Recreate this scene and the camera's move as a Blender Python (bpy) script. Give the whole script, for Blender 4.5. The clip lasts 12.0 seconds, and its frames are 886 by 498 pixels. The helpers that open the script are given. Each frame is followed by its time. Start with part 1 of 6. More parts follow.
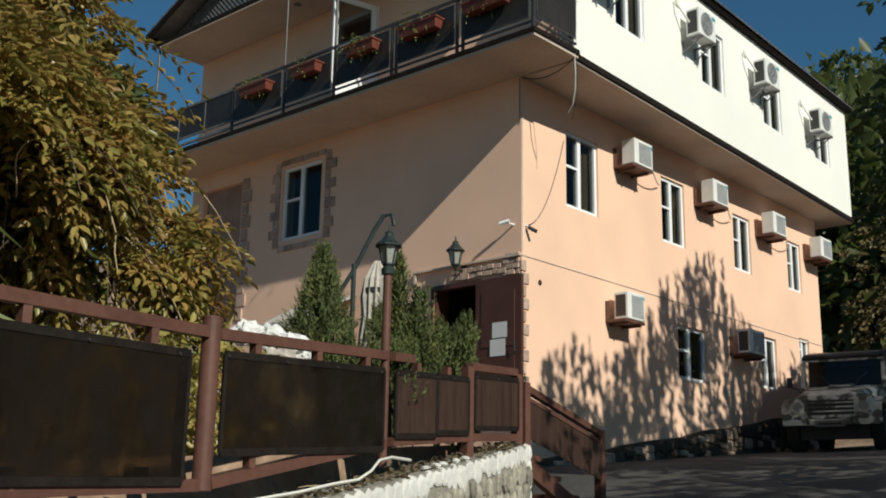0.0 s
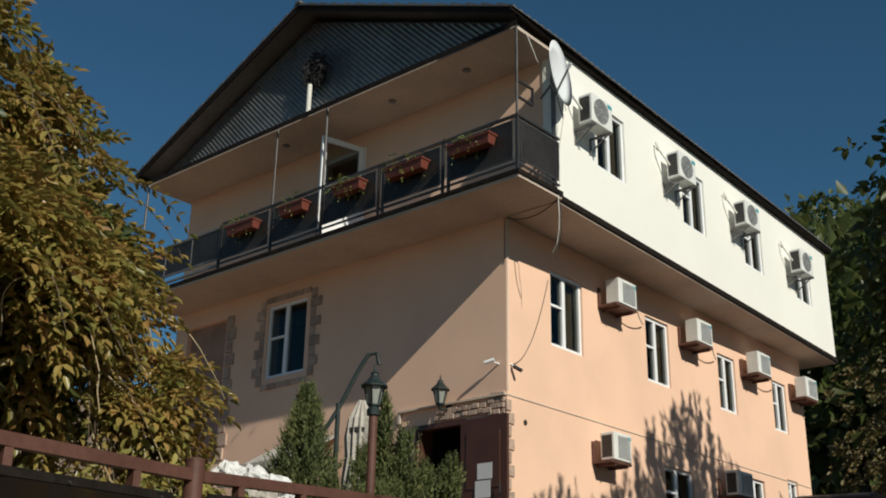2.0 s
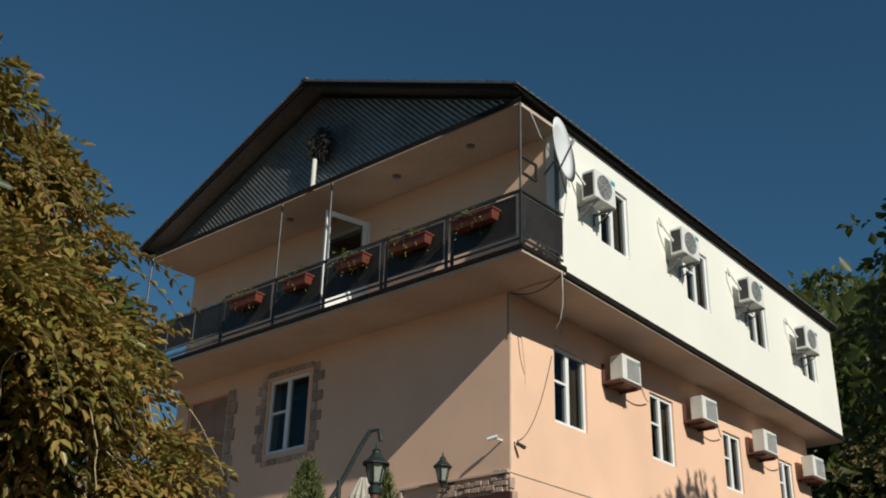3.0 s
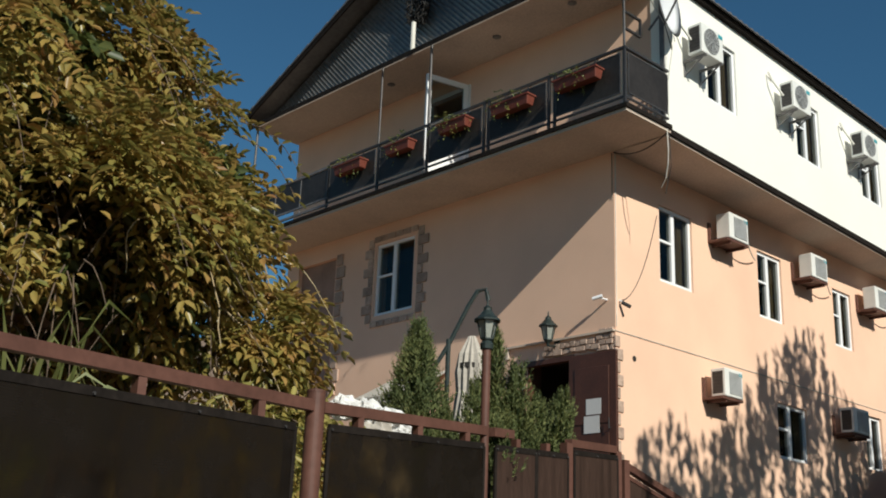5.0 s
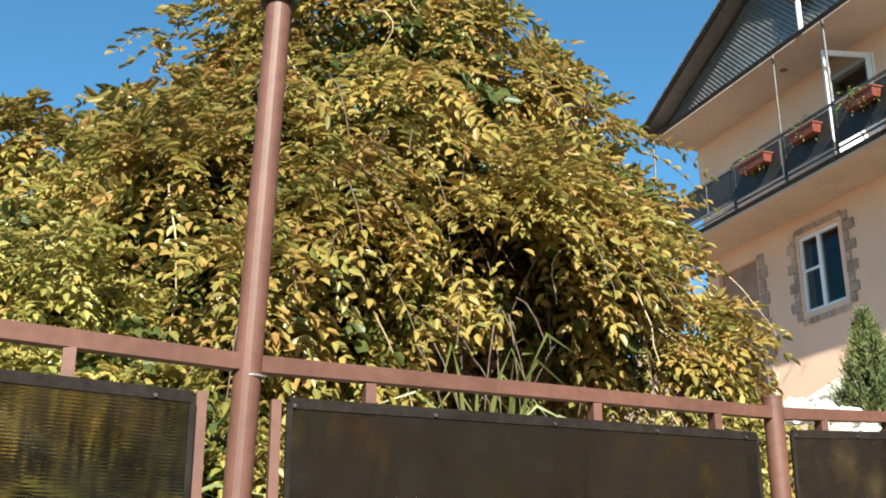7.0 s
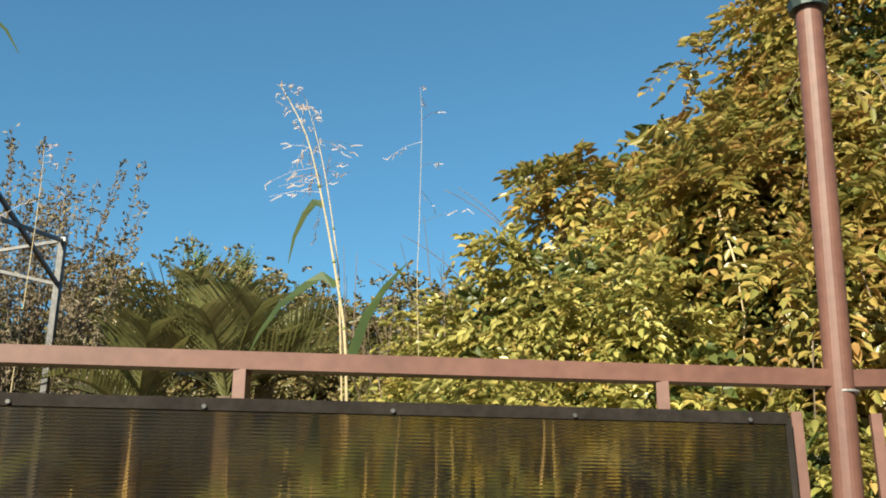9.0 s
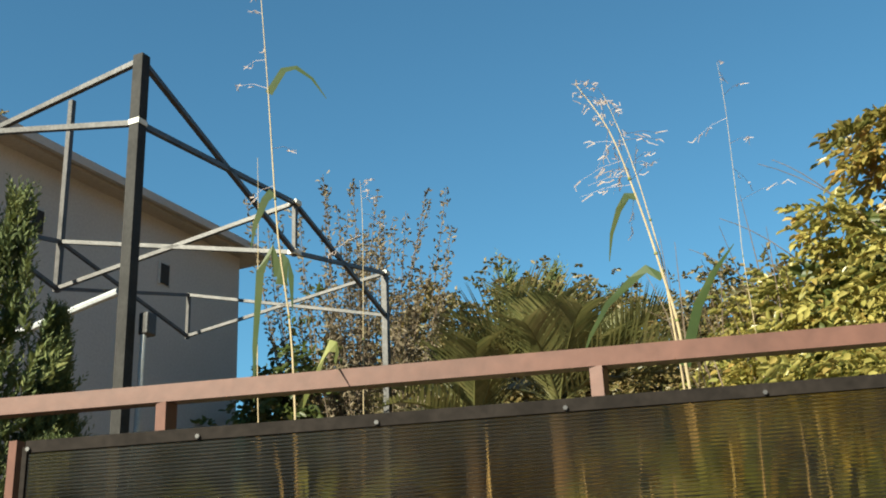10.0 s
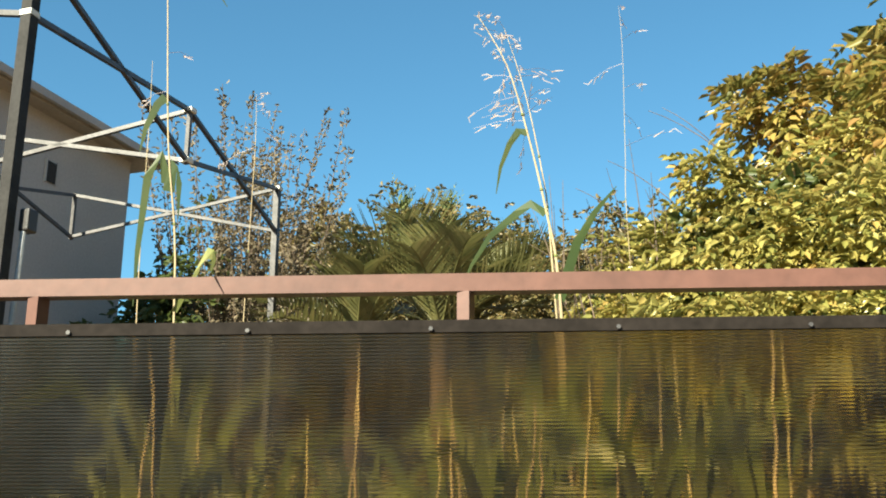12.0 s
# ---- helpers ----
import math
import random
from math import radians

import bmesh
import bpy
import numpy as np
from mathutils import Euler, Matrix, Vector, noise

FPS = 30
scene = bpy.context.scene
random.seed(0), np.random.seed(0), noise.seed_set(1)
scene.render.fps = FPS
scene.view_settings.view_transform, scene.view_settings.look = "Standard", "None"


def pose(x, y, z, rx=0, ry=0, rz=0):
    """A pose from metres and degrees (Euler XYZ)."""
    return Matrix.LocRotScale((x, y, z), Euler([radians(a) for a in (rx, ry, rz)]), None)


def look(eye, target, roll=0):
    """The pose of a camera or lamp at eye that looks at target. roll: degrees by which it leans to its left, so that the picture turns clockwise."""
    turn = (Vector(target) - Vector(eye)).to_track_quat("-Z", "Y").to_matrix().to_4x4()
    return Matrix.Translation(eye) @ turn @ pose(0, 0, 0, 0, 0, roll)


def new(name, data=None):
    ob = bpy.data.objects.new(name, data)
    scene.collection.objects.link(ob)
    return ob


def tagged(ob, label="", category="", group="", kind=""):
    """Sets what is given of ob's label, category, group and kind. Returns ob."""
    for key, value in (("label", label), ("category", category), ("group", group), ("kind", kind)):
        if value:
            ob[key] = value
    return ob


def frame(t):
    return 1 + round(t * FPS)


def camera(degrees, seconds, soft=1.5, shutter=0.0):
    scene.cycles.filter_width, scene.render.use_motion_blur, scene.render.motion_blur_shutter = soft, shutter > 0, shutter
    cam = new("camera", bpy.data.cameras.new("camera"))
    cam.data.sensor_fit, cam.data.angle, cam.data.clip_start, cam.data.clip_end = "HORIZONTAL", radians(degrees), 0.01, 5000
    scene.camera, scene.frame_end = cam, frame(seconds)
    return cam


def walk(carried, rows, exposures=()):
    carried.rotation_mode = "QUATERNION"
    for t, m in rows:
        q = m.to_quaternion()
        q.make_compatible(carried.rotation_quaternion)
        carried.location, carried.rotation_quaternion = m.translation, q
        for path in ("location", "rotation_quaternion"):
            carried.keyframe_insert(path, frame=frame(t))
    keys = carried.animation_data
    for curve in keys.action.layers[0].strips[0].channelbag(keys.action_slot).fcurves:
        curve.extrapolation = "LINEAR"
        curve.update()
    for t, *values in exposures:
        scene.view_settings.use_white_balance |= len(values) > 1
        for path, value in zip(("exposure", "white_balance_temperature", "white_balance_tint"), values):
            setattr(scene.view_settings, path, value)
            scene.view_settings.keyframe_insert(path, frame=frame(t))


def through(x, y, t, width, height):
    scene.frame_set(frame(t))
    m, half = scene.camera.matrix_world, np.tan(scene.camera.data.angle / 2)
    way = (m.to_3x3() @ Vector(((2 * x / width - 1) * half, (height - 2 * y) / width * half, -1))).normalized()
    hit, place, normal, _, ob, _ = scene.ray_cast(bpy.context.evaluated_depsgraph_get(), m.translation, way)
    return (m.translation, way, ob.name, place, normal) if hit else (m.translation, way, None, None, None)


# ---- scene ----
# ---------------------------------------------------------------- camera
cam = camera(43.78, 12.0, 1.9)
PATH = [
    (0, (9.951, -12.842, -1.451), (8.6524, -11.3985, -0.9714), 1.04),
    (0.5, (9.956, -12.849, -1.455), (8.6666, -11.4076, -0.9477), 0.30),
    (1, (9.951, -12.851, -1.449), (8.6761, -11.4070, -0.9105), 0.46),
    (1.5, (9.953, -12.861, -1.440), (8.6976, -11.4275, -0.8328), 0.84),
    (2, (9.961, -12.870, -1.443), (8.7298, -11.4668, -0.7254), 1.08),
    (2.5, (10.004, -12.900, -1.443), (8.7948, -11.5297, -0.6307), 1.24),
    (2.7, (9.960, -12.849, -1.425), (8.7614, -11.4909, -0.5763), 1.42),
    (4.3, (9.916, -12.877, -1.454), (8.6283, -11.5149, -0.7565), 2.30),
    (4.5, (9.926, -12.884, -1.457), (8.6165, -11.5277, -0.7894), 2.15),
    (5, (9.929, -12.902, -1.466), (8.5381, -11.5992, -0.8589), 2.29),
    (5.5, (9.918, -12.914, -1.470), (8.4260, -11.7219, -0.8762), 0.93),
    (6, (9.899, -12.925, -1.469), (8.3024, -11.8848, -0.8627), 0.49),
    (6.5, (9.865, -12.934, -1.463), (8.1772, -12.0555, -0.8463), 0.37),
    (6.7, (9.859, -12.944, -1.461), (8.1363, -12.1393, -0.8410), 0.05),
    (8.5, (9.928, -12.944, -1.459), (8.0355, -12.9930, -0.8140), 0.05),
    (9, (9.925, -13.004, -1.462), (8.0585, -13.2825, -0.7997), 0.12),
    (9.5, (9.933, -13.047, -1.470), (8.1179, -13.5635, -0.8071), -0.19),
    (10, (9.837, -13.139, -1.466), (8.1331, -13.9310, -0.7814), -2.46),
    (10.5, (9.856, -13.161, -1.477), (8.2579, -14.1519, -0.7958), -2.77),
    (11, (9.863, -13.160, -1.484), (8.2893, -14.1992, -0.8182), -2.86),
    (11.5, (9.862, -13.141, -1.481), (8.1985, -14.0526, -0.8472), -1.64),
    (12, (9.892, -13.060, -1.503), (8.0791, -13.6980, -0.9507), 0.24),
]
walk(cam, [(t, look(eye, target, roll)) for t, eye, target, roll in PATH],
     exposures=((0.0, 0.05, 5980, 13), (2.5, -0.1, 6100, 14.5), (5.0, 0.15, 6000, 14.5), (5.6, 0.48, 5980, 15), (6.5, 1.45, 5950, 13.5), (8.5, 1.87, 6450, 10.5), (9.0, 1.6, 6500, 9.5), (9.5, 1.53, 6550, 8.5), (10.0, 1.5, 6450, 7.5),
                (10.5, 1.65, 6500, 7), (11.0, 1.82, 6500, 7), (12.0, 1.88, 6550, 8)))

# ---------------------------------------------------------------- world and sun
SUN_DIR = Vector((1.0, -0.28, 0.653)).normalized()
world = bpy.data.worlds.new("sky")
scene.world = world
world.use_nodes = True
wn = world.node_tree
sky = wn.nodes.new("ShaderNodeTexSky")
sky.sky_type, sky.sun_disc = "NISHITA", False
sky.sun_elevation = math.asin(SUN_DIR.z)
sky.sun_rotation = math.atan2(SUN_DIR.x, SUN_DIR.y)
sky.air_density, sky.dust_density, sky.ozone_density = 1.0, 0.1, 1.0
gain = wn.nodes.new("ShaderNodeMix")
gain.data_type, gain.blend_type = "RGBA", "MULTIPLY"
gain.inputs[0].default_value = 1.0
gain.inputs[7].default_value = (0.53, 0.98, 1.05, 1)
wn.links.new(sky.outputs[0], gain.inputs[6])
wn.links.new(gain.outputs[2], wn.nodes["Background"].inputs[0])
wn.nodes["Background"].inputs[1].default_value = 0.048
sun = new("sun", bpy.data.lights.new("sun", "SUN"))
sun.data.energy, sun.data.angle, sun.data.color = 4.5, radians(0.53), (1.0, 0.95, 0.745)
sun.matrix_world = look((30, -10, 25), Vector((30, -10, 25)) - SUN_DIR)


# ---------------------------------------------------------------- materials
def material(name, color, rough=0.7, metal=0.0, vary=0.25, coarse=1.2, fine=40.0, bump=0.15, dirt=None, random_tint=0.0, stretch=(1, 1, 1), spec=0.5, edge=(0.3, 0.58)):
    """A base colour with stains at a coarse and grain at a fine scale, and a fine relief."""
    m = bpy.data.materials.new(name)
    m.use_nodes = True
    n, l = m.node_tree.nodes, m.node_tree.links
    p = n["Principled BSDF"]
    p.inputs["Roughness"].default_value, p.inputs["Metallic"].default_value = rough, metal
    p.inputs["Specular IOR Level"].default_value = spec
    co = n.new("ShaderNodeTexCoord")
    mp = n.new("ShaderNodeMapping")
    mp.inputs["Scale"].default_value = stretch
    l.new(co.outputs["Object"], mp.inputs[0])
    a, b = n.new("ShaderNodeTexNoise"), n.new("ShaderNodeTexNoise")
    a.inputs["Scale"].default_value, a.inputs["Detail"].default_value = coarse, 5
    b.inputs["Scale"].default_value, b.inputs["Detail"].default_value = fine, 4
    l.new(mp.outputs[0], a.inputs["Vector"])
    l.new(mp.outputs[0], b.inputs["Vector"])
    ramp = n.new("ShaderNodeValToRGB")
    dark = dirt or tuple(c * (1 - vary) for c in color)
    ramp.color_ramp.elements[0].color, ramp.color_ramp.elements[0].position = (*dark, 1), edge[0]
    ramp.color_ramp.elements[1].color, ramp.color_ramp.elements[1].position = (*color, 1), edge[1]
    l.new(a.outputs[0], ramp.inputs[0])
    mix = n.new("ShaderNodeMix")
    mix.data_type, mix.blend_type = "RGBA", "OVERLAY"
    mix.inputs[0].default_value = min(1.0, vary * 1.5)
    l.new(ramp.outputs[0], mix.inputs[6])
    l.new(b.outputs[0], mix.inputs[7])
    out = mix.outputs[2]
    if random_tint:
        info, hsv, rng = n.new("ShaderNodeObjectInfo"), n.new("ShaderNodeHueSaturation"), n.new("ShaderNodeMapRange")
        rng.inputs[3].default_value, rng.inputs[4].default_value = 1 - random_tint, 1 + random_tint
        l.new(info.outputs["Random"], rng.inputs[0])
        l.new(rng.outputs[0], hsv.inputs["Value"])
        l.new(out, hsv.inputs["Color"])
        out = hsv.outputs[0]
    l.new(out, p.inputs["Base Color"])
    bp = n.new("ShaderNodeBump")
    bp.inputs["Strength"].default_value, bp.inputs["Distance"].default_value = bump, 0.01
    l.new(b.outputs[0], bp.inputs["Height"])
    l.new(bp.outputs[0], p.inputs["Normal"])
    return m


def leaf_material(name, colors, gloss=0.45, through=0.35, patch=3.5, chance=0.45):
    """Leaves: each one takes its colour from the ramp at random; some light passes through."""
    m = bpy.data.materials.new(name)
    m.use_nodes = True
    n, l = m.node_tree.nodes, m.node_tree.links
    p = n["Principled BSDF"]
    p.inputs["Roughness"].default_value = gloss
    geo, ramp = n.new("ShaderNodeNewGeometry"), n.new("ShaderNodeValToRGB")
    e = ramp.color_ramp.elements
    e[0].color, e[1].color = (*colors[0], 1), (*colors[-1], 1)
    for i, c in enumerate(colors[1:-1], 1):
        e.new(i / (len(colors) - 1)).color = (*c, 1)
    co, noi, mix = n.new("ShaderNodeTexCoord"), n.new("ShaderNodeTexNoise"), n.new("ShaderNodeMix")
    noi.inputs["Scale"].default_value = 1.3
    l.new(co.outputs["Object"], noi.inputs["Vector"])
    # neighbouring leaves share a tone, each one a little off it
    tone, spread, share = n.new("ShaderNodeTexNoise"), n.new("ShaderNodeMapRange"), n.new("ShaderNodeMix")
    tone.inputs["Scale"].default_value, tone.inputs["Detail"].default_value = patch, 2
    l.new(co.outputs["Object"], tone.inputs["Vector"])
    spread.inputs[1].default_value, spread.inputs[2].default_value = 0.3, 0.7
    l.new(tone.outputs[0], spread.inputs[0])
    share.inputs[0].default_value = chance
    l.new(spread.outputs[0], share.inputs[2])
    l.new(geo.outputs["Random Per Island"], share.inputs[3])
    l.new(share.outputs[0], ramp.inputs[0])
    mix.data_type, mix.blend_type = "RGBA", "OVERLAY"
    mix.inputs[0].default_value = 0.5
    l.new(ramp.outputs[0], mix.inputs[6])
    l.new(noi.outputs[0], mix.inputs[7])
    l.new(mix.outputs[2], p.inputs["Base Color"])
    tr, add = n.new("ShaderNodeBsdfTranslucent"), n.new("ShaderNodeMixShader")
    l.new(mix.outputs[2], tr.inputs[0])
    add.inputs[0].default_value = through
    l.new(p.outputs[0], add.inputs[1])
    l.new(tr.outputs[0], add.inputs[2])
    l.new(add.outputs[0], n["Material Output"].inputs[0])
    return m


def glass_material(name, color, rough, ribs=0.0, tint=(0.74, 0.64, 0.46), clear=(0.6, 0.92)):
    m = bpy.data.materials.new(name)
    m.use_nodes = True
    n, l = m.node_tree.nodes, m.node_tree.links
    p = n["Principled BSDF"]
    p.inputs["Base Color"].default_value = (*color, 1)
    p.inputs["Roughness"].default_value, p.inputs["IOR"].default_value = rough, 1.45
    p.inputs["Specular IOR Level"].default_value = 0.16
    if ribs:
        # twin-wall sheet: clear enough to see shapes through, dirt-streaked, with fine level ribs
        co, wave, noi = n.new("ShaderNodeTexCoord"), n.new("ShaderNodeTexWave"), n.new("ShaderNodeTexNoise")
        wave.bands_direction = "Z"
        wave.inputs["Scale"].default_value = ribs
        noi.inputs["Scale"].default_value, noi.inputs["Detail"].default_value = 6.0, 6
        l.new(co.outputs["Object"], wave.inputs["Vector"])
        l.new(co.outputs["Object"], noi.inputs["Vector"])
        bp, bp2 = n.new("ShaderNodeBump"), n.new("ShaderNodeBump")
        bp.inputs["Strength"].default_value, bp.inputs["Distance"].default_value = 0.10, 0.004
        bp2.inputs["Strength"].default_value, bp2.inputs["Distance"].default_value = 0.5, 0.004
        l.new(wave.outputs[0], bp.inputs["Height"])
        l.new(wave.outputs[0], bp2.inputs["Height"])
        l.new(bp.outputs[0], p.inputs["Normal"])
        p.inputs["Specular IOR Level"].default_value = 0.14
        tra, mix, rng = n.new("ShaderNodeBsdfRefraction"), n.new("ShaderNodeMixShader"), n.new("ShaderNodeMapRange")
        tra.inputs["Color"].default_value = (*tint, 1)
        tra.inputs["Roughness"].default_value, tra.inputs["IOR"].default_value = 0.11, 1.10
        l.new(bp2.outputs[0], tra.inputs["Normal"])
        rng.inputs[1].default_value, rng.inputs[2].default_value = 0.3, 0.7
        rng.inputs[3].default_value, rng.inputs[4].default_value = clear
        l.new(noi.outputs[0], rng.inputs[0])
        rib, hold = n.new("ShaderNodeMapRange"), n.new("ShaderNodeMath")
        rib.inputs[1].default_value, rib.inputs[2].default_value = 0.15, 0.75
        rib.inputs[3].default_value, rib.inputs[4].default_value = 0.72, 1.0
        l.new(wave.outputs[0], rib.inputs[0])
        hold.operation = "MULTIPLY"
        l.new(rng.outputs[0], hold.inputs[0])
        l.new(rib.outputs[0], hold.inputs[1])
        l.new(hold.outputs[0], mix.inputs[0])
        l.new(p.outputs[0], mix.inputs[1])
        l.new(tra.outputs[0], mix.inputs[2])
        l.new(mix.outputs[0], n["Material Output"].inputs[0])
    return m


def clear_pane(name):
    """Clear window glass: each face mirrors a little and lets the rest through slightly tinted."""
    m = bpy.data.materials.new(name)
    m.use_nodes = True
    n, l = m.node_tree.nodes, m.node_tree.links
    n.remove(n["Principled BSDF"])
    gloss, thru, mix = n.new("ShaderNodeBsdfGlossy"), n.new("ShaderNodeBsdfTransparent"), n.new("ShaderNodeMixShader")
    mix.inputs[0].default_value = 0.035
    gloss.inputs["Roughness"].default_value = 0.02
    thru.inputs["Color"].default_value = (0.62, 0.64, 0.62, 1)
    l.new(thru.outputs[0], mix.inputs[1])
    l.new(gloss.outputs[0], mix.inputs[2])
    l.new(mix.outputs[0], n["Material Output"].inputs[0])
    return m


M_PEACH = material("peach_stucco", (0.835, 0.548, 0.395), 0.9, vary=0.10, coarse=0.7, fine=60, bump=0.25)
M_WHITE = material("white_cladding", (0.86, 0.84, 0.78), 0.6, vary=0.05, coarse=0.5, fine=30, bump=0.05)
M_SOFFIT = material("soffit_paint", (0.56, 0.46, 0.38), 0.8, vary=0.2, coarse=0.9, fine=30, bump=0.1)
M_STONE_TRIM = material("trim_stone", (0.46, 0.33, 0.26), 0.9, vary=0.35, coarse=5, fine=40, bump=0.4, random_tint=0.25)
M_PVC = material("white_plastic", (0.82, 0.83, 0.85), 0.35, vary=0.04, fine=20, bump=0.02)
M_FRAME = material("frame_tube", (0.075, 0.07, 0.07), 0.5, 0.3, vary=0.4, coarse=6)
M_PANE = clear_pane("window_pane")
M_CURTAIN = material("curtain_cloth", (0.30, 0.20, 0.11), 0.9, vary=0.3, coarse=6, fine=60, stretch=(6, 6, 0.5))
# near-black that puts shade into unlit insides; plain dark colour on small parts
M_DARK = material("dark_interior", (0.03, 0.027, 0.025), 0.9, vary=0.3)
M_DOOR = material("brown_door", (0.075, 0.027, 0.016), 0.5, vary=0.25, coarse=3, fine=25, bump=0.1)
M_TENT = material("tent_cloth", (0.36, 0.23, 0.175), 0.85, vary=0.25, coarse=3, fine=40)
M_PAPER = material("paper", (0.62, 0.62, 0.62), 0.8, vary=0.06, bump=0.02)
M_ROOF = material("roof_metal", (0.16, 0.15, 0.145), 0.5, 0.4, vary=0.3, coarse=1, fine=12)
M_GABLE = material("gable_sheet", (0.20, 0.20, 0.20), 0.42, 0.6, vary=0.3, coarse=0.8, fine=10, bump=0.05)
M_BROWN = material("brown_paint", (0.118, 0.054, 0.040), 0.5, spec=0.3, vary=0.22, coarse=3, fine=25, bump=0.05)
M_BLACK = material("black_metal", (0.035, 0.032, 0.032), 0.45, vary=0.3, coarse=4, fine=50)
M_STEEL = material("dark_steel", (0.035, 0.033, 0.032), 0.6, spec=0.12, vary=0.3, coarse=6)
M_EDGE = material("panel_edging", (0.018, 0.014, 0.012), 0.8, spec=0.1, vary=0.4, coarse=8, fine=40)
M_SHEET = glass_material("smoked_sheet", (0.013, 0.012, 0.011), 0.35, 32.0)
# darker copy of the smoked sheet: shade behind it put into the material
M_SHEET_SHADED = glass_material("shaded_smoked_sheet", (0.014, 0.011, 0.009), 0.30, 32.0, (0.70, 0.60, 0.44), (0.0, 0.62))
M_SHEET_BROWN = material("weathered_brown_sheet", (0.052, 0.030, 0.023), 0.45, vary=0.45, coarse=2.5, fine=22, bump=0.08, stretch=(5, 5, 0.5), spec=0.3)
M_BALC = material("balcony_sheet", (0.03, 0.026, 0.024), 0.45, spec=0.25, vary=0.3, coarse=2, fine=15)
M_TERRA = material("terracotta_plastic", (0.15, 0.032, 0.017), 0.6, vary=0.2, coarse=6)
M_AC = material("unit_plastic", (0.74, 0.74, 0.71), 0.45, vary=0.08, coarse=4)
M_GRILL = material("grille_grey", (0.40, 0.41, 0.42), 0.5, vary=0.2, coarse=5)
M_LOUVRE = material("louvre_grey", (0.50, 0.51, 0.51), 0.5, vary=0.15, coarse=5)
M_GREENBLUE = material("label_teal", (0.03, 0.30, 0.36), 0.5, vary=0.05)
M_FAN = material("fan_shadow_grey", (0.22, 0.22, 0.22), 0.6, vary=0.2)
M_WIRE = material("cable_dark", (0.04, 0.035, 0.035), 0.6)
M_WIREW = material("cable_white", (0.7, 0.68, 0.62), 0.6)
M_VERDI = material("verdigris_metal", (0.022, 0.034, 0.032), 0.5, 0.2, vary=0.35, coarse=9)
M_FROST = material("frosted_glass", (0.28, 0.29, 0.26), 0.25, vary=0.15, coarse=8)
M_GREY = material("grey_tube", (0.20, 0.19, 0.19), 0.5, 0.3, vary=0.35, coarse=6)
M_RENDER = material("grey_render", (0.45, 0.42, 0.395), 0.9, vary=0.12, coarse=0.6, fine=30)
M_EAVE = material("eave_board", (0.46, 0.41, 0.35), 0.8, vary=0.15, coarse=1.2, fine=20)
M_ROAD = material("road_surface", (0.058, 0.054, 0.051), 0.9, vary=0.5, coarse=0.6, fine=14, bump=0.5)
M_SOIL = material("garden_soil", (0.27, 0.18, 0.12), 0.95, vary=0.4, coarse=1.5, fine=14, bump=0.6, dirt=(0.15, 0.10, 0.06))
M_STONE = material("wall_stone", (0.34, 0.31, 0.25), 0.9, vary=0.4, coarse=4, fine=30, bump=0.6, random_tint=0.35)
M_WHITEWASH = material("whitewash", (0.66, 0.64, 0.60), 0.9, vary=0.2, coarse=3, fine=30, bump=0.5)
M_MORTAR = material("mortar", (0.26, 0.24, 0.20), 0.95, vary=0.3, coarse=3, bump=0.4)
M_BARK = material("bark", (0.14, 0.10, 0.07), 0.95, vary=0.45, coarse=6, fine=35, bump=0.7)
M_PLINTH = material("plinth_stone", (0.085, 0.062, 0.045), 0.95, vary=0.5, coarse=5, fine=25, bump=0.6)
M_CANE = material("pale_cane", (0.40, 0.31, 0.18), 0.7, vary=0.2, coarse=5)
M_STRAW = material("yellow_straw", (0.46, 0.38, 0.18), 0.7, vary=0.2, coarse=5)
M_WRAP = material("white_wrapping", (0.70, 0.69, 0.68), 0.5, vary=0.25, coarse=9, fine=50, bump=0.3)
M_CANVAS = material("canvas", (0.46, 0.42, 0.37), 0.9, vary=0.2, coarse=4)
M_CAMO = material("camouflage_paint", (0.55, 0.54, 0.48), 0.6, vary=0.4, coarse=3.2, fine=8, dirt=(0.10, 0.10, 0.075), edge=(0.46, 0.51))
M_TYRE = material("tyre_rubber", (0.025, 0.025, 0.025), 0.9)
M_VINE = leaf_material("vine_leaves", ((0.10, 0.12, 0.034), (0.20, 0.195, 0.052), (0.30, 0.25, 0.068), (0.38, 0.275, 0.078), (0.38, 0.23, 0.075), (0.29, 0.145, 0.058)), 0.32, 0.44)
M_BUSH = leaf_material("bush_leaves", ((0.10, 0.12, 0.035), (0.24, 0.23, 0.06), (0.44, 0.38, 0.115), (0.33, 0.275, 0.075), (0.49, 0.31, 0.10)), 0.32, 0.42, 3.5, 0.7)
# for dark-leaved plants, and for inner leaves with crown shade put into their colour
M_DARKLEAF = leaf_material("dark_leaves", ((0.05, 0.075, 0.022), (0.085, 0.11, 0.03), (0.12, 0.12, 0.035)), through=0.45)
M_CYPRESS = leaf_material("cypress_sprays", ((0.06, 0.09, 0.03), (0.125, 0.15, 0.05), (0.25, 0.25, 0.085)), 0.8, 0.3)
M_HEDGE = leaf_material("hedge_leaves", ((0.05, 0.055, 0.018), (0.12, 0.105, 0.035), (0.20, 0.14, 0.055), (0.13, 0.11, 0.035)))
M_PALM = leaf_material("palm_leaves", ((0.08, 0.09, 0.03), (0.15, 0.145, 0.05), (0.24, 0.20, 0.08)), 0.5, 0.4)
M_REED = leaf_material("reed_leaves", ((0.08, 0.13, 0.03), (0.20, 0.23, 0.07), (0.36, 0.34, 0.16)))
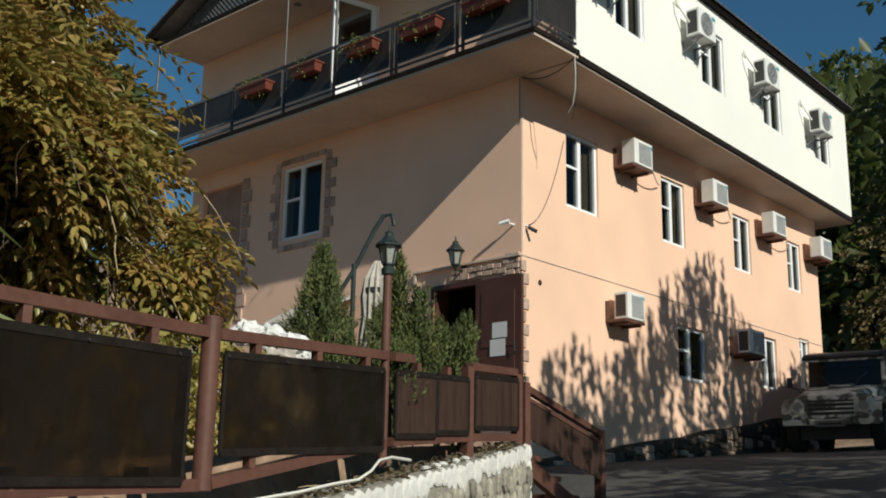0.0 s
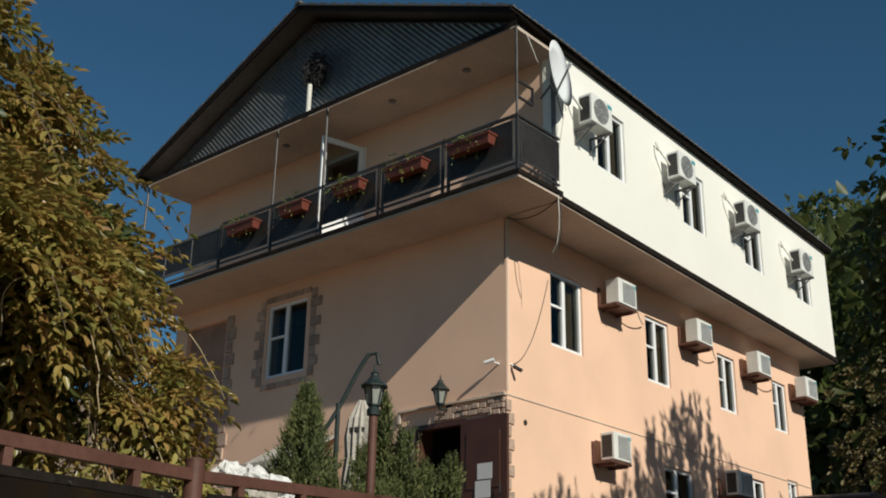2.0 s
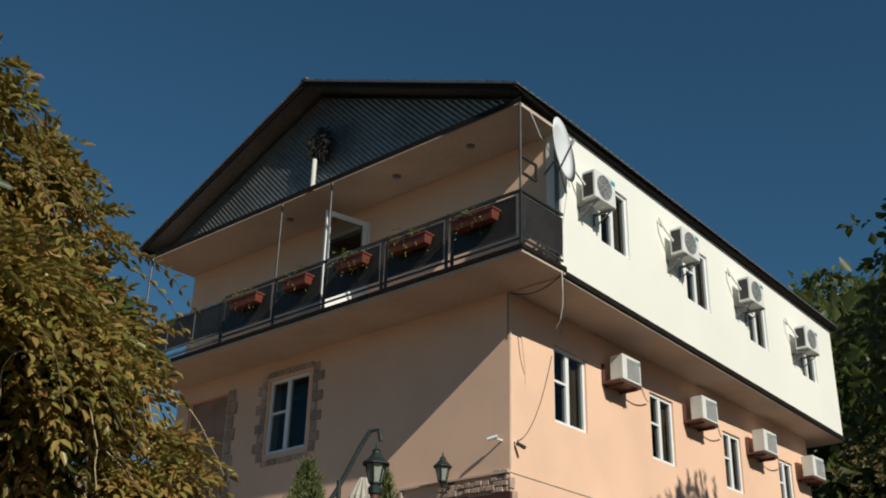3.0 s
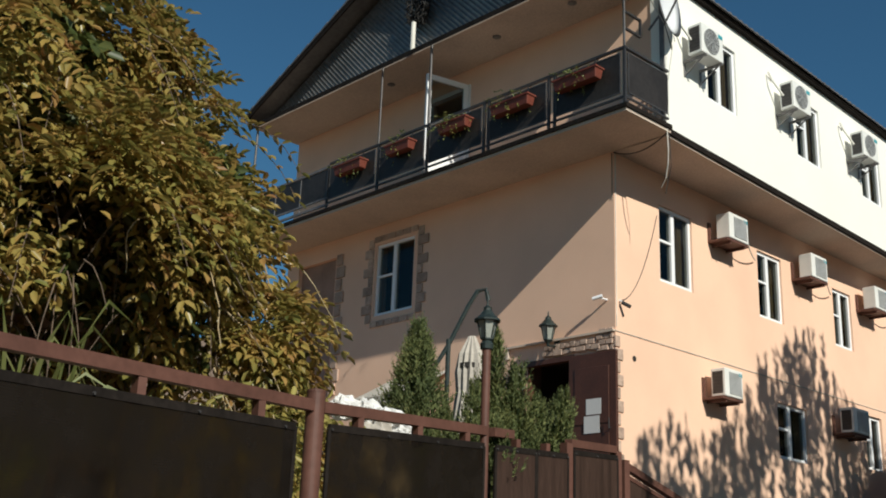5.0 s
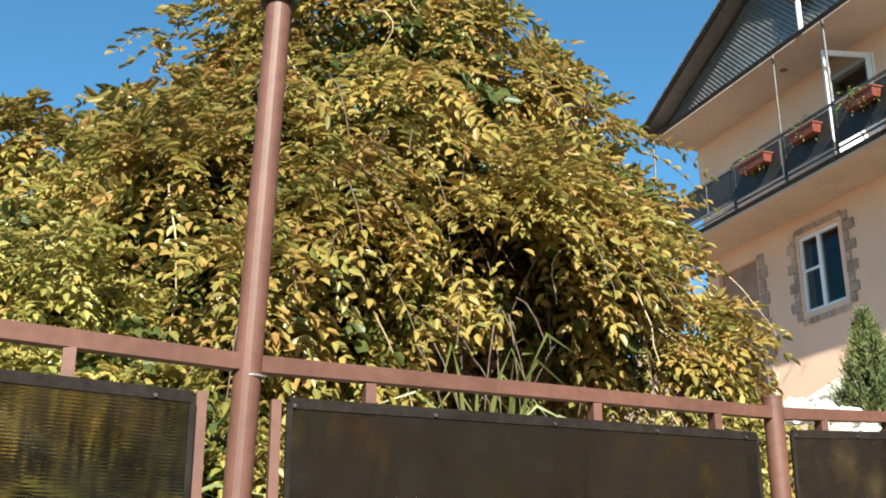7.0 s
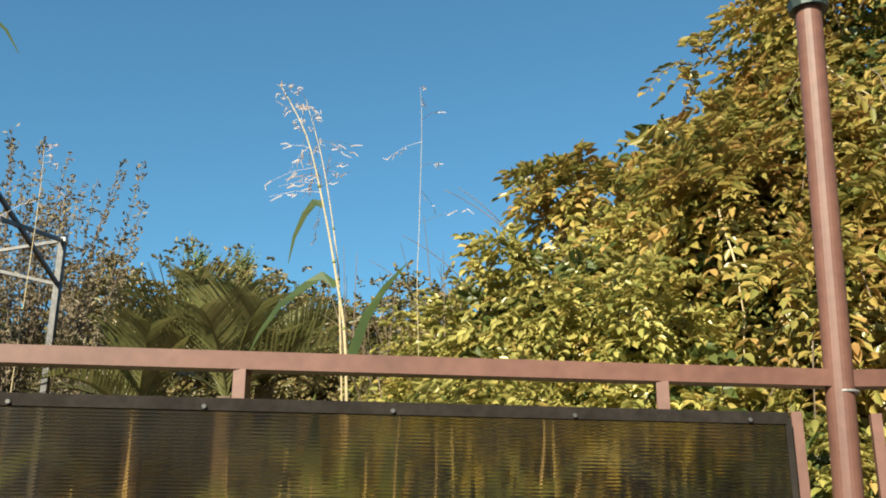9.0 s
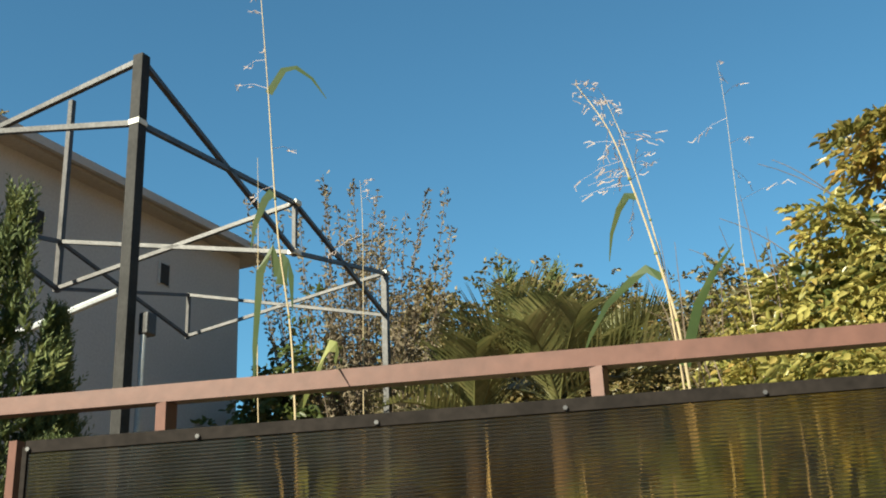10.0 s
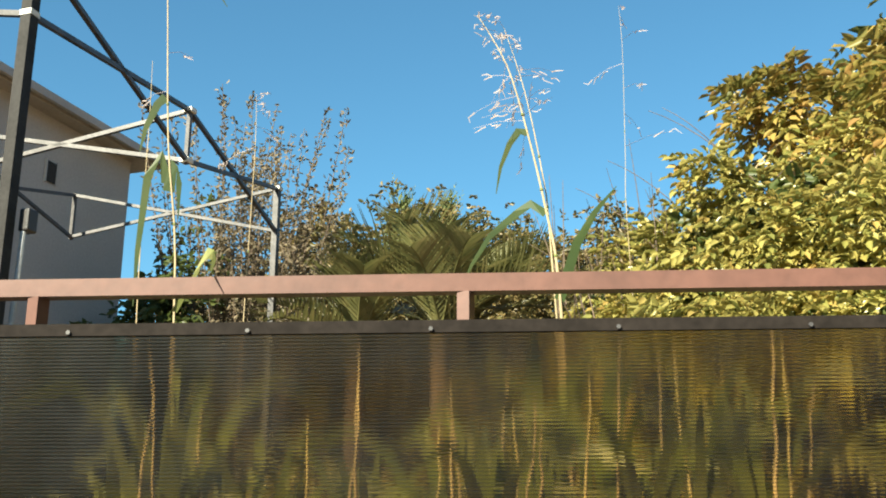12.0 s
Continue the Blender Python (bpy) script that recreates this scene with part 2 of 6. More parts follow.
M_BLADE = leaf_material("reed_blades", ((0.022, 0.04, 0.012), (0.045, 0.07, 0.02), (0.09, 0.10, 0.03)), 0.5, 0.15)
M_PLUME = leaf_material("reed_plume", ((0.42, 0.32, 0.29), (0.58, 0.48, 0.43)), 0.7, 0.4)
M_TWIGLEAF = leaf_material("dull_leaves", ((0.10, 0.09, 0.05), (0.17, 0.13, 0.08), (0.22, 0.17, 0.10)), 0.6)
M_FLOWER = leaf_material("pot_plants", ((0.08, 0.12, 0.02), (0.16, 0.18, 0.04), (0.20, 0.16, 0.05)))


# ---------------------------------------------------------------- mesh helpers
class Mesh:
    """Collects vertices and faces of one mesh."""

    def __init__(self):
        self.v, self.f = [], []

    def add(self, verts, faces):
        k = len(self.v)
        self.v.extend(tuple(q) for q in verts)
        self.f.extend(tuple(i + k for i in f) for f in faces)
        return self

    def box(self, a, b):
        (x0, y0, z0), (x1, y1, z1) = a, b
        return self.add([(x0, y0, z0), (x1, y0, z0), (x1, y1, z0), (x0, y1, z0), (x0, y0, z1), (x1, y0, z1), (x1, y1, z1), (x0, y1, z1)],
                        [(0, 3, 2, 1), (4, 5, 6, 7), (0, 1, 5, 4), (1, 2, 6, 5), (2, 3, 7, 6), (3, 0, 4, 7)])

    def bar(self, p, q, w, h=None, n=4, w2=None):
        """A bar from p to q: n=4 a square section of width w and height h, else a round one of diameter w (w2 at q)."""
        p, q = Vector(p), Vector(q)
        d = (q - p).normalized()
        up = Vector((0, 0, 1)) if abs(d.z) < 0.95 else Vector((0, 1, 0))
        s = d.cross(up).normalized()
        u = s.cross(d)
        h = w if h is None else h
        ring = [(-.5, -.5), (.5, -.5), (.5, .5), (-.5, .5)] if n == 4 else [(.5 * math.cos(2 * math.pi * i / n), .5 * math.sin(2 * math.pi * i / n)) for i in range(n)]
        k2 = 1 if w2 is None else w2 / w
        vs = [p + s * a * w + u * b * h for a, b in ring] + [q + s * a * w * k2 + u * b * h * k2 for a, b in ring]
        fs = [(i, (i + 1) % n, n + (i + 1) % n, n + i) for i in range(n)] + [tuple(reversed(range(n))), tuple(range(n, 2 * n))]
        return self.add(vs, fs)

    def line(self, pts, w, n=6, w2=None):
        pts = [Vector(p) for p in pts]
        k, last, vs = len(pts), None, []
        for i, p in enumerate(pts):
            d = (pts[min(i + 1, k - 1)] - pts[max(i - 1, 0)]).normalized()
            s = d.cross(last or (Vector((0, 0, 1)) if abs(d.z) < 0.9 else Vector((0, 1, 0)))).normalized()
            u = s.cross(d).normalized()
            last = u
            r = 0.5 * (w if w2 is None else w + (w2 - w) * i / (k - 1))
            vs += [p + (s * math.cos(2 * math.pi * j / n) + u * math.sin(2 * math.pi * j / n)) * r for j in range(n)]
        fs = [(i * n + j, i * n + (j + 1) % n, (i + 1) * n + (j + 1) % n, (i + 1) * n + j) for i in range(k - 1) for j in range(n)]
        return self.add(vs, fs + [tuple(reversed(range(n))), tuple(range((k - 1) * n, k * n))])

    def lathe(self, c, prof, n=12):
        """A turned form about the upright through c, from (radius, height) pairs."""
        vs = [(c[0] + r * math.cos(2 * math.pi * i / n), c[1] + r * math.sin(2 * math.pi * i / n), c[2] + z) for r, z in prof for i in range(n)]
        fs = [(j * n + i, j * n + (i + 1) % n, (j + 1) * n + (i + 1) % n, (j + 1) * n + i) for j in range(len(prof) - 1) for i in range(n)]
        fs += [tuple(reversed(range(n))), tuple(range((len(prof) - 1) * n, len(prof) * n))]
        return self.add(vs, fs)


def part(name, mesh, mat, parent=None, label="", bevel=0.0, smooth=False):
    """One mesh object, under its thing."""
    me = bpy.data.meshes.new(name)
    me.from_pydata(mesh.v, [], mesh.f)
    if bevel:
        bm = bmesh.new()
        bm.from_mesh(me)
        bmesh.ops.bevel(bm, geom=bm.edges[:], offset=bevel, segments=2, affect="EDGES", profile=0.5)
        bm.to_mesh(me)
        bm.free()
    me.materials.append(mat)
    if smooth:
        me.polygons.foreach_set("use_smooth", [True] * len(me.polygons))
    me.update()
    ob = new(name, me)
    ob.parent = parent
    return tagged(ob, label)


def thing(name, label, category, group="", kind="", at=(0, 0, 0)):
    ob = new(name)
    ob.location = at
    ob.empty_display_size = 0.1
    return tagged(ob, label, category, group, kind)


def holed(a0, a1, z0, z1, holes, place, thick):
    """A wall from a0 to a1 and z0 to z1 with rectangular holes (a0, a1, z0, z1); place(a, z, depth) gives the point."""
    xs = sorted({a0, a1, *[v for h in holes for v in h[:2]]})
    zs = sorted({z0, z1, *[v for h in holes for v in h[2:]]})
    solid = lambda i, j: 0 <= i < len(xs) - 1 and 0 <= j < len(zs) - 1 and not any(h[0] <= (xs[i] + xs[i + 1]) / 2 <= h[1] and h[2] <= (zs[j] + zs[j + 1]) / 2 <= h[3] for h in holes)
    m = Mesh()
    for i in range(len(xs) - 1):
        for j in range(len(zs) - 1):
            if not solid(i, j):
                continue
            A, B, C, D = xs[i], xs[i + 1], zs[j], zs[j + 1]
            m.add([place(A, C, 0), place(B, C, 0), place(B, D, 0), place(A, D, 0)], [(0, 1, 2, 3)])
            m.add([place(A, C, thick), place(B, C, thick), place(B, D, thick), place(A, D, thick)], [(3, 2, 1, 0)])
            for di, dj, (p, q) in ((-1, 0, ((A, C), (A, D))), (1, 0, ((B, D), (B, C))), (0, -1, ((B, C), (A, C))), (0, 1, ((A, D), (B, D)))):
                if not solid(i + di, j + dj):
                    m.add([place(*p, 0), place(*q, 0), place(*q, thick), place(*p, thick)], [(0, 1, 2, 3)])
    return m


def leaf_object(name, centres, ways, sizes, mat, parent=None, label="", ratio=0.45, fold=0.25, seed=1, simple=False, norms=None):
    """Many small folded leaves: base, two sides and tip each."""
    r = np.random.default_rng(seed)
    c, w = np.asarray(centres, float), np.asarray(ways, float)
    n = len(c)
    w = w / np.linalg.norm(w, axis=1, keepdims=True)
    s = np.cross(w, r.normal(size=(n, 3)) if norms is None else np.asarray(norms, float))
    s /= np.linalg.norm(s, axis=1, keepdims=True)
    u = np.cross(s, w)
    z = np.broadcast_to(np.asarray(sizes, float).reshape(-1, 1), (n, 1))
    tip = c + w * z
    if simple:
        mid = c + w * z * 0.45 + u * z * fold * ratio
        v = np.stack([c, mid + s * z * ratio * 0.5, tip, mid - s * z * ratio * 0.5], 1).reshape(-1, 3)
        k = np.arange(n)[:, None] * 4
        f, size = np.concatenate([k + [0, 1, 2], k + [0, 2, 3]], 1).reshape(-1, 3), 3
    else:
        lo, hi, up = c + w * z * 0.28, c + w * z * 0.66, u * z * fold * ratio
        tip = tip - u * z * 0.12
        v = np.stack([c, lo + s * z * ratio * 0.46 + up, hi + s * z * ratio * 0.42 + up, tip, hi - s * z * ratio * 0.42 + up, lo - s * z * ratio * 0.46 + up], 1).reshape(-1, 3)
        k = np.arange(n)[:, None] * 6
        f, size = np.concatenate([k + [0, 1, 2, 3], k + [0, 3, 4, 5]], 1).reshape(-1, 4), 4
    me = bpy.data.meshes.new(name)
    me.vertices.add(len(v))
    me.vertices.foreach_set("co", v.ravel())
    me.loops.add(f.size)
    me.loops.foreach_set("vertex_index", f.ravel())
    me.polygons.add(len(f))
    me.polygons.foreach_set("loop_start", np.arange(0, f.size, size))
    me.materials.append(mat)
    me.update()
    me.validate()
    ob = new(name, me)
    ob.parent = parent
    return tagged(ob, label)


TWIGS = []


def sprays(lumps, count, length, leaf, seed, droop=0.6, pairs=4, shell=0.55, gaps=2.2, gap_cut=-0.25, scatter=0.3):
    """Feathered sprays over ellipsoid lumps (centre, radii): leaf bases, ways and sizes."""
    r = np.random.default_rng(seed)
    vol = np.array([l[1][0] * l[1][1] + l[1][0] * l[1][2] + l[1][1] * l[1][2] for l in lumps])
    pick = r.choice(len(lumps), count, p=vol / vol.sum())
    C, W, S = [], [], []
    TWIGS.clear()
    for i in pick:
        c, rad = np.array(lumps[i][0]), np.array(lumps[i][1])
        d = r.normal(size=3)
        d /= np.linalg.norm(d)
        q = c + d * rad * (shell + (1 - shell) * r.random() ** 0.5) * (1 + 0.20 * noise.noise(Vector(d * 3 + c)) + 0.16 * noise.noise(Vector(d * 8 + c)))
        if noise.noise(Vector(q * gaps)) < gap_cut:
            continue
        way = d + r.normal(size=3) * 0.5 + (0, 0, -droop * 0.6)
        way /= np.linalg.norm(way)
        L = length * r.uniform(0.6, 1.3)
        side = np.cross(way, (0, 0, 1))
        side /= np.linalg.norm(side) + 1e-6
        TWIGS.append([q + way * L * t + np.array((0, 0, -droop * L * t * t)) - way * 0.25 * (t == 0) for t in (0, 0.35, 0.7, 1.0)])
        for k in range(pairs):
            t = (k + 0.6) / pairs
            b = q + way * L * t + np.array((0, 0, -droop * L * t * t))
            for sg in (-1, 1):
                C.append(b)
                W.append(way * 0.5 + side * sg * 0.8 + r.normal(size=3) * scatter + (0, 0, -0.55))
                S.append(leaf * r.uniform(0.65, 1.25))
        C.append(q + way * L + np.array((0, 0, -droop * L)))
        W.append(way + (0, 0, -0.5))
        S.append(leaf * 1.1)
    return np.array(C), np.array(W), np.array(S)


def pinnate(lumps, count, length, leaf, seed, pairs=5, clump=0.42, droop=0.5, dens=3.2, deep=0.72):
    """Feathered leaves in hanging tufts over ellipsoid lumps: leaflet bases, ways, sizes and blade normals."""
    r = np.random.default_rng(seed)
    tufts = []
    for c, rad in lumps:
        c, rad = np.array(c), np.array(rad)
        area = 4.19 * (rad[0] * rad[1] + rad[0] * rad[2] + rad[1] * rad[2])
        for k in range(int(area * dens)):
            d = r.normal(size=3)
            d /= np.linalg.norm(d)
            bulge = 1 + 0.16 * noise.noise(Vector(d * 2.5 + c)) + 0.10 * noise.noise(Vector(d * 7 + c))
            tufts.append((c + d * rad * bulge * r.uniform(deep, 1.0), d, clump * r.uniform(0.55, 1.25)))
    C, W, S, N = [], [], [], []
    TWIGS.clear()
    for i in r.integers(0, len(tufts), count):
        c, d, cr = tufts[i]
        e = r.normal(size=3)
        e /= np.linalg.norm(e)
        q = c + e * cr * r.uniform(0.3, 1.0) * (1, 1, 0.8)
        way = e * 0.6 + d * 0.5 + r.normal(size=3) * 0.25 + (0, 0, -0.25)
        way /= np.linalg.norm(way)
        nrm = d * 0.55 + e * 0.3 + r.normal(size=3) * 0.3 + (0, 0, 0.75)
        side = np.cross(way, nrm)
        side /= np.linalg.norm(side) + 1e-6
        nrm = np.cross(side, way)
        L = length * r.uniform(0.65, 1.25)
        at = lambda t: q + way * L * t + np.array((0, 0, -droop * L * t * t))
        TWIGS.append([at(t) for t in (0, 0.35, 0.7, 1.0)])
        for k in range(pairs):
            t = (k + 0.8) / (pairs + 0.3)
            for sg in (-1, 1):
                C.append(at(t))
                W.append(side * sg * 0.85 + way * 0.5 + r.normal(size=3) * 0.13 + (0, 0, -0.30))
                S.append(leaf * r.uniform(0.75, 1.15) * (1.05 - 0.25 * abs(t - 0.5)))
                N.append(nrm + side * sg * 0.25 + r.normal(size=3) * 0.22)
        C.append(at(1.0))
        W.append(way + (0, 0, -0.6))
        S.append(leaf)
        N.append(nrm)
    return np.array(C), np.array(W), np.array(S), np.array(N)


EYE = Vector((9.93, -12.9, -1.45))


def polar(bearing, distance, z=0.0):
    """A place by its bearing (degrees to the left of +y) and distance from the viewer's stand."""
    b = radians(bearing)
    return (EYE.x - distance * math.sin(b), EYE.y + distance * math.cos(b), z)


def road_z(y):
    return -0.70 + (0.175 if y < 0 else 0.085) * max(min(y, 40), -30)


def garden_z(y):
    return -0.90 + 0.085 * (max(min(y, 0.5), -30) + 6.5)


FENCE_O, FENCE_D = Vector((6.635, -12.331, 0)), Vector((-0.2627, 0.9649, 0))


def fence_at(u, z=0.0):
    p = FENCE_O + FENCE_D * u
    return Vector((p.x, p.y, z))


# ---------------------------------------------------------------- ground, road, far hills
def build_ground():
    """One sheet: garden terrace, road cut below it, slopes and wooded hills far off."""
    xs = sorted({*[-400, -250, -160, -110, -80, -60, -45, -35, -28, -22], *[i * 1.0 for i in range(-18, 19)], *[22, 28, 36, 50, 80, 130, 220, 400]})
    ys = sorted({*[-400, -250, -160, -110, -80, -60, -45, -38], *[i * 1.0 for i in range(-32, 33)], *[38, 46, 56, 68, 82, 100, 130, 180, 260, 400]})
    m = Mesh()
    edge = lambda y: (FENCE_O + FENCE_D * ((y - FENCE_O.y) / FENCE_D.y)).x if y < -5.2 else max(-0.1, 3.4 - (y + 5.2) * 0.83)
    nx = len(xs) + 1
    for y in ys:
        e = edge(y)
        for x in sorted(xs + [e]):
            side = x <= e - 0.02
            z = garden_z(y) if side else road_z(y) - 0.09
            if y > 6 and x < -9.5:
                z = max(z, road_z(y) - 0.5)
            rise = 0.0
            if y > 22:
                rise += 0.54 * (y - 22) * (0.6 + 0.4 * math.exp(-((x + 14) / 40) ** 2)) * min(1, 1.0)
            if x < -30:
                rise += 0.10 * (-30 - x) * max(0.0, min(1.0, (y + 40) / 60))
            rise = min(rise, 75)
            z += rise + 0.05 * noise.noise(Vector((x * 0.4, y * 0.4, 0)))
            m.v.append((x, y, z))
    for j in range(len(ys) - 1):
        for i in range(nx - 1):
            a = j * nx + i
            m.f.append((a, a + 1, a + 1 + nx, a + nx))
    return tagged(part("ground", m, M_SOIL), "dry brown garden soil and rising slopes", "ground", kind="structure")


def build_road():
    m = Mesh()
    ys = [-30 + i * 1.5 for i in range(47)]
    for y in ys:
        if y < -5.2:
            x0 = (FENCE_O + FENCE_D * ((y - FENCE_O.y) / FENCE_D.y)).x + 0.12
        else:
            x0 = max(0.05, 3.5 - (y + 5.2) * 0.83)
        for k in range(9):
            x = x0 + (13.0 - x0) * k / 8
            m.v.append((x, y, road_z(y) + 0.02 + 0.025 * noise.noise(Vector((x * 1.3, y * 1.3, 3)))))
    for j in range(len(ys) - 1):
        for i in range(8):
            a = j * 9 + i
            m.f.append((a, a + 1, a + 10, a + 9))
    return tagged(part("road", m, M_ROAD, smooth=True), "dark worn asphalt lane climbing beside the house", "road", kind="structure")


build_ground()
build_road()

# ---------------------------------------------------------------- house
XR = 1.12
HX0, HY1 = -8.6, 10.9          # far ends of the house
SLAB, EAVE, RIDGE = 5.40, 7.95, 10.25
OUT = 1.0                      # how far the upper floor stands out over the lane
house = thing("house", "three-storey peach and white guest house with overhanging top floor", "house")

side_windows = [(1.17, 2.10, 3.52, 4.82), (4.15, 4.98, 3.54, 4.78), (6.90, 7.64, 3.52, 4.68), (9.34, 10.02, 3.52, 4.62)]
low_windows = [(4.58, 5.62, 1.10, 2.08), (7.86, 8.58, 1.26, 2.32), (9.7, 10.2, 2.0, 2.52)]
TAPER, UY = 0.035, 11.62         # the top floor narrows a little up the lane
upper_windows = [(1.25, 2.18, 6.44, 7.64), (4.28, 5.22, 6.43, 7.62), (6.95, 7.86, 6.42, 7.60), (9.60, 10.48, 6.40, 7.56)]
UPPER = lambda a, z, d: (OUT - TAPER * a - d, a, z)

part("wall_side", holed(0.0, HY1, -2.2, SLAB, side_windows + low_windows, lambda a, z, d: (-d, a, z), 0.3), M_PEACH, house)
part("wall_front", holed(HX0, -0.001, -2.2, SLAB, [(-5.72, -4.62, 3.58, 5.0), (-1.76, -0.80, 0.0, 2.22), (-8.2, -6.95, 2.2, 5.0)],
                         lambda a, z, d: (a, d + 0.001, z), 0.3), M_PEACH, house)
part("wall_back", Mesh().box((HX0, HY1 - 0.3, -2.2), (-0.3, HY1 - 0.002, SLAB)), M_PEACH, house)
part("wall_far", Mesh().box((HX0 + 0.002, 0.3, -2.2), (HX0 + 0.3, HY1 - 0.3, SLAB)), M_PEACH, house)
part("wall_upper_side", holed(0.0, UY, SLAB + 0.02, EAVE + 0.13, upper_windows, UPPER, 0.25), M_WHITE, house, "white flat cladding")
part("wall_upper_front", holed(HX0, OUT - 0.26, SLAB + 0.12, EAVE, [(-4.45, -3.28, 5.6, 7.62)], lambda a, z, d: (a, d + 0.02, z), 0.25), M_PEACH, house)
part("wall_upper_back", Mesh().box((HX0, UY - 0.25, SLAB + 0.12), (OUT - TAPER * UY - 0.26, UY - 0.01, EAVE)), M_WHITE, house)
part("wall_upper_far", Mesh().box((HX0, 0.28, SLAB + 0.12), (HX0 + 0.25, UY - 0.25, EAVE)), M_WHITE, house)
part("floor_slab", Mesh().add([(x, y, z) for z in (SLAB - 0.04, SLAB + 0.01) for x, y in ((HX0, 0.002), (OUT - 0.004, 0.002), (OUT - 0.004 - TAPER * UY, UY), (HX0, UY))], [(0, 3, 2, 1), (4, 5, 6, 7), (0, 1, 5, 4), (1, 2, 6, 5), (2, 3, 7, 6), (3, 0, 4, 7)]), M_SOFFIT, house, "stained painted soffit of the overhang")
part("flashing", Mesh().bar((OUT + 0.012, -0.02, SLAB + 0.045), (OUT + 0.012 - TAPER * UY, UY + 0.04, SLAB + 0.035), 0.04, 0.10), M_EDGE, house, "dark metal drip edge")
# floor in the same near-black, standing in for indoor shade
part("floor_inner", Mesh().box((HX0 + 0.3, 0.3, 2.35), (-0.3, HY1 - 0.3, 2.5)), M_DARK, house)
part("ceiling", Mesh().box((HX0 - 0.1, -1.08, EAVE + 0.002), (OUT - TAPER * UY - 0.26, UY, EAVE + 0.06)).box((OUT - TAPER * UY - 0.258, -1.08, EAVE + 0.002), (XR - 0.1, 0.02, EAVE + 0.058)), M_SOFFIT, house)
part("corner_profile", Mesh().box((OUT - 0.07, -0.03, SLAB + 0.02), (OUT + 0.006, -0.002, EAVE)), M_GREY, house, "grey metal corner profile")
# inner walls coloured near-black, so the rooms behind the windows look unlit
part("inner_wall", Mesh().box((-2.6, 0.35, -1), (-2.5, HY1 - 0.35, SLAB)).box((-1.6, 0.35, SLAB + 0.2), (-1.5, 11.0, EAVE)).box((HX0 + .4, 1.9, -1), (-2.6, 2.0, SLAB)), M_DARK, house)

pl = Mesh()
for k in range(13):
    y = k * 0.905
    h = -0.62 + 0.155 * y + 0.03 * math.sin(k * 2.3)
    pl.v += [(0.001, y, -2), (0.15, y, -2), (0.12, y, h), (0.001, y, h)]
pl.f = [(4 * k + j, 4 * k + (j + 1) % 4, 4 * k + 4 + (j + 1) % 4, 4 * k + 4 + j) for k in range(12) for j in range(4)] + [(3, 2, 1, 0), (48, 49, 50, 51)]
part("plinth", pl, M_PLINTH, house, "dark rough stone plinth")

rp = random.Random(41)
y = 0.1
while y < HY1 - 0.3:
    w = rp.uniform(0.14, 0.34)
    top = -0.62 + 0.155 * y
    zz = top - rp.uniform(0.02, 0.05)
    while zz > road_z(y) - 0.1:
        h = rp.uniform(0.10, 0.20)
        part("plinth_stone", Mesh().box((0.10, y, zz - h), (0.155 + rp.uniform(0, 0.035), y + w - 0.02, zz)), M_STONE_TRIM if rp.random() < 0.35 else M_PLINTH, house, bevel=0.025)
        zz -= h + 0.015
    y += w
# string course between ground and first floor, with the brow over the entrance
part("string_course", Mesh().box((-0.002, -0.012, 2.475), (0.012, HY1, 2.492)), M_SOFFIT, house)
# flat disc; the darkness of a hole is put into its colour
part("vent_hole", Mesh().bar((0.001, 0.45, 2.13), (0.012, 0.45, 2.13), 0.085, None, 14), M_DARK, house, "small round near-black disc for a vent hole")
part("door_brow", Mesh().box((-2.20, -0.06, 2.47), (0.0, -0.001, 2.50)).box((-2.20, -0.05, 2.30), (-2.15, -0.001, 2.47)), M_SOFFIT, house)


def window(name, y0, y1, z0, z1, place, label, transom=0.42, open_leaf=False):
    """A two-light plastic window set in its opening: frame, panes, sill and curtain. place(a, z, depth)."""
    def slab(m, a0, a1, b0, b1, d0, d1):
        vs = [place(a, z, d) for d in (d0, d1) for a, z in ((a0, b0), (a1, b0), (a1, b1), (a0, b1))]
        return m.add(vs, [(0, 3, 2, 1), (4, 5, 6, 7), (0, 1, 5, 4), (1, 2, 6, 5), (2, 3, 7, 6), (3, 0, 4, 7)])
    w, f = y1 - y0, 0.06
    mid = y0 + w * 0.46
    fr = Mesh()
    slab(fr, y0, y1, z0, z0 + f, 0.0, 0.09), slab(fr, y0, y1, z1 - f, z1, 0.0, 0.09)
    slab(fr, y0, y0 + f, z0 + f, z1 - f, 0.0, 0.09), slab(fr, y1 - f, y1, z0 + f, z1 - f, 0.0, 0.09)
    slab(fr, mid - 0.045, mid + 0.045, z0 + f, z1 - f, 0.002, 0.088)
    zt = z0 + (z1 - z0) * (1 - transom) * 0.95
    slab(fr, y0 + f, mid - 0.045, zt - 0.02, zt + 0.02, 0.005, 0.085)
    win = part(name, fr, M_PVC, house, label)
    # white reveal band round the opening
    rv = Mesh()
    slab(rv, y0 - 0.03, y1 + 0.10, z0 - 0.07, z0 - 0.002, -0.03, 0.0), slab(rv, y1 + 0.002, y1 + 0.10, z0, z1 + 0.03, -0.02, -0.001)
    slab(rv, y0 - 0.03, y1 + 0.002, z1 + 0.001, z1 + 0.03, -0.02, -0.001)
    part("window_surround", rv, M_PVC, win)
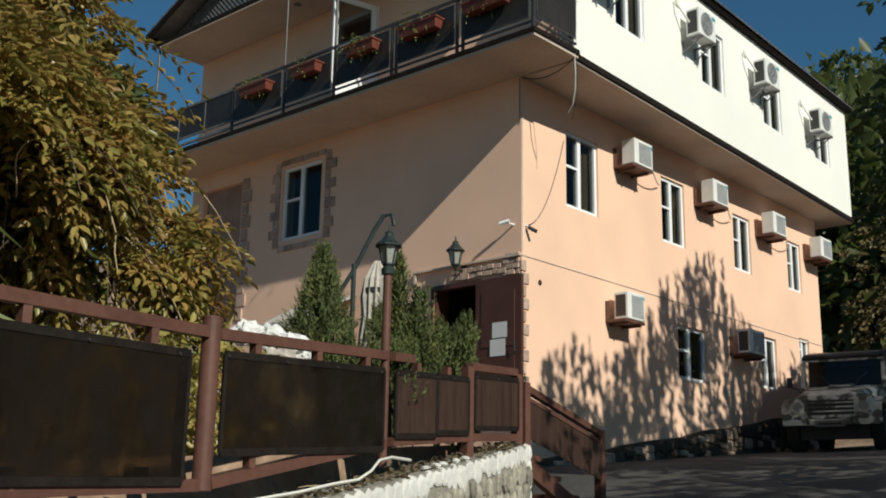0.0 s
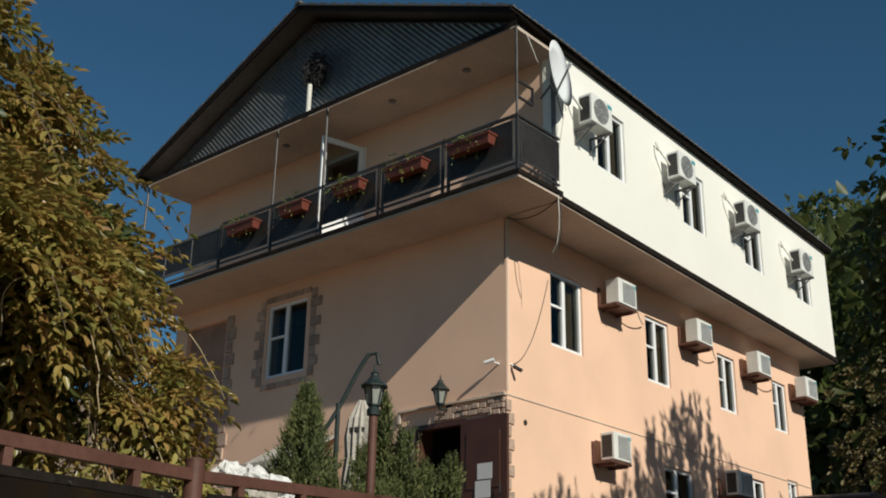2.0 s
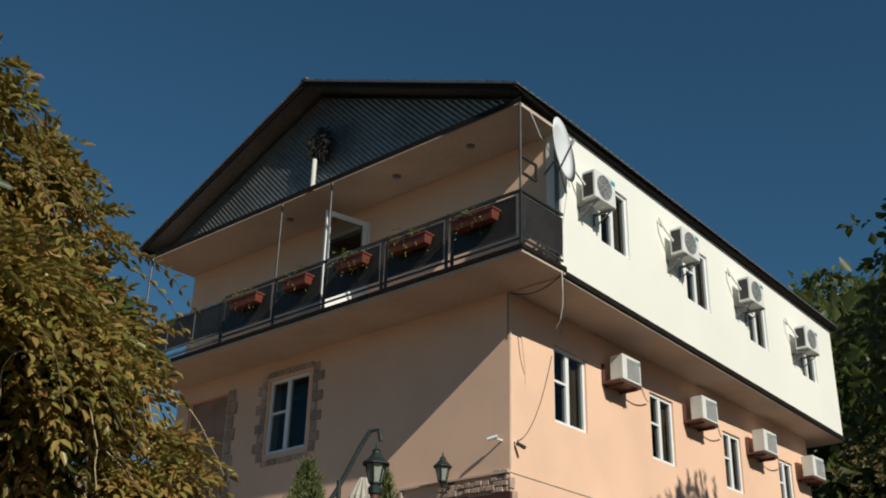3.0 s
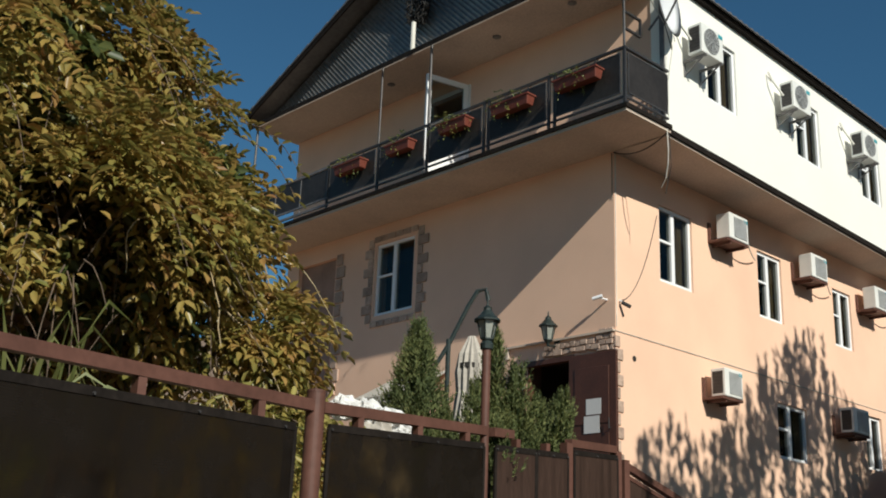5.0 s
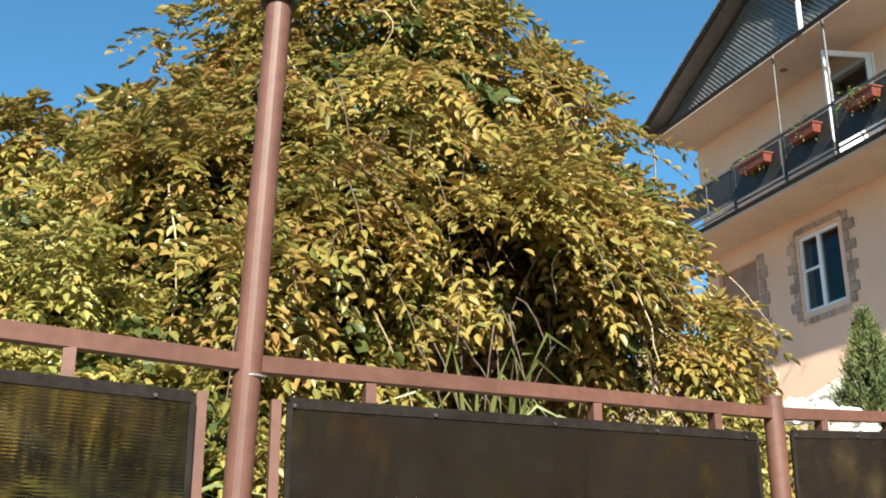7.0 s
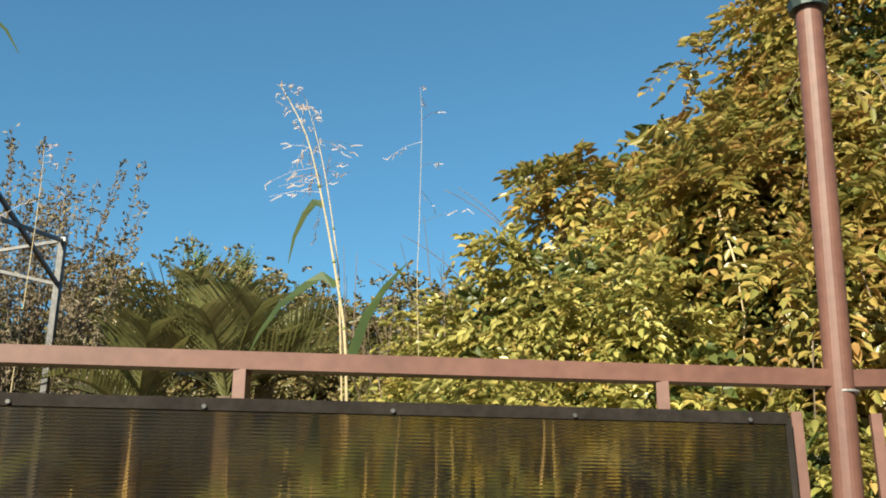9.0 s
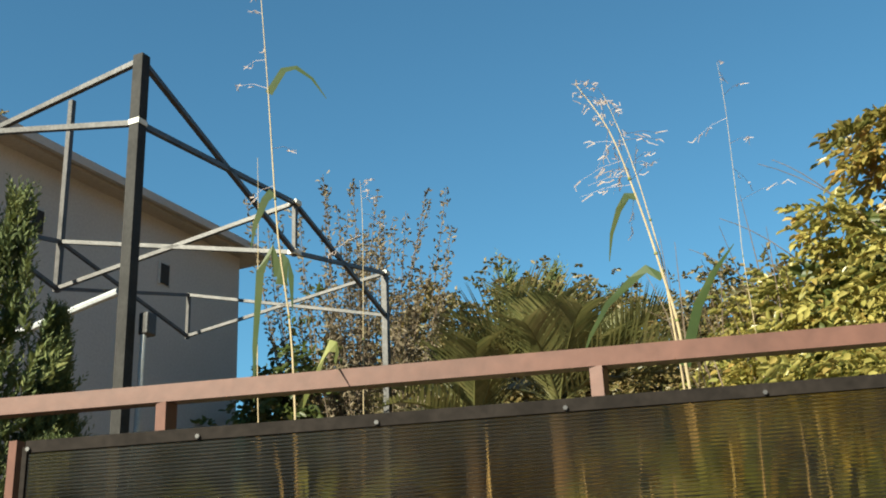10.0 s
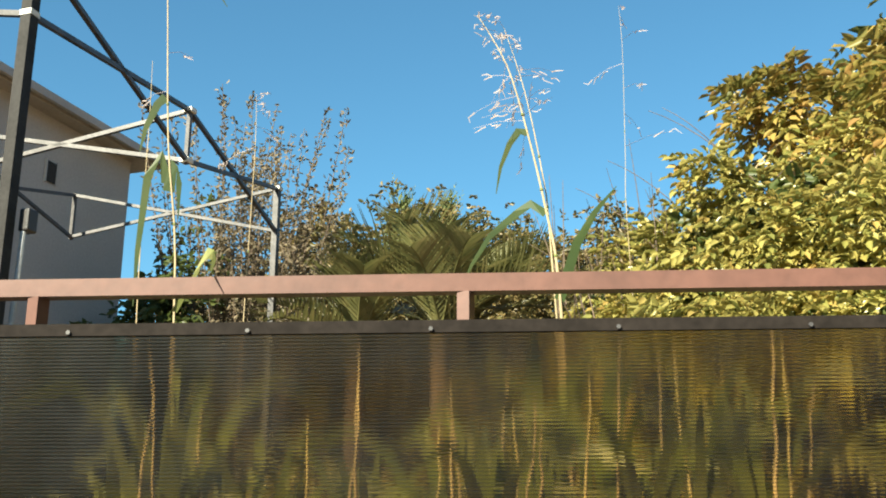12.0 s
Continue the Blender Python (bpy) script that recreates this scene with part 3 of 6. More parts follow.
    for a0, a1, b0, b1 in ((y0 + f, mid - 0.045, z0 + f, zt - 0.02), (y0 + f, mid - 0.045, zt + 0.02, z1 - f), (mid + 0.045, y1 - f, z0 + f, z1 - f)):
        part("pane", slab(Mesh(), a0, a1, b0, b1, 0.04, 0.05), M_PANE, win)
    return win


SIDE = lambda off: (lambda a, z, d: (off - d, a, z))
FRONT = lambda off: (lambda a, z, d: (a, off + d, z))
for w in side_windows:
    window("window", *w, SIDE(-0.04), "white plastic two-light window with dark panes")
for w in low_windows:
    window("window", *w, SIDE(-0.05), "white plastic ground-floor window, dark inside")
for w in upper_windows:
    window("window", *w, lambda a, z, d: UPPER(a, z, d + 0.04), "white plastic top-floor window with brown curtain")
fwin = window("window", -5.72, -4.62, 3.58, 5.0, FRONT(0.05), "white plastic window framed by rough stones")
for (y0, y1, z0, z1), x in [(w, -0.18) for w in side_windows] + [(w, OUT - 0.18 - TAPER * w[1]) for w in upper_windows]:
    cm = Mesh()
    n = 14
    for i in range(n + 1):
        y = y0 + (y1 - y0) * (0.62 + 0.36 * i / n)
        for z in (z0 + 0.02, z1 - 0.05):
            cm.v.append((x + 0.025 * math.sin(i * 1.9), y, z))
    cm.f = [(2 * i, 2 * i + 2, 2 * i + 3, 2 * i + 1) for i in range(n)]
    part("curtain", cm, M_CURTAIN, house)

# rough stones round the front window, the arch and the corner
rs = random.Random(5)


def trim_stone(x0, x1, z0, z1, y=0.0, proud=0.02):
    m = Mesh().box((x0, y - proud - rs.uniform(0, 0.012), z0), (x1, y + 0.004, z1))
    part("trim_stone", m, M_STONE_TRIM, house, bevel=0.008)


for k in range(9):
    z = 3.46 + k * 0.185
    for x, s in ((-5.77, -1), (-4.50, 1)):
        L = 0.12 + (0.12 if k % 2 else 0.0) + rs.uniform(0, 0.04)
        trim_stone(min(x, x + s * L), max(x, x + s * L), z, z + 0.175)
for k in range(6):
    trim_stone(-5.76 + k * 0.21, -5.57 + k * 0.21, 5.05, 5.16)
    trim_stone(-5.76 + k * 0.21, -5.57 + k * 0.21, 3.36, 3.47)
for k in range(13):
    z = -0.1 + k * 0.195
    L = 0.16 if k % 2 else 0.09
    m = Mesh().box((-0.02, -0.02, z), (0.022, L, z + 0.17))
    part("corner_stone", m, M_STONE_TRIM, house, bevel=0.008)
for row in range(2):
    x = -1.42 + 0.03 * row
    while x < -0.42:
        w = rs.uniform(0.09, 0.19)
        trim_stone(x, x + w - 0.012, 2.245 + row * 0.085 + rs.uniform(-0.01, 0.01), 2.322 + row * 0.085 + rs.uniform(-0.012, 0.012), proud=0.03 + rs.uniform(0, 0.02))
        x += w
for row in range(4):
    x = -0.34 + 0.05 * (row % 2)
    while x < -0.06:
        w = rs.uniform(0.08, 0.15)
        trim_stone(x, min(x + w - 0.012, -0.03), 2.20 + row * 0.088, 2.275 + row * 0.088, proud=0.02 + rs.uniform(0, 0.025))
        x += w
for k in range(11):
    z = 2.2 + k * 0.26
    trim_stone(-6.9, -6.72 + (0.08 if k % 2 else 0), z, z + 0.23)

# entrance: hall walls coloured near-black for shade, open brown leaf lying against the wall, two notices
ent = part("door_leaf", Mesh().box((-0.82, -0.10, 0.02), (0.08, -0.05, 2.17)), M_DOOR, house, "brown door leaf standing open", bevel=0.006)
for z0, z1 in ((0.15, 0.95), (1.1, 1.95)):
    part("door_panel", Mesh().box((-0.70, -0.112, z0), (-0.05, -0.098, z1)), M_DOOR, ent, bevel=0.005)
part("notice", Mesh().box((-0.47, -0.118, 1.235), (-0.19, -0.114, 1.47)), M_PAPER, ent, "white paper notice")
part("notice", Mesh().box((-0.51, -0.119, 0.96), (-0.22, -0.115, 1.215)), M_PAPER, ent, "white paper notice")
part("door_handle", Mesh().bar((-0.02, -0.15, 1.0), (-0.02, -0.15, 1.16), 0.02, None, 8).bar((-0.02, -0.15, 1.02), (-0.02, -0.09, 1.02), 0.015, None, 6), M_BLACK, ent)
part("door_frame", Mesh().box((-1.82, -0.03, 0), (-1.78, 0.1, 2.2)).box((-1.82, -0.031, 2.13), (-0.80, 0.1, 2.21)), M_DOOR, house)
part("door_jamb", Mesh().box((-1.758, 0.0, 0.0), (-1.735, 0.305, 2.2)).box((-1.735, 0.0, 2.19), (-0.80, 0.305, 2.215)), M_DOOR, house)
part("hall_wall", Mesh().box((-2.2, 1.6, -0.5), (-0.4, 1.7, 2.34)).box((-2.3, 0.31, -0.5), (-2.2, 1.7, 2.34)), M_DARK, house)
part("arch_shutter", Mesh().box((-8.2, 0.1, 2.2), (-6.95, 0.16, 5.0)), M_TENT, house)

# balcony along the front
BY = -1.1
deck = part("balcony", Mesh().box((HX0 - 0.1, BY, SLAB - 0.02), (1.08, 0.0, SLAB + 0.1)), M_SOFFIT, house, "plain balcony slab with stained edge")
part("slab_edge", Mesh().box((HX0 - 0.12, BY - 0.03, SLAB + 0.03), (1.11, BY - 0.001, SLAB + 0.10)).box((1.081, BY, SLAB + 0.03), (1.11, 0.0, SLAB + 0.10)), M_EDGE, deck)
RT, RB = 6.38, 5.62
posts = [1.06, -0.28, -0.40, -1.70, -1.80, -3.17, -4.48, -5.95]
for i, x in enumerate(posts):
    part("rail_post", Mesh().box((x - 0.02, BY - 0.02, SLAB + 0.1), (x + 0.02, BY + 0.02, RT)), M_BLACK, deck)
part("handrail", Mesh().box((-5.9, BY - 0.025, RT), (1.09, BY + 0.025, RT + 0.035)).box((1.04, BY + 0.025, RT), (1.09, -0.03, RT + 0.035)), M_BLACK, deck)
part("bottom_rail", Mesh().box((-5.9, BY - 0.015, RB - 0.03), (1.06, BY + 0.015, RB)).box((1.045, BY + 0.015, RB - 0.03), (1.075, -0.03, RB)), M_BLACK, deck)
spans = [(1.0, -0.24), (-0.44, -1.66), (-1.84, -3.10), (-3.24, -4.42), (-4.54, -5.88)]
for a, b in spans:
    fr = Mesh().box((b, BY - 0.03, 5.66), (a, BY - 0.012, 5.68)).box((b, BY - 0.03, 6.30), (a, BY - 0.012, 6.32))
    fr.box((b, BY - 0.03, 5.68), (b + 0.02, BY - 0.012, 6.30)).box((a - 0.02, BY - 0.03, 5.68), (a, BY - 0.012, 6.30))
    pan = part("balcony_panel", Mesh().box((b + 0.02, BY - 0.024, 5.68), (a - 0.02, BY - 0.018, 6.30)), M_BALC, deck, "smoked sheet panel")
    part("panel_frame", fr, M_FRAME, pan)
pan = part("balcony_panel", Mesh().box((1.084, -1.03, 5.68), (1.09, -0.10, 6.30)), M_BALC, deck, "smoked sheet panel")
part("panel_frame", Mesh().box((1.078, -1.06, 5.66), (1.096, -0.07, 5.68)).box((1.078, -1.06, 6.30), (1.096, -0.07, 6.32)).box((1.078, -1.06, 5.68), (1.096, -1.04, 6.30)).box((1.078, -0.09, 5.68), (1.096, -0.07, 6.30)), M_FRAME, pan)
# older pale railing on the far end of the balcony
old = Mesh().box((HX0, BY - 0.02, 6.32), (-5.92, BY + 0.02, 6.36)).box((HX0, BY - 0.02, 5.56), (-5.92, BY + 0.02, 5.60)).box((HX0, BY - 0.02, 5.70), (-5.92, BY + 0.02, 5.73))
for k in range(4):
    x = HX0 + 0.1 + k * 0.84
    old.box((x, BY - 0.012, 5.58), (x + 0.02, BY + 0.012, 6.33))
orl = part("old_railing", old, M_GREY, deck, "pale grey framed railing")
part("railing_panel", Mesh().box((HX0 + 0.12, BY - 0.004, 5.74), (-5.95, BY + 0.004, 6.31)), M_BALC, orl, "smoked sheet panel")
for x, w in ((-4.50, 0.035), (-3.17, 0.05), (1.06, 0.04), (HX0 + 0.05, 0.05)):
    part("balcony_post", Mesh().bar((x, BY, RT if x > -8 else SLAB), (x, BY, EAVE), w, None, 8), M_FRAME, deck)
part("rail_bracket", Mesh().bar((1.06, BY, 7.0), (1.06, -0.7, 7.0), 0.035).bar((1.06, BY, 6.72), (1.06, -0.7, 6.72), 0.035).bar((1.06, -0.7, 6.72), (1.06, -0.7, 7.0), 0.035), M_BLACK, deck)

# balcony door, open outward
part("balcony_door_frame", Mesh().box((-4.44, -0.02, 5.55), (-4.36, 0.10, 7.62)).box((-3.36, -0.02, 5.55), (-3.28, 0.10, 7.62)).box((-4.36, -0.02, 7.54), (-3.36, 0.10, 7.62)), M_PVC, house)
bl = thing("balcony_door", "", "")
bl.parent = house
bl.location = (-3.32, -0.03, 0)
bl.rotation_euler = (0, 0, math.atan2(-0.82, -0.20) + math.pi)
leaf = part("door_sash", Mesh().box((-0.86, -0.03, 5.56), (-0.77, 0.03, 7.60)).box((-0.09, -0.03, 5.56), (0, 0.03, 7.60)).box((-0.77, -0.03, 5.56), (-0.09, 0.03, 5.70)).box((-0.77, -0.03, 7.50), (-0.09, 0.03, 7.60)).box((-0.77, -0.03, 6.30), (-0.09, 0.03, 6.38)), M_PVC, house, "white plastic door standing open")
leaf.location, leaf.rotation_euler = bl.location, bl.rotation_euler
bpy.data.objects.remove(bl)
part("pane", Mesh().box((-0.77, -0.006, 6.38), (-0.09, 0.006, 7.50)), M_PANE, leaf)
part("door_infill", Mesh().box((-0.77, -0.012, 5.70), (-0.09, 0.012, 6.30)), M_PVC, leaf)

# roof: two corrugated slopes, gable sheet, fascia
XL, XM = -8.75, -3.95
YF, YB = -1.32, 11.75
ZE = 8.20


GY = -0.84                      # the gable sheet stands back under the verge


def roof_slope(x0, z0, x1, z1, taper=0.0):
    """Pressed metal tile: waves across the slope and a small step at every course."""
    m = Mesh()
    n, courses = 288, 16
    rows = [t for k in range(courses) for t in ((k + 0.02) / courses, (k + 0.98) / courses)]
    for k in range(n + 1):
        y = YF + (YB - YF) * k / n
        wave = 0.018 * math.sin(k * math.pi / 2)
        xe = x0 - taper * max(0.0, y)
        for j, t in enumerate(rows):
            m.v.append((xe + (x1 - xe) * t, y, z0 + (z1 - z0) * t + wave + (0.035 if j % 2 else 0.0)))
        m.v += [(x1, y, z1 - 0.03), (xe, y, z0 - 0.03)]
    w = len(rows) + 2
    for k in range(n):
        a = w * k
        m.f += [(a + j, a + (j + 1) % w, a + w + (j + 1) % w, a + w + j) for j in range(w)]
    m.f += [tuple(reversed(range(w))), tuple(range(w * n, w * n + w))]
    return m


part("roof_slope", roof_slope(XR + 0.05, ZE - 0.02, XM, RIDGE + 0.1, TAPER), M_ROOF, house, "dark corrugated metal roof")
part("roof_slope", roof_slope(XL - 0.05, ZE - 0.02, XM, RIDGE + 0.1), M_ROOF, house, "dark corrugated metal roof")
part("ridge_cap", Mesh().bar((XM, YF - 0.02, RIDGE + 0.12), (XM, YB, RIDGE + 0.12), 0.14, 0.05), M_ROOF, house)
gable_top = lambda x: ZE - 0.08 + (RIDGE - ZE) * (1 - abs(x - XM) / ((XM - XL) if x < XM else (XR - XM)))
g = Mesh().add([(XL + 0.1, GY, EAVE + 0.02), (XR - 0.1, GY, EAVE + 0.02), (XR - 0.1, GY, gable_top(XR - 0.1)), (XM, GY, gable_top(XM)), (XL + 0.1, GY, gable_top(XL + 0.1))], [(0, 1, 2, 3, 4)])
gable = part("gable_sheet", g, M_GABLE, house, "grey metal gable sheet, ribs running aslant")
ribs = Mesh()
for k in range(110):
    c = XL + EAVE + 0.2 + k * 0.115            # each rib falls to the right along z = c - x
    inside = [x for x in (XL + 0.12 + i * 0.02 for i in range(480)) if EAVE + 0.03 < c - x < gable_top(x) - 0.02]
    if len(inside) > 3:
        xa, xb = inside[0], inside[-1]
        dx = 0.022
        ribs.add([(xa - dx, GY - 0.001, c - xa - dx), (xa + dx, GY - 0.001, c - xa + dx), (xa, GY - 0.022, c - xa), (xb - dx, GY - 0.001, c - xb - dx), (xb + dx, GY - 0.001, c - xb + dx), (xb, GY - 0.022, c - xb)],
                 [(0, 3, 5, 2), (2, 5, 4, 1), (0, 2, 1), (3, 4, 5)])
part("rib", ribs, M_GABLE, gable)["kind"] = "stuff"
part("gable_beam", Mesh().box((XL, BY - 0.07, EAVE - 0.04), (XR, BY - 0.062, EAVE + 0.06)), M_EDGE, house)
for s, x0 in ((1, XR), (-1, XL)):
    part("barge_board", Mesh().bar((x0, YF + 0.04, ZE - 0.07), (XM, YF + 0.04, RIDGE + 0.02), 0.03, 0.11), M_EDGE, house)
    part("fascia", Mesh().bar((x0, YF, ZE - 0.045), (x0 - (TAPER * YB if s > 0 else 0), YB, ZE - 0.045), 0.04, 0.10), M_EDGE, house)
part("eave_soffit", Mesh().bar((OUT + 0.06, BY, EAVE + 0.145), (OUT + 0.06 - TAPER * YB, YB, EAVE + 0.145), 0.12, 0.02), M_EDGE, house)
# blurred dark spot over the flue, modelled as a cluster of short bars
rg = random.Random(17)
blot = Mesh()
for i in range(420):
    a, q = rg.uniform(0, 6.283), 0.36 * math.sqrt(rg.random())
    c = Vector((-3.74 + q * math.cos(a) * 0.8, GY - 0.05 - rg.uniform(0, 0.16), 8.98 + q * math.sin(a)))
    blot.bar(c, c + Vector((rg.uniform(-0.12, 0.12), rg.uniform(-0.05, 0.02), rg.uniform(-0.14, 0.10))), 0.022, None, 4, 0.006)
part("gable_blot", blot, M_DARK, house, "dark fuzzy spot over the flue, built from thin bars")
part("gable_pipe", Mesh().bar((-3.72, BY + 0.02, EAVE + 0.02), (-3.72, BY + 0.02, 8.62), 0.09, None, 12), M_WIREW, house, "short pale flue pipe")
for x in (-4.9, -2.1, -0.4):
    part("ceiling_spot", Mesh().lathe((x, -0.55, EAVE - 0.012), [(0.075, 0.012), (0.075, 0.0), (0.05, -0.006)], 14), M_GREY, house)

# ---------------------------------------------------------------- air conditioners
UNITS = "air conditioner units on the facade"


def ac_unit(x, y, z, w=0.60, h=0.47, d=0.27, tag="", bracket=M_GREY, fan_front=True, dark_side=True):
    """A split unit on its wall brackets; x is the wall, y and z its near lower corner."""
    o = thing("air_conditioner", tag, "air conditioner", UNITS, at=(x, y, z))
    off = 0.13
    part("casing", Mesh().box((off, 0, 0), (off + d, w, h)), M_AC, o, bevel=0.018)
    if fan_front:
        fan, gr = Mesh(), Mesh()
        c, r, n = Vector((off + d + 0.002, w * 0.43, h * 0.5)), min(w, h) * 0.40, 20
        fan.v = [tuple(c)] + [(c.x, c.y + r * math.cos(6.2832 * i / n), c.z + r * math.sin(6.2832 * i / n)) for i in range(n)]
        fan.f = [(0, i + 1, (i + 1) % n + 1) for i in range(n)]
        part("fan_opening", fan, M_FAN, o)
        for q in (0.25, 0.5, 0.75, 1.0):
            for i in range(n):
                a0, a1 = 6.2832 * i / n, 6.2832 * (i + 1) / n
                gr.bar((c.x + 0.008, c.y + r * q * math.cos(a0), c.z + r * q * math.sin(a0)), (c.x + 0.008, c.y + r * q * math.cos(a1), c.z + r * q * math.sin(a1)), 0.008)
        for i in range(8):
            a = 0.7854 * i
            gr.bar((c.x + 0.012, c.y, c.z), (c.x + 0.012, c.y + r * math.cos(a), c.z + r * math.sin(a)), 0.008)
        part("grille", gr, M_GRILL, o)
    else:
        # an older window unit: a square louvred front and a wooden tray under it
        part("front_recess", Mesh().box((off + d + 0.001, w * 0.22, h * 0.10), (off + d + 0.004, w * 0.90, h * 0.88)), M_GRILL, o)
        gr = Mesh()
        for k in range(12):
            zz = h * (0.13 + 0.72 * k / 11)
            gr.box((off + d + 0.004, w * 0.23, zz - 0.006), (off + d + 0.014, w * 0.89, zz + 0.005))
        part("louvre", gr, M_LOUVRE, o)
        part("tray", Mesh().box((0.0, -0.07, -0.045), (off + d - 0.02, w + 0.02, -0.004)), bracket, o, "brown board under the unit")
        part("back_board", Mesh().box((0.0, -0.07, 0.0), (0.03, 0.0, h * 0.7)), bracket, o)
    if dark_side:
        part("side_vent", Mesh().box((off + 0.035, -0.003, 0.05), (off + d - 0.045, -0.0005, h - 0.05)), M_BLACK, o)
        fins = Mesh()
        for k in range(7):
            zz = 0.07 + (h - 0.14) * k / 6
            fins.box((off + 0.035, -0.010, zz - 0.006), (off + d - 0.045, -0.003, zz + 0.006))
        part("side_fins", fins, M_FRAME, o)
    part("badge", Mesh().box((off + d + 0.001, w * 0.76, h * 0.78), (off + d + 0.006, w * 0.96, h * 0.90)), M_GREENBLUE, o)
    part("valve_cover", Mesh().box((off + 0.06, w + 0.001, 0.06), (off + d - 0.06, w + 0.03, 0.2)), M_AC, o)
    for yy in (0.08, w - 0.08):
        if not fan_front:
            part("bracket", Mesh().box((0.0, yy - 0.018, -0.085), (off + d - 0.04, yy + 0.018, -0.046)), bracket, o)
            continue
        part("bracket", Mesh().box((0.0, yy - 0.018, -0.05), (off + d + 0.02, yy + 0.018, -0.012)).box((0.0, yy - 0.018, -0.28), (0.02, yy + 0.018, -0.05)).bar((0.012, yy, -0.26), (off + d * 0.8, yy, -0.045), 0.02), bracket, o)
    return o


TAG = "white air conditioner unit on a wall bracket"
for y, z in ((2.64, 4.55), (5.40, 4.50), (7.92, 4.42), (10.24, 4.36)):
    ac_unit(0.0, y, z, w=0.58, h=0.46, tag=TAG + " beside a window", bracket=M_BROWN, fan_front=False, dark_side=False)
ac_unit(0.0, 2.31, 1.81, w=0.52, h=0.46, tag="white air conditioner unit low on the peach wall", bracket=M_BROWN, fan_front=False)
ac_unit(0.0, 6.60, 1.78, w=0.62, tag=TAG + " in leafy shade", bracket=M_BROWN, fan_front=False)
for y, z in ((0.47, 6.84), (3.46, 6.98), (6.26, 6.98), (9.02, 6.80)):
    ac_unit(OUT - TAPER * y, y, z, w=0.60, h=0.52, tag=TAG + " on the white wall")

# ---------------------------------------------------------------- fittings on the house
dish = thing("satellite_dish", "white satellite dish on the balcony corner bracket", "satellite dish", at=(1.22, -0.34, 7.36))
rings = [(0.02, 0.0), (0.20, 0.015), (0.38, 0.055), (0.52, 0.11), (0.53, 0.115), (0.38, 0.065), (0.20, 0.025), (0.02, 0.01)]
d = part("reflector", Mesh().lathe((0, 0, 0), rings, 28), M_PVC, dish, smooth=True)
d.rotation_mode = "QUATERNION"
d.rotation_quaternion = Vector((0.957, 0.278, 0.06)).to_track_quat("Z", "Y")
part("feed_arm", Mesh().bar((0.02, 0, -0.35), (0.42, -0.2, -0.1), 0.025), M_GREY, dish)
part("receiver", Mesh().bar((0.40, -0.2, -0.12), (0.46, -0.22, -0.06), 0.06, None, 10), M_PVC, dish)
part("mount", Mesh().bar((-0.19, -0.1, -0.4), (0.0, 0, -0.1), 0.04, None, 8), M_GREY, dish)

cctv = thing("security_camera", "small white security camera on the house corner", "camera", at=(-0.15, 0, 3.0))
part("housing", Mesh().bar((0.0, -0.12, 0.02), (-0.14, -0.18, -0.02), 0.055, None, 10), M_PVC, cctv)
part("arm", Mesh().bar((0.0, 0.0, -0.02), (-0.03, -0.13, -0.01), 0.03, None, 8), M_PVC, cctv)
cctv = thing("security_camera", "small dark security camera on the house corner", "camera", at=(0.0, 0.10, 2.95))
part("housing", Mesh().bar((0.05, 0.0, -0.02), (0.17, 0.05, -0.1), 0.06, None, 10), M_WIRE, cctv)
part("arm", Mesh().bar((0.0, 0.0, 0.02), (0.07, 0.0, -0.02), 0.03, None, 8), M_PVC, cctv)


def lantern(name, label, at, s=1.0, arm=False):
    """A hexagonal street lantern with a peaked cap."""
    o = thing(name, label, "lamp", at=at)
    part("base", Mesh().lathe((0, 0, 0), [(0.02 * s, -0.06 * s), (0.03 * s, -0.03 * s), (0.05 * s, 0.0), (0.085 * s, 0.03 * s), (0.085 * s, 0.045 * s)], 6), M_VERDI, o)
    part("glass", Mesh().lathe((0, 0, 0), [(0.075 * s, 0.046 * s), (0.125 * s, 0.27 * s)], 6), M_FROST, o, "frosted lantern glass")
    fr = Mesh()
    for i in range(6):
        a = math.pi * i / 3
        c, q = math.cos(a), math.sin(a)
        fr.bar((0.08 * s * c, 0.08 * s * q, 0.045 * s), (0.13 * s * c, 0.13 * s * q, 0.275 * s), 0.012 * s)
    part("cage", fr, M_VERDI, o)
    part("cap", Mesh().lathe((0, 0, 0), [(0.165 * s, 0.272 * s), (0.165 * s, 0.29 * s), (0.11 * s, 0.34 * s), (0.06 * s, 0.40 * s), (0.05 * s, 0.43 * s), (0.055 * s, 0.44 * s), (0.02 * s, 0.46 * s), (0.012 * s, 0.52 * s), (0.004 * s, 0.55 * s)], 12), M_VERDI, o)
    return o


wl = lantern("wall_lantern", "dark metal lantern on the wall over the entrance", (-1.14, -0.22, 2.42), 0.9)
part("wall_arm", Mesh().bar((0, 0, -0.06), (0, 0.2, -0.03), 0.03, None, 8).box((-0.05, 0.2, -0.12), (0.05, 0.22, 0.08)), M_VERDI, wl)


def sag(p, q, drop, n=10):
    p, q = Vector(p), Vector(q)
    return [p.lerp(q, i / n) + Vector((0, 0, -drop * 4 * (i / n) * (1 - i / n))) for i in range(n + 1)]


def cable(label, pts, w, mat):
    return tagged(part("cable", Mesh().line(pts, w, 5), mat), label, "cable")


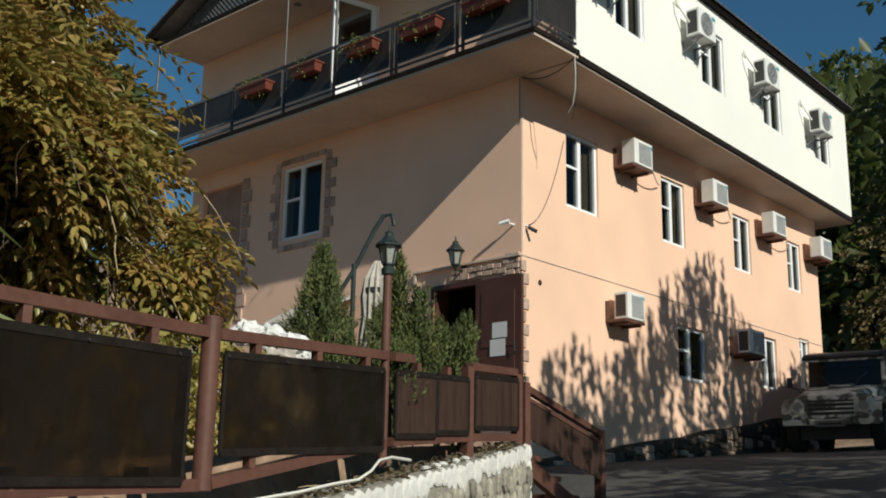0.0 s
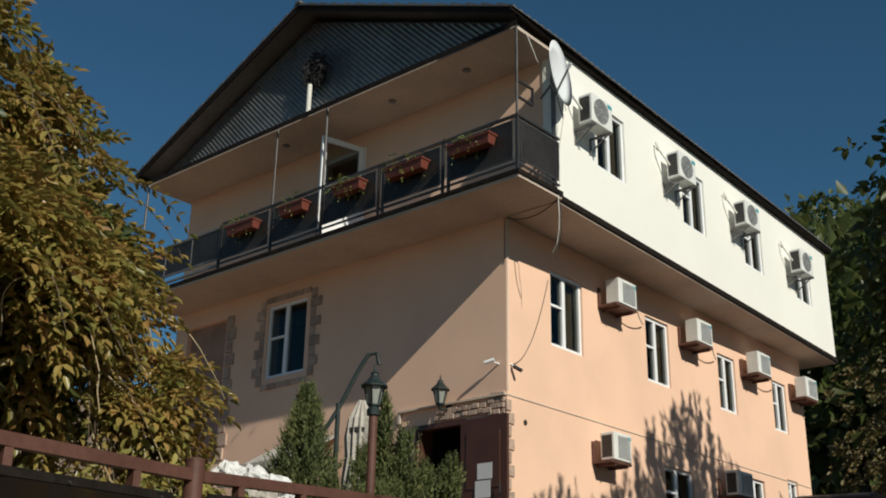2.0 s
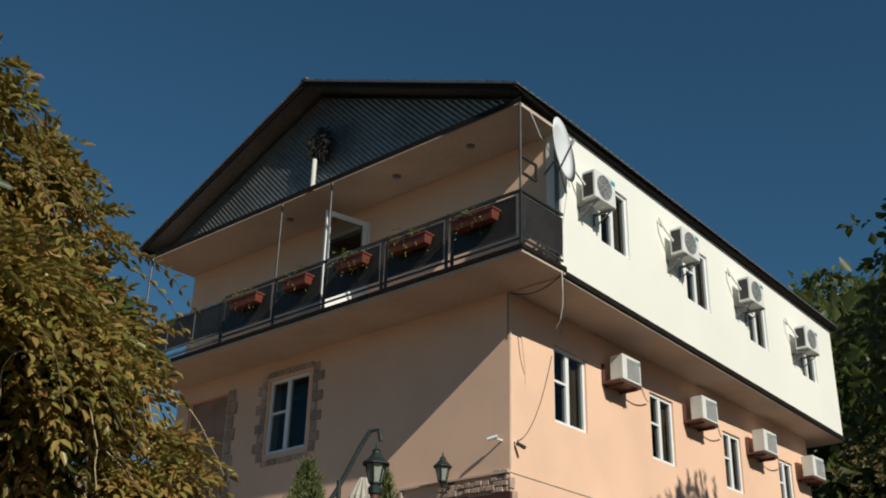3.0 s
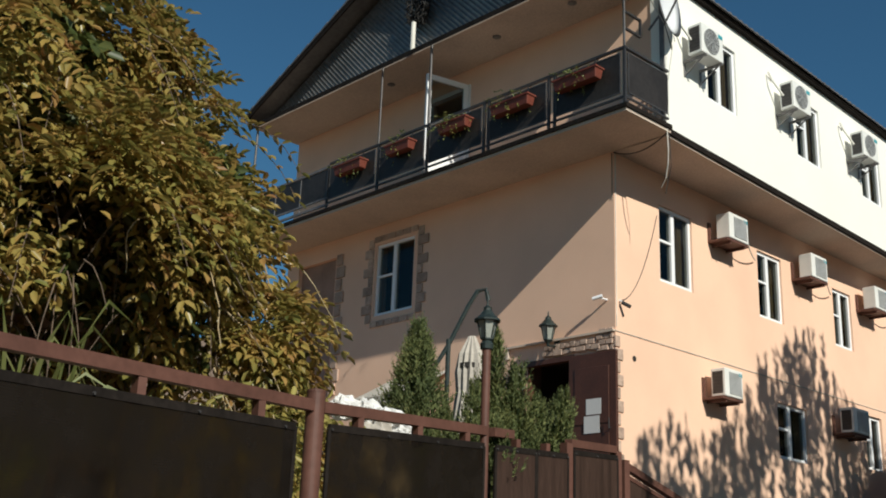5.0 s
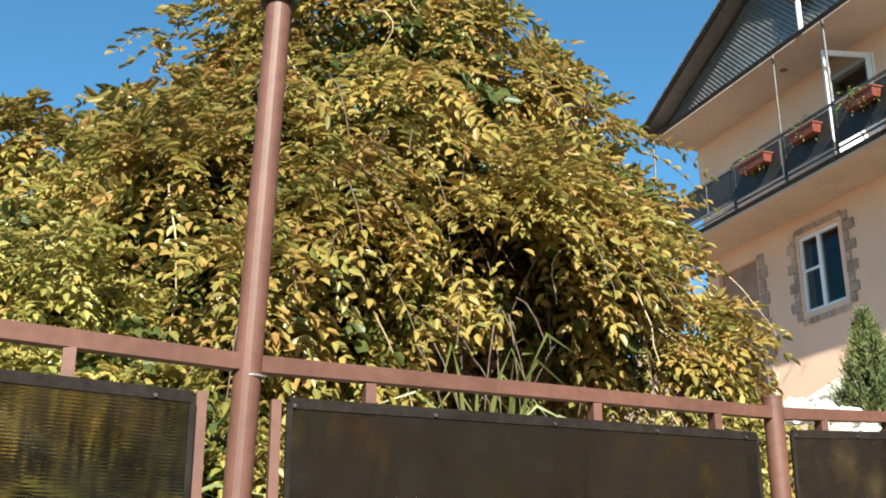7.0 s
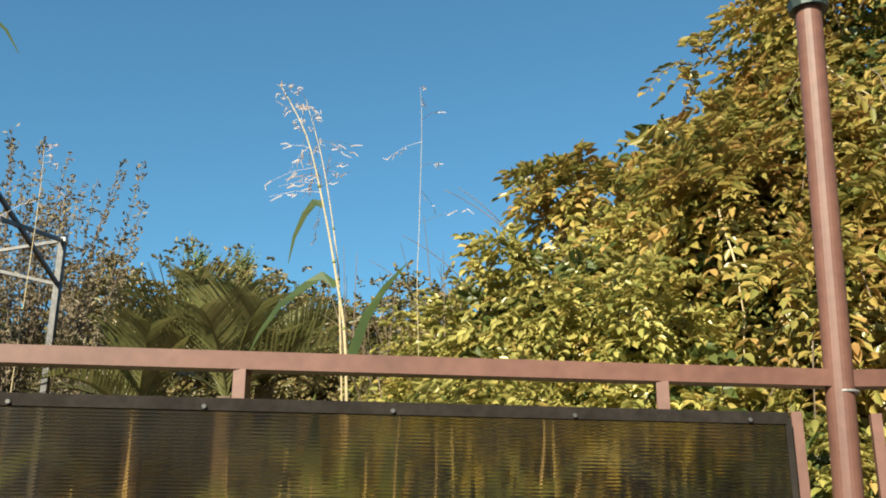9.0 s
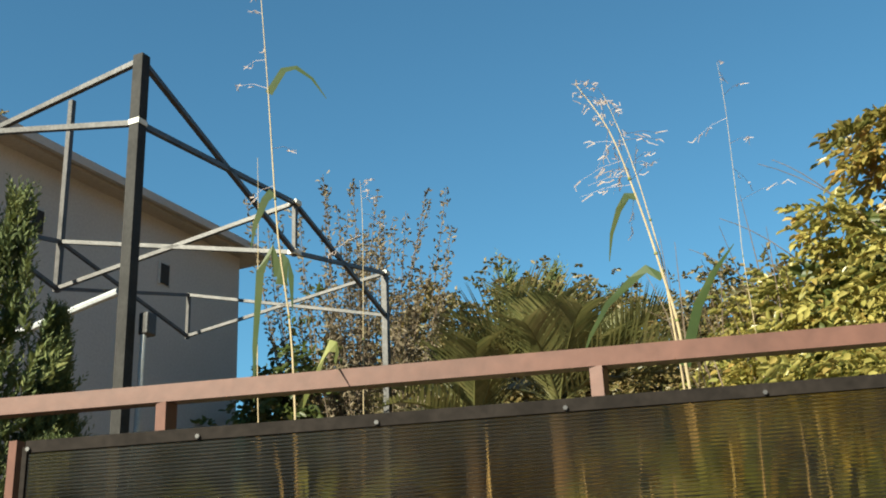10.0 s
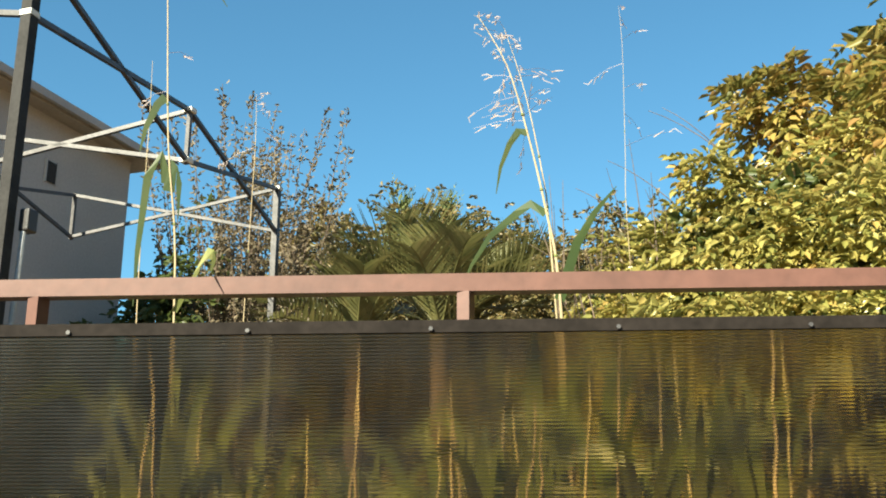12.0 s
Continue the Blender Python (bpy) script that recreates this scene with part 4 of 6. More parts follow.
cable("thin white cable pipe down the house corner", [(0.010, 0.02, 5.38), (0.010, 0.02, 2.55)], 0.016, M_WIREW)
cable("thin dark cable down the front wall", [(-0.03, -0.012, 5.36), (-0.03, -0.012, 4.6)], 0.012, M_WIRE)
cable("thin dark cable sagging on the wall", [(0.012, 0.1, 2.98)] + [Vector(p) for p in sag((0.012, 0.12, 2.97), (0.012, 1.1, 4.6), 0.35)], 0.012, M_WIRE)
cable("dark cable slung under the overhang", sag((0.0, 0.0, 5.36), (1.1, -0.05, 5.42), 0.16), 0.02, M_WIRE)
cable("loose white cable hanging at the overhang", [(1.08, -0.1, 5.42), (1.06, -0.05, 5.1), (1.0, 0.02, 4.9), (0.9, 0.1, 4.72), (0.78, 0.15, 4.62)], 0.02, M_WIREW)
cable("thin dark cable hanging at the overhang", [(1.05, 0.0, 5.4), (1.0, 0.1, 4.9), (0.85, 0.15, 4.5)], 0.012, M_WIRE)
cable("white cable loops by the dish", [(1.10, -0.9, 7.9), (1.15, -0.7, 7.5), (1.2, -0.3, 7.1), (1.15, 0.0, 6.8), (1.08, -0.05, 6.2), (1.1, -0.08, 5.6)], 0.015, M_WIREW)
cable("dark cable loops by the dish", [(1.3, -0.5, 7.2), (1.2, -0.1, 6.7), (1.1, 0.05, 7.4), (1.06, 0.2, 7.0)], 0.012, M_WIRE)
for y, z in ((2.50, 4.60), (5.24, 4.55), (7.80, 4.47)):
    cable("white drain hose of an air conditioner", sag((0.35, y + 0.75, z + 0.05), (0.05, y + 1.5, z - 0.06), 0.06), 0.025, M_WIREW)
for y, z in ((0.47, 6.90), (3.46, 7.04), (6.26, 7.04), (9.02, 6.86)):
    cable("pale refrigerant pipe looping over the white wall", [(OUT - TAPER * y + o, y + p, z + q) for o, p, q in ((0.2, 0, 0.2), (0.12, -0.2, 0.45), (0.06, -0.22, 0.62), (0.02, -0.05, 0.55))], 0.04, M_WIREW)

# flower boxes on the balcony rail
BOXES = "flower boxes on the balcony"
for i, (x0, x1) in enumerate(((-0.13, 0.71), (-1.46, -0.64), (-2.70, -2.02), (-4.05, -3.41), (-5.50, -4.72))):
    w, z = x1 - x0, (5.97, 5.96, 6.0, 5.99, 5.98)[i]
    o = thing("flower_box", "terracotta flower box with straggling plants on the rail", "flower box", BOXES, at=((x0 + x1) / 2, BY - 0.14, z))
    part("trough", Mesh().add([(-w / 2 + .03, -0.07, 0), (w / 2 - .03, -0.07, 0), (w / 2 - .03, 0.07, 0), (-w / 2 + .03, 0.07, 0), (-w / 2, -0.1, 0.17), (w / 2, -0.1, 0.17), (w / 2, 0.09, 0.17), (-w / 2, 0.09, 0.17)],
                              [(0, 3, 2, 1), (4, 5, 6, 7), (0, 1, 5, 4), (1, 2, 6, 5), (2, 3, 7, 6), (3, 0, 4, 7)]), M_TERRA, o, bevel=0.01)
    part("rim", Mesh().box((-w / 2 - 0.012, -0.112, 0.15), (w / 2 + 0.012, -0.1, 0.178)).box((-w / 2 - 0.012, 0.09, 0.15), (w / 2 + 0.012, 0.1, 0.178)).box((w / 2, -0.1, 0.15), (w / 2 + 0.012, 0.09, 0.178)), M_TERRA, o)
    for k in (-0.3, 0.3):
        part("hanger", Mesh().box((k * w - 0.012, 0.10, -0.02), (k * w + 0.012, 0.106, 0.40)).box((k * w - 0.012, 0.10, 0.40), (k * w + 0.012, 0.17, 0.406)), M_BLACK, o)
    tufts = [((-w * 0.38 + w * 0.26 * k, 0.0, 0.22), (0.10, 0.09, 0.07 + 0.05 * ((k + i) % 3))) for k in range(3)]
    C, W, S = sprays(tufts, 34 + 9 * (i % 3), 0.15, 0.045, 40 + i, 0.7, 3)
    leaf_object("greenery", C, W, S, M_FLOWER, o, seed=i)["kind"] = "stuff"

# ---------------------------------------------------------------- fence on the retaining wall
ROADWARD = Vector((0.9649, 0.2627, 0))
fence = thing("fence", "brown steel tube fence with smoked ribbed plastic panels", "fence")


def rail_z(u):
    return -0.755 if u < 0.2 else (-0.755 + (u - 0.2) * 0.04 if u < 2.5 else -0.663 + (u - 2.5) * 0.075)


def fence_post(u, top, w=0.085, at=None):
    p = at or fence_at(u)
    pp = part("post", Mesh().bar((p.x, p.y, garden_z(p.y) - 0.15), (p.x, p.y, top), w, None, 28), M_BROWN, fence)
    part("post_cap", Mesh().lathe((p.x, p.y, top), [(w * 0.52, -0.004), (w * 0.52, 0.006), (w * 0.3, 0.012)], 16), M_BROWN, pp)


def rail(p, q, w=0.05, h=0.05, name="rail"):
    part(name, Mesh().bar(p, q, w, h), M_BROWN, fence)


def sheet_panel(p, q, h, parent, tag="smoked ribbed plastic sheet", mat=None):
    """A sheet between p and q (its top corners), h high, edged with a dark strip and screwed on."""
    p, q = Vector(p), Vector(q)
    d = (q - p).normalized()
    nrm = Vector((d.y, -d.x, 0)).normalized()
    if nrm.dot(ROADWARD) < 0:
        nrm = -nrm
    dn = Vector((0, 0, -1))
    m = Mesh()
    a, b = p + nrm * 0.028, q + nrm * 0.028
    vs = [a, b, b + dn * h, a + dn * h]
    m.add(vs + [v + nrm * 0.006 for v in vs], [(0, 1, 2, 3), (7, 6, 5, 4), (0, 4, 5, 1), (1, 5, 6, 2), (2, 6, 7, 3), (3, 7, 4, 0)])
    pan = part("panel", m, mat or M_SHEET, parent, tag)
    e = Mesh()
    o = nrm * 0.031
    for s, t in ((p + o, q + o), (p + o + dn * h, q + o + dn * h), (p + o, p + o + dn * h), (q + o, q + o + dn * h)):
        e.bar(s, t, 0.014, 0.034 if abs((t - s).z) < 0.3 * (t - s).length else 0.017)
    part("panel_edge", e, M_EDGE, pan, "dark edging strip")
    L = (q - p).length
    k = max(2, round(L / 0.55))
    for i in range(k + 1):
        c = p.lerp(q, (i * 0.96 + 0.02) / k if k else 0.5) + nrm * 0.036 + Vector((0, 0, -0.008))
        part("screw", Mesh().bar(c, c + nrm * 0.010, 0.013, None, 6), M_FRAME, pan)
    return pan


H = 0.52


def foot(u):
    return 0.70 if u < 2.0 else max(0.46, 0.68 - (u - 2.2) * 0.105)


# section with the three wide bays, seen square on
fence_post(-3.53, -0.65, 0.104)
fence_post(2.47, -0.60, 0.085)
for u0, u1 in ((-3.49, -0.03), (0.03, 2.43), (2.51, 4.02), (4.10, 5.08), (5.14, 5.90)):
    p, q = fence_at(u0, rail_z(u0)), fence_at(u1, rail_z(u1))
    rail(p, q if u0 != 4.10 else fence_at(4.34, rail_z(4.34)))
    rail(p - Vector((0, 0, foot(u0))), q - Vector((0, 0, foot(u1))), name="bottom_rail")
for u in (-2.92, -1.71, -0.53, 0.43, 1.42, 2.09, 2.80, 3.32, 3.80, 4.4, 4.8):
    z = rail_z(u)
    a = fence_at(u)
    for z0, z1 in ((z - 0.128, z - 0.025), (z - foot(u) + 0.025, z - foot(u) + 0.11)):
        part("stub", Mesh().bar((a.x, a.y, z0), (a.x, a.y, z1), 0.05, 0.035), M_BROWN, fence)
# the two bays right of the tall lamp get the shade-darkened sheet
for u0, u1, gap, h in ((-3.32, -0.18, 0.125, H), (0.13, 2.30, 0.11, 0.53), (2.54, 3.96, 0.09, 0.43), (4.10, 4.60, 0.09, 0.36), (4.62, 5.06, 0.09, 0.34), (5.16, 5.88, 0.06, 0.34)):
    sheet_panel(fence_at(u0, rail_z(u0) - gap), fence_at(u1, rail_z(u1) - gap), h, fence, *(() if u0 < 0 else ("smoked plastic sheet, darkened for the shade behind it", M_SHEET_SHADED) if u0 < 4 else ("weathered brown plastic sheet with faded streaks", M_SHEET_BROWN)))
for u in (0.10, 2.30, -0.14, -3.37):
    a = fence_at(u)
    part("panel_upright", Mesh().bar((a.x, a.y, rail_z(u) - 0.66), (a.x, a.y, rail_z(u) - 0.10), 0.03), M_BROWN, fence)
# the next bay turns away behind the corner post
c0 = fence_at(-3.53)
c1 = Vector((7.93, -17.6, 0))
rail((c0.x, c0.y - 0.05, -0.755), (c1.x, c1.y, -0.755))
rail((c0.x, c0.y - 0.05, -1.455), (c1.x, c1.y, -1.455), name="bottom_rail")
for k in (0.35, 0.8):
    a = c0.lerp(c1, k)
    part("stub", Mesh().bar((a.x, a.y, -0.90), (a.x, a.y, -0.78), 0.05, 0.035), M_BROWN, fence)
a, b = c0.lerp(c1, 0.10), c0.lerp(c1, 0.95)
sheet_panel((a.x, a.y, -0.88), (b.x, b.y, -0.88), H, fence)
fence_post(0, -0.66, 0.085, c1)
for u, top in ((5.11, -0.47), (5.93, -0.42), (6.08, -0.46)):
    a = fence_at(u)
    part("gate_post", Mesh().bar((a.x, a.y, garden_z(a.y) - 0.1), (a.x, a.y, top), 0.06), M_BROWN, fence)


def lamp_post(u, top, s, label, lean=0.0, w=0.06):
    a = fence_at(u)
    o = thing("street_lamp", label, "street lamp", "lamps along the fence", at=(a.x, a.y, garden_z(a.y)))
    h = top - garden_z(a.y)
    part("pole", Mesh().bar((0, -lean * 0.5, -0.1), (0, lean, h), w, None, 24), M_BROWN, o)
    part("collar", Mesh().lathe((0, lean, h), [(w * 0.75, -0.03), (w * 0.8, 0.0), (w * 0.5, 0.02)], 12), M_VERDI, o)
    part("lantern_base", Mesh().lathe((0, lean, h), [(0.03 * s, 0), (0.085 * s, 0.06 * s), (0.085 * s, 0.075 * s)], 6), M_VERDI, o)
    part("lantern_glass", Mesh().lathe((0, lean, h), [(0.075 * s, 0.076 * s), (0.125 * s, 0.29 * s)], 6), M_FROST, o)
    fr = Mesh()
    for i in range(6):
        c, q = math.cos(math.pi * i / 3), math.sin(math.pi * i / 3)
        fr.bar((0.08 * s * c, lean + 0.08 * s * q, h + 0.07 * s), (0.13 * s * c, lean + 0.13 * s * q, h + 0.295 * s), 0.014 * s)
    part("lantern_cage", fr, M_VERDI, o)
    part("lantern_cap", Mesh().lathe((0, lean, h), [(0.17 * s, 0.29 * s), (0.17 * s, 0.31 * s), (0.10 * s, 0.37 * s), (0.055 * s, 0.43 * s), (0.05 * s, 0.46 * s), (0.055 * s, 0.47 * s), (0.018 * s, 0.50 * s), (0.008 * s, 0.58 * s)], 12), M_VERDI, o)
    return o


lamp_post(4.02, -0.05, 0.46, "brown pole lamp with green-black lantern by the gate", w=0.05)
tall = lamp_post(0.0, 0.50, 0.58, "brown pole lamp with dark lantern rising through the fence", 0.045, 0.084)
part("wire_tie", Mesh().lathe((0, 0.012, 0.60), [(0.0435, -0.003), (0.0445, 0.0), (0.0435, 0.003)], 20), M_GREY, tall)

# retaining wall with whitewashed edge
wall = thing("retaining_wall", "rubble retaining wall with whitewashed top edge", "wall", kind="structure")


def wall_top(u):
    return max(-0.90 - 0.165 * (6.02 - u), -1.62)


core = Mesh()
us = [-9 + k * 0.5 for k in range(30)] + [5.86]
for u in us:
    a, b = fence_at(u) + ROADWARD * 0.13, fence_at(u) - ROADWARD * 0.12
    core.v += [(a.x, a.y, -4.2), (a.x, a.y, wall_top(u)), (b.x, b.y, wall_top(u)), (b.x, b.y, -4.2)]
for k in range(len(us) - 1):
    i = 4 * k
    core.f += [(i, i + 4, i + 5, i + 1), (i + 1, i + 5, i + 6, i + 2), (i + 2, i + 6, i + 7, i + 3)]
core.f += [(0, 1, 2, 3), tuple(4 * (len(us) - 1) + j for j in (3, 2, 1, 0))]
part("wall_core", core, M_MORTAR, wall)
rw = random.Random(11)


def rubble(u, z, w, h, d, mat, name, end=False):
    c = fence_at(u) + ROADWARD * 0.13
    n, t = ROADWARD, FENCE_D
    m = Mesh()
    ring = []
    k = 7
    for i in range(k):
        a = 2 * math.pi * i / k + rw.uniform(-0.2, 0.2)
        ring.append((math.cos(a) * w / 2 * rw.uniform(0.8, 1.1), math.sin(a) * h / 2 * rw.uniform(0.8, 1.1)))
    for depth, s in ((-0.02, 1.0), (d * 0.6, 0.95), (d, 0.6)):
        for x, y in ring:
            q = c + t * x * s + n * depth + Vector((0, 0, z + y * s))
            m.v.append(tuple(q))
    for j in range(2):
        for i in range(k):
            m.f.append((j * k + i, j * k + (i + 1) % k, (j + 1) * k + (i + 1) % k, (j + 1) * k + i))
    m.f.append(tuple(range(2 * k, 3 * k)))
    part(name, m, mat, wall)


u = 2.2
while u < 5.80:
    w = rw.uniform(0.05, 0.13)
    h = rw.uniform(0.10, 0.19)
    rubble(u + w / 2, wall_top(u) + 0.005 - h * 0.44, w * 1.45, h, rw.uniform(0.006, 0.02), M_WHITEWASH, "edge_stone")
    u += w
for row in range(6):
    u = 3.4 + rw.uniform(0, 0.1)
    while u < 5.80:
        w = rw.uniform(0.05, 0.115)
        rubble(u + w / 2, wall_top(u) - 0.19 - row * 0.135 + rw.uniform(-0.03, 0.03), w * 1.05, rw.uniform(0.14, 0.19), rw.uniform(0.015, 0.04), M_STONE, "stone")
        u += w
for k in range(8):
    rubble(5.83, wall_top(6) - 0.08 - k * 0.10, 0.06, 0.12, 0.02, M_WHITEWASH, "edge_stone")

# steel stair from the gate down to the lane, with its panelled rail
stair = thing("entrance_stair", "brown steel stair with open treads and a panelled handrail", "stairs")
s0, s1 = fence_at(6.1), fence_at(7.75)
inn = -ROADWARD
part("handrail", Mesh().bar((s0.x, s0.y, -0.50), (s1.x, s1.y, -0.70), 0.05).bar((s0.x, s0.y, -0.57), (s1.x, s1.y, -0.77), 0.03), M_BROWN, stair)
part("newel", Mesh().bar((s1.x, s1.y, road_z(s1.y)), (s1.x, s1.y, -0.67), 0.07), M_BROWN, stair)
part("stringer", Mesh().bar((s0.x, s0.y, -1.05), (s1.x, s1.y, -1.50), 0.05, 0.12), M_BROWN, stair)
part("stringer", Mesh().bar(tuple(Vector((s0.x, s0.y, -1.05)) + inn * 0.95), tuple(Vector((s1.x, s1.y, -1.45)) + inn * 0.95), 0.05, 0.12), M_BROWN, stair)
sp = Mesh()
o = ROADWARD * 0.02
vs = [Vector((s0.x, s0.y, -0.60)) + o, Vector((s1.x, s1.y, -0.80)) + o, Vector((s1.x, s1.y, -1.10)) + o, Vector((s0.x, s0.y, -0.86)) + o]
sp.add(vs + [v + ROADWARD * 0.008 for v in vs], [(0, 1, 2, 3), (7, 6, 5, 4), (0, 4, 5, 1), (1, 5, 6, 2), (2, 6, 7, 3), (3, 7, 4, 0)])
part("rail_panel", sp, M_SHEET_BROWN, stair, "weathered brown plastic panel")
for k in range(4):
    a = s0.lerp(s1, (k + 0.4) / 4)
    z = -0.99 - 0.13 * k
    b = a + inn * 0.95
    part("tread", Mesh().bar((a.x, a.y, z), (b.x, b.y, z), 0.28, 0.04), M_BROWN, stair)

# ---------------------------------------------------------------- off-road car in camouflage
car = thing("off_road_car", "old boxy off-road car in grey camouflage paint, parked in shade", "car", at=(1.95, 6.45, road_z(6.45) - 0.02))
car.rotation_euler = (math.atan(0.085), 0, radians(11))
# local: front at y=0, length to +y, x to both sides


def loft(sections, mat, name, parent, label="", bevel=0.03):
    """A hull from cross sections (y, half width low, half width top, z low, z top)."""
    m = Mesh()
    for y, a, b, z0, z1 in sections:
        m.v += [(-a, y, z0), (a, y, z0), (b, y, z1), (-b, y, z1)]
    for k in range(len(sections) - 1):
        i = 4 * k
        m.f += [(i, i + 1, i + 5, i + 4), (i + 1, i + 2, i + 6, i + 5), (i + 2, i + 3, i + 7, i + 6), (i + 3, i, i + 4, i + 7)]
    e = 4 * (len(sections) - 1)
    m.f += [(3, 2, 1, 0), (e, e + 1, e + 2, e + 3)]
    return part(name, m, mat, parent, label, bevel=bevel)


body = loft([(0.10, 0.60, 0.58, 0.55, 1.02), (1.25, 0.66, 0.64, 0.50, 1.14), (1.3, 0.84, 0.80, 0.45, 1.16), (3.75, 0.84, 0.80, 0.45, 1.18)], M_CAMO, "body", car)
loft([(0.06, 0.60, 0.50, 0.98, 1.03), (0.22, 0.63, 0.52, 1.00, 1.09), (0.70, 0.65, 0.55, 1.06, 1.15), (1.24, 0.68, 0.60, 1.12, 1.21)], M_CAMO, "bonnet", car, bevel=0.03)
scoop = loft([(0.98, 0.24, 0.20, 1.17, 1.20), (1.20, 0.26, 0.22, 1.19, 1.25)], M_CAMO, "bonnet_scoop", car, bevel=0.01)
part("scoop_mouth", Mesh().box((-0.19, 0.968, 1.175), (0.19, 0.976, 1.198)), M_BLACK, scoop)
loft([(0.02, 0.78, 0.70, 0.60, 0.98), (0.10, 0.82, 0.74, 0.58, 1.02)], M_CAMO, "front_panel", car, bevel=0.03)
for sx in (-1, 1):
    part("wiper", Mesh().line([(sx * 0.22, 1.27, 1.20), (sx * 0.30, 1.30, 1.35), (sx * 0.46, 1.325, 1.46)], 0.014, 4), M_BLACK, car)
    part("side_lamp", Mesh().bar((sx * 0.66, 0.03, 0.72), (sx * 0.66, -0.01, 0.72), 0.07, None, 12), M_FROST, car)
    part("tow_hook", Mesh().line([(sx * 0.38, -0.10, 0.60), (sx * 0.38, -0.17, 0.62), (sx * 0.38, -0.17, 0.55), (sx * 0.38, -0.11, 0.53)], 0.03, 6), M_BLACK, car)
    dr = part("door", Mesh().box((sx * 0.835 - 0.012, 1.42, 0.62), (sx * 0.835 + 0.012, 2.25, 1.17)), M_CAMO, car, bevel=0.008)
    part("door_handle", Mesh().bar((sx * 0.86, 2.08, 1.06), (sx * 0.86, 2.20, 1.06), 0.02, None, 6), M_BLACK, dr)
    part("door_pillar", Mesh().bar((sx * 0.79, 1.42, 1.17), (sx * 0.75, 1.56, 1.74), 0.035).bar((sx * 0.79, 2.12, 1.17), (sx * 0.76, 2.12, 1.74), 0.035), M_CAMO, dr)
for sx in (-1, 1):
    m = Mesh()
    prof = [(0.0, 0.55), (0.05, 0.86), (0.25, 0.98), (0.85, 0.98), (1.12, 0.70), (1.2, 0.5)]
    for y, z in prof:
        m.v += [(sx * 0.58, y, z), (sx * 0.86, y, z), (sx * 0.86, y, z - 0.04), (sx * 0.58, y, z - 0.04)]
    for k in range(len(prof) - 1):
        i = 4 * k
        m.f += [(i + j, i + (j + 1) % 4, i + 4 + (j + 1) % 4, i + 4 + j) for j in range(4)]
    part("wing", m, M_CAMO, car)
    hl = part("headlight", Mesh().bar((sx * 0.56, 0.06, 0.83), (sx * 0.56, -0.01, 0.83), 0.17, None, 18), M_FROST, car, "round headlight")
    part("headlight_rim", Mesh().bar((sx * 0.56, 0.04, 0.83), (sx * 0.56, 0.004, 0.83), 0.205, None, 18), M_CAMO, hl)
    part("mirror", Mesh().box((sx * 0.98 - 0.05, 1.30, 1.22), (sx * 0.98 + 0.05, 1.34, 1.42)).bar((sx * 0.82, 1.35, 1.18), (sx * 0.98, 1.32, 1.24), 0.02), M_BLACK, car)
    for y in (0.62, 2.98):
        w = part("wheel", Mesh().bar((sx * 0.62, y, 0.36), (sx * 0.84, y, 0.36), 0.74, None, 24), M_TYRE, car, "black off-road tyre", bevel=0.03)
        part("rim", Mesh().bar((sx * 0.83, y, 0.36), (sx * 0.852, y, 0.36), 0.40, None, 18), M_CAMO, w)
gr = part("radiator_grille", Mesh().box((-0.40, 0.012, 0.68), (0.40, 0.018, 0.94)), M_BLACK, car)
for k in range(3):
    part("grille_bar", Mesh().box((-0.42, -0.004, 0.73 + k * 0.075), (0.42, 0.012, 0.755 + k * 0.075)), M_CAMO, gr)
part("bumper", Mesh().box((-0.82, -0.12, 0.50), (0.82, -0.04, 0.60)), M_CAMO, car, bevel=0.01)
part("number_plate", Mesh().box((-0.26, -0.135, 0.47), (0.26, -0.122, 0.58)), M_GREY, car, "dusty blank plate with a bar")
part("plate_bar", Mesh().box((-0.2, -0.138, 0.505), (0.2, -0.1355, 0.545)), M_BLACK, car)
ws = Mesh()
for x0, x1, z0, z1 in ((-0.76, 0.76, 1.16, 1.22), (-0.74, 0.74, 1.70, 1.78), (-0.76, -0.69, 1.22, 1.70), (0.69, 0.76, 1.22, 1.70)):
    y = lambda z: 1.28 + (z - 1.16) * 0.28
    ws.add([(x0, y(z0), z0), (x1, y(z0), z0), (x1, y(z1), z1), (x0, y(z1), z1), (x0, y(z0) + .05, z0), (x1, y(z0) + .05, z0), (x1, y(z1) + .05, z1), (x0, y(z1) + .05, z1)],
           [(0, 1, 2, 3), (7, 6, 5, 4), (0, 4, 5, 1), (1, 5, 6, 2), (2, 6, 7, 3), (3, 7, 4, 0)])
# axle and a black block, added to keep the gap underneath dark
part("chassis", Mesh().box((-0.60, 0.25, 0.24), (0.60, 3.6, 0.52)).bar((-0.62, 0.62, 0.36), (0.62, 0.62, 0.36), 0.14, None, 10), M_BLACK, car, "black underside block that darkens the gap beneath")
part("windscreen_frame", ws, M_CAMO, car)
part("windscreen", Mesh().add([(-0.7, 1.32, 1.21), (0.7, 1.32, 1.21), (0.7, 1.45, 1.71), (-0.7, 1.45, 1.71)], [(0, 1, 2, 3)]), M_PANE, car)
loft([(1.40, 0.76, 0.72, 1.74, 1.84), (1.9, 0.80, 0.74, 1.74, 1.90), (3.72, 0.80, 0.72, 1.74, 1.88)], M_BLACK, "soft_top", car, "dark canvas soft top", 0.04)
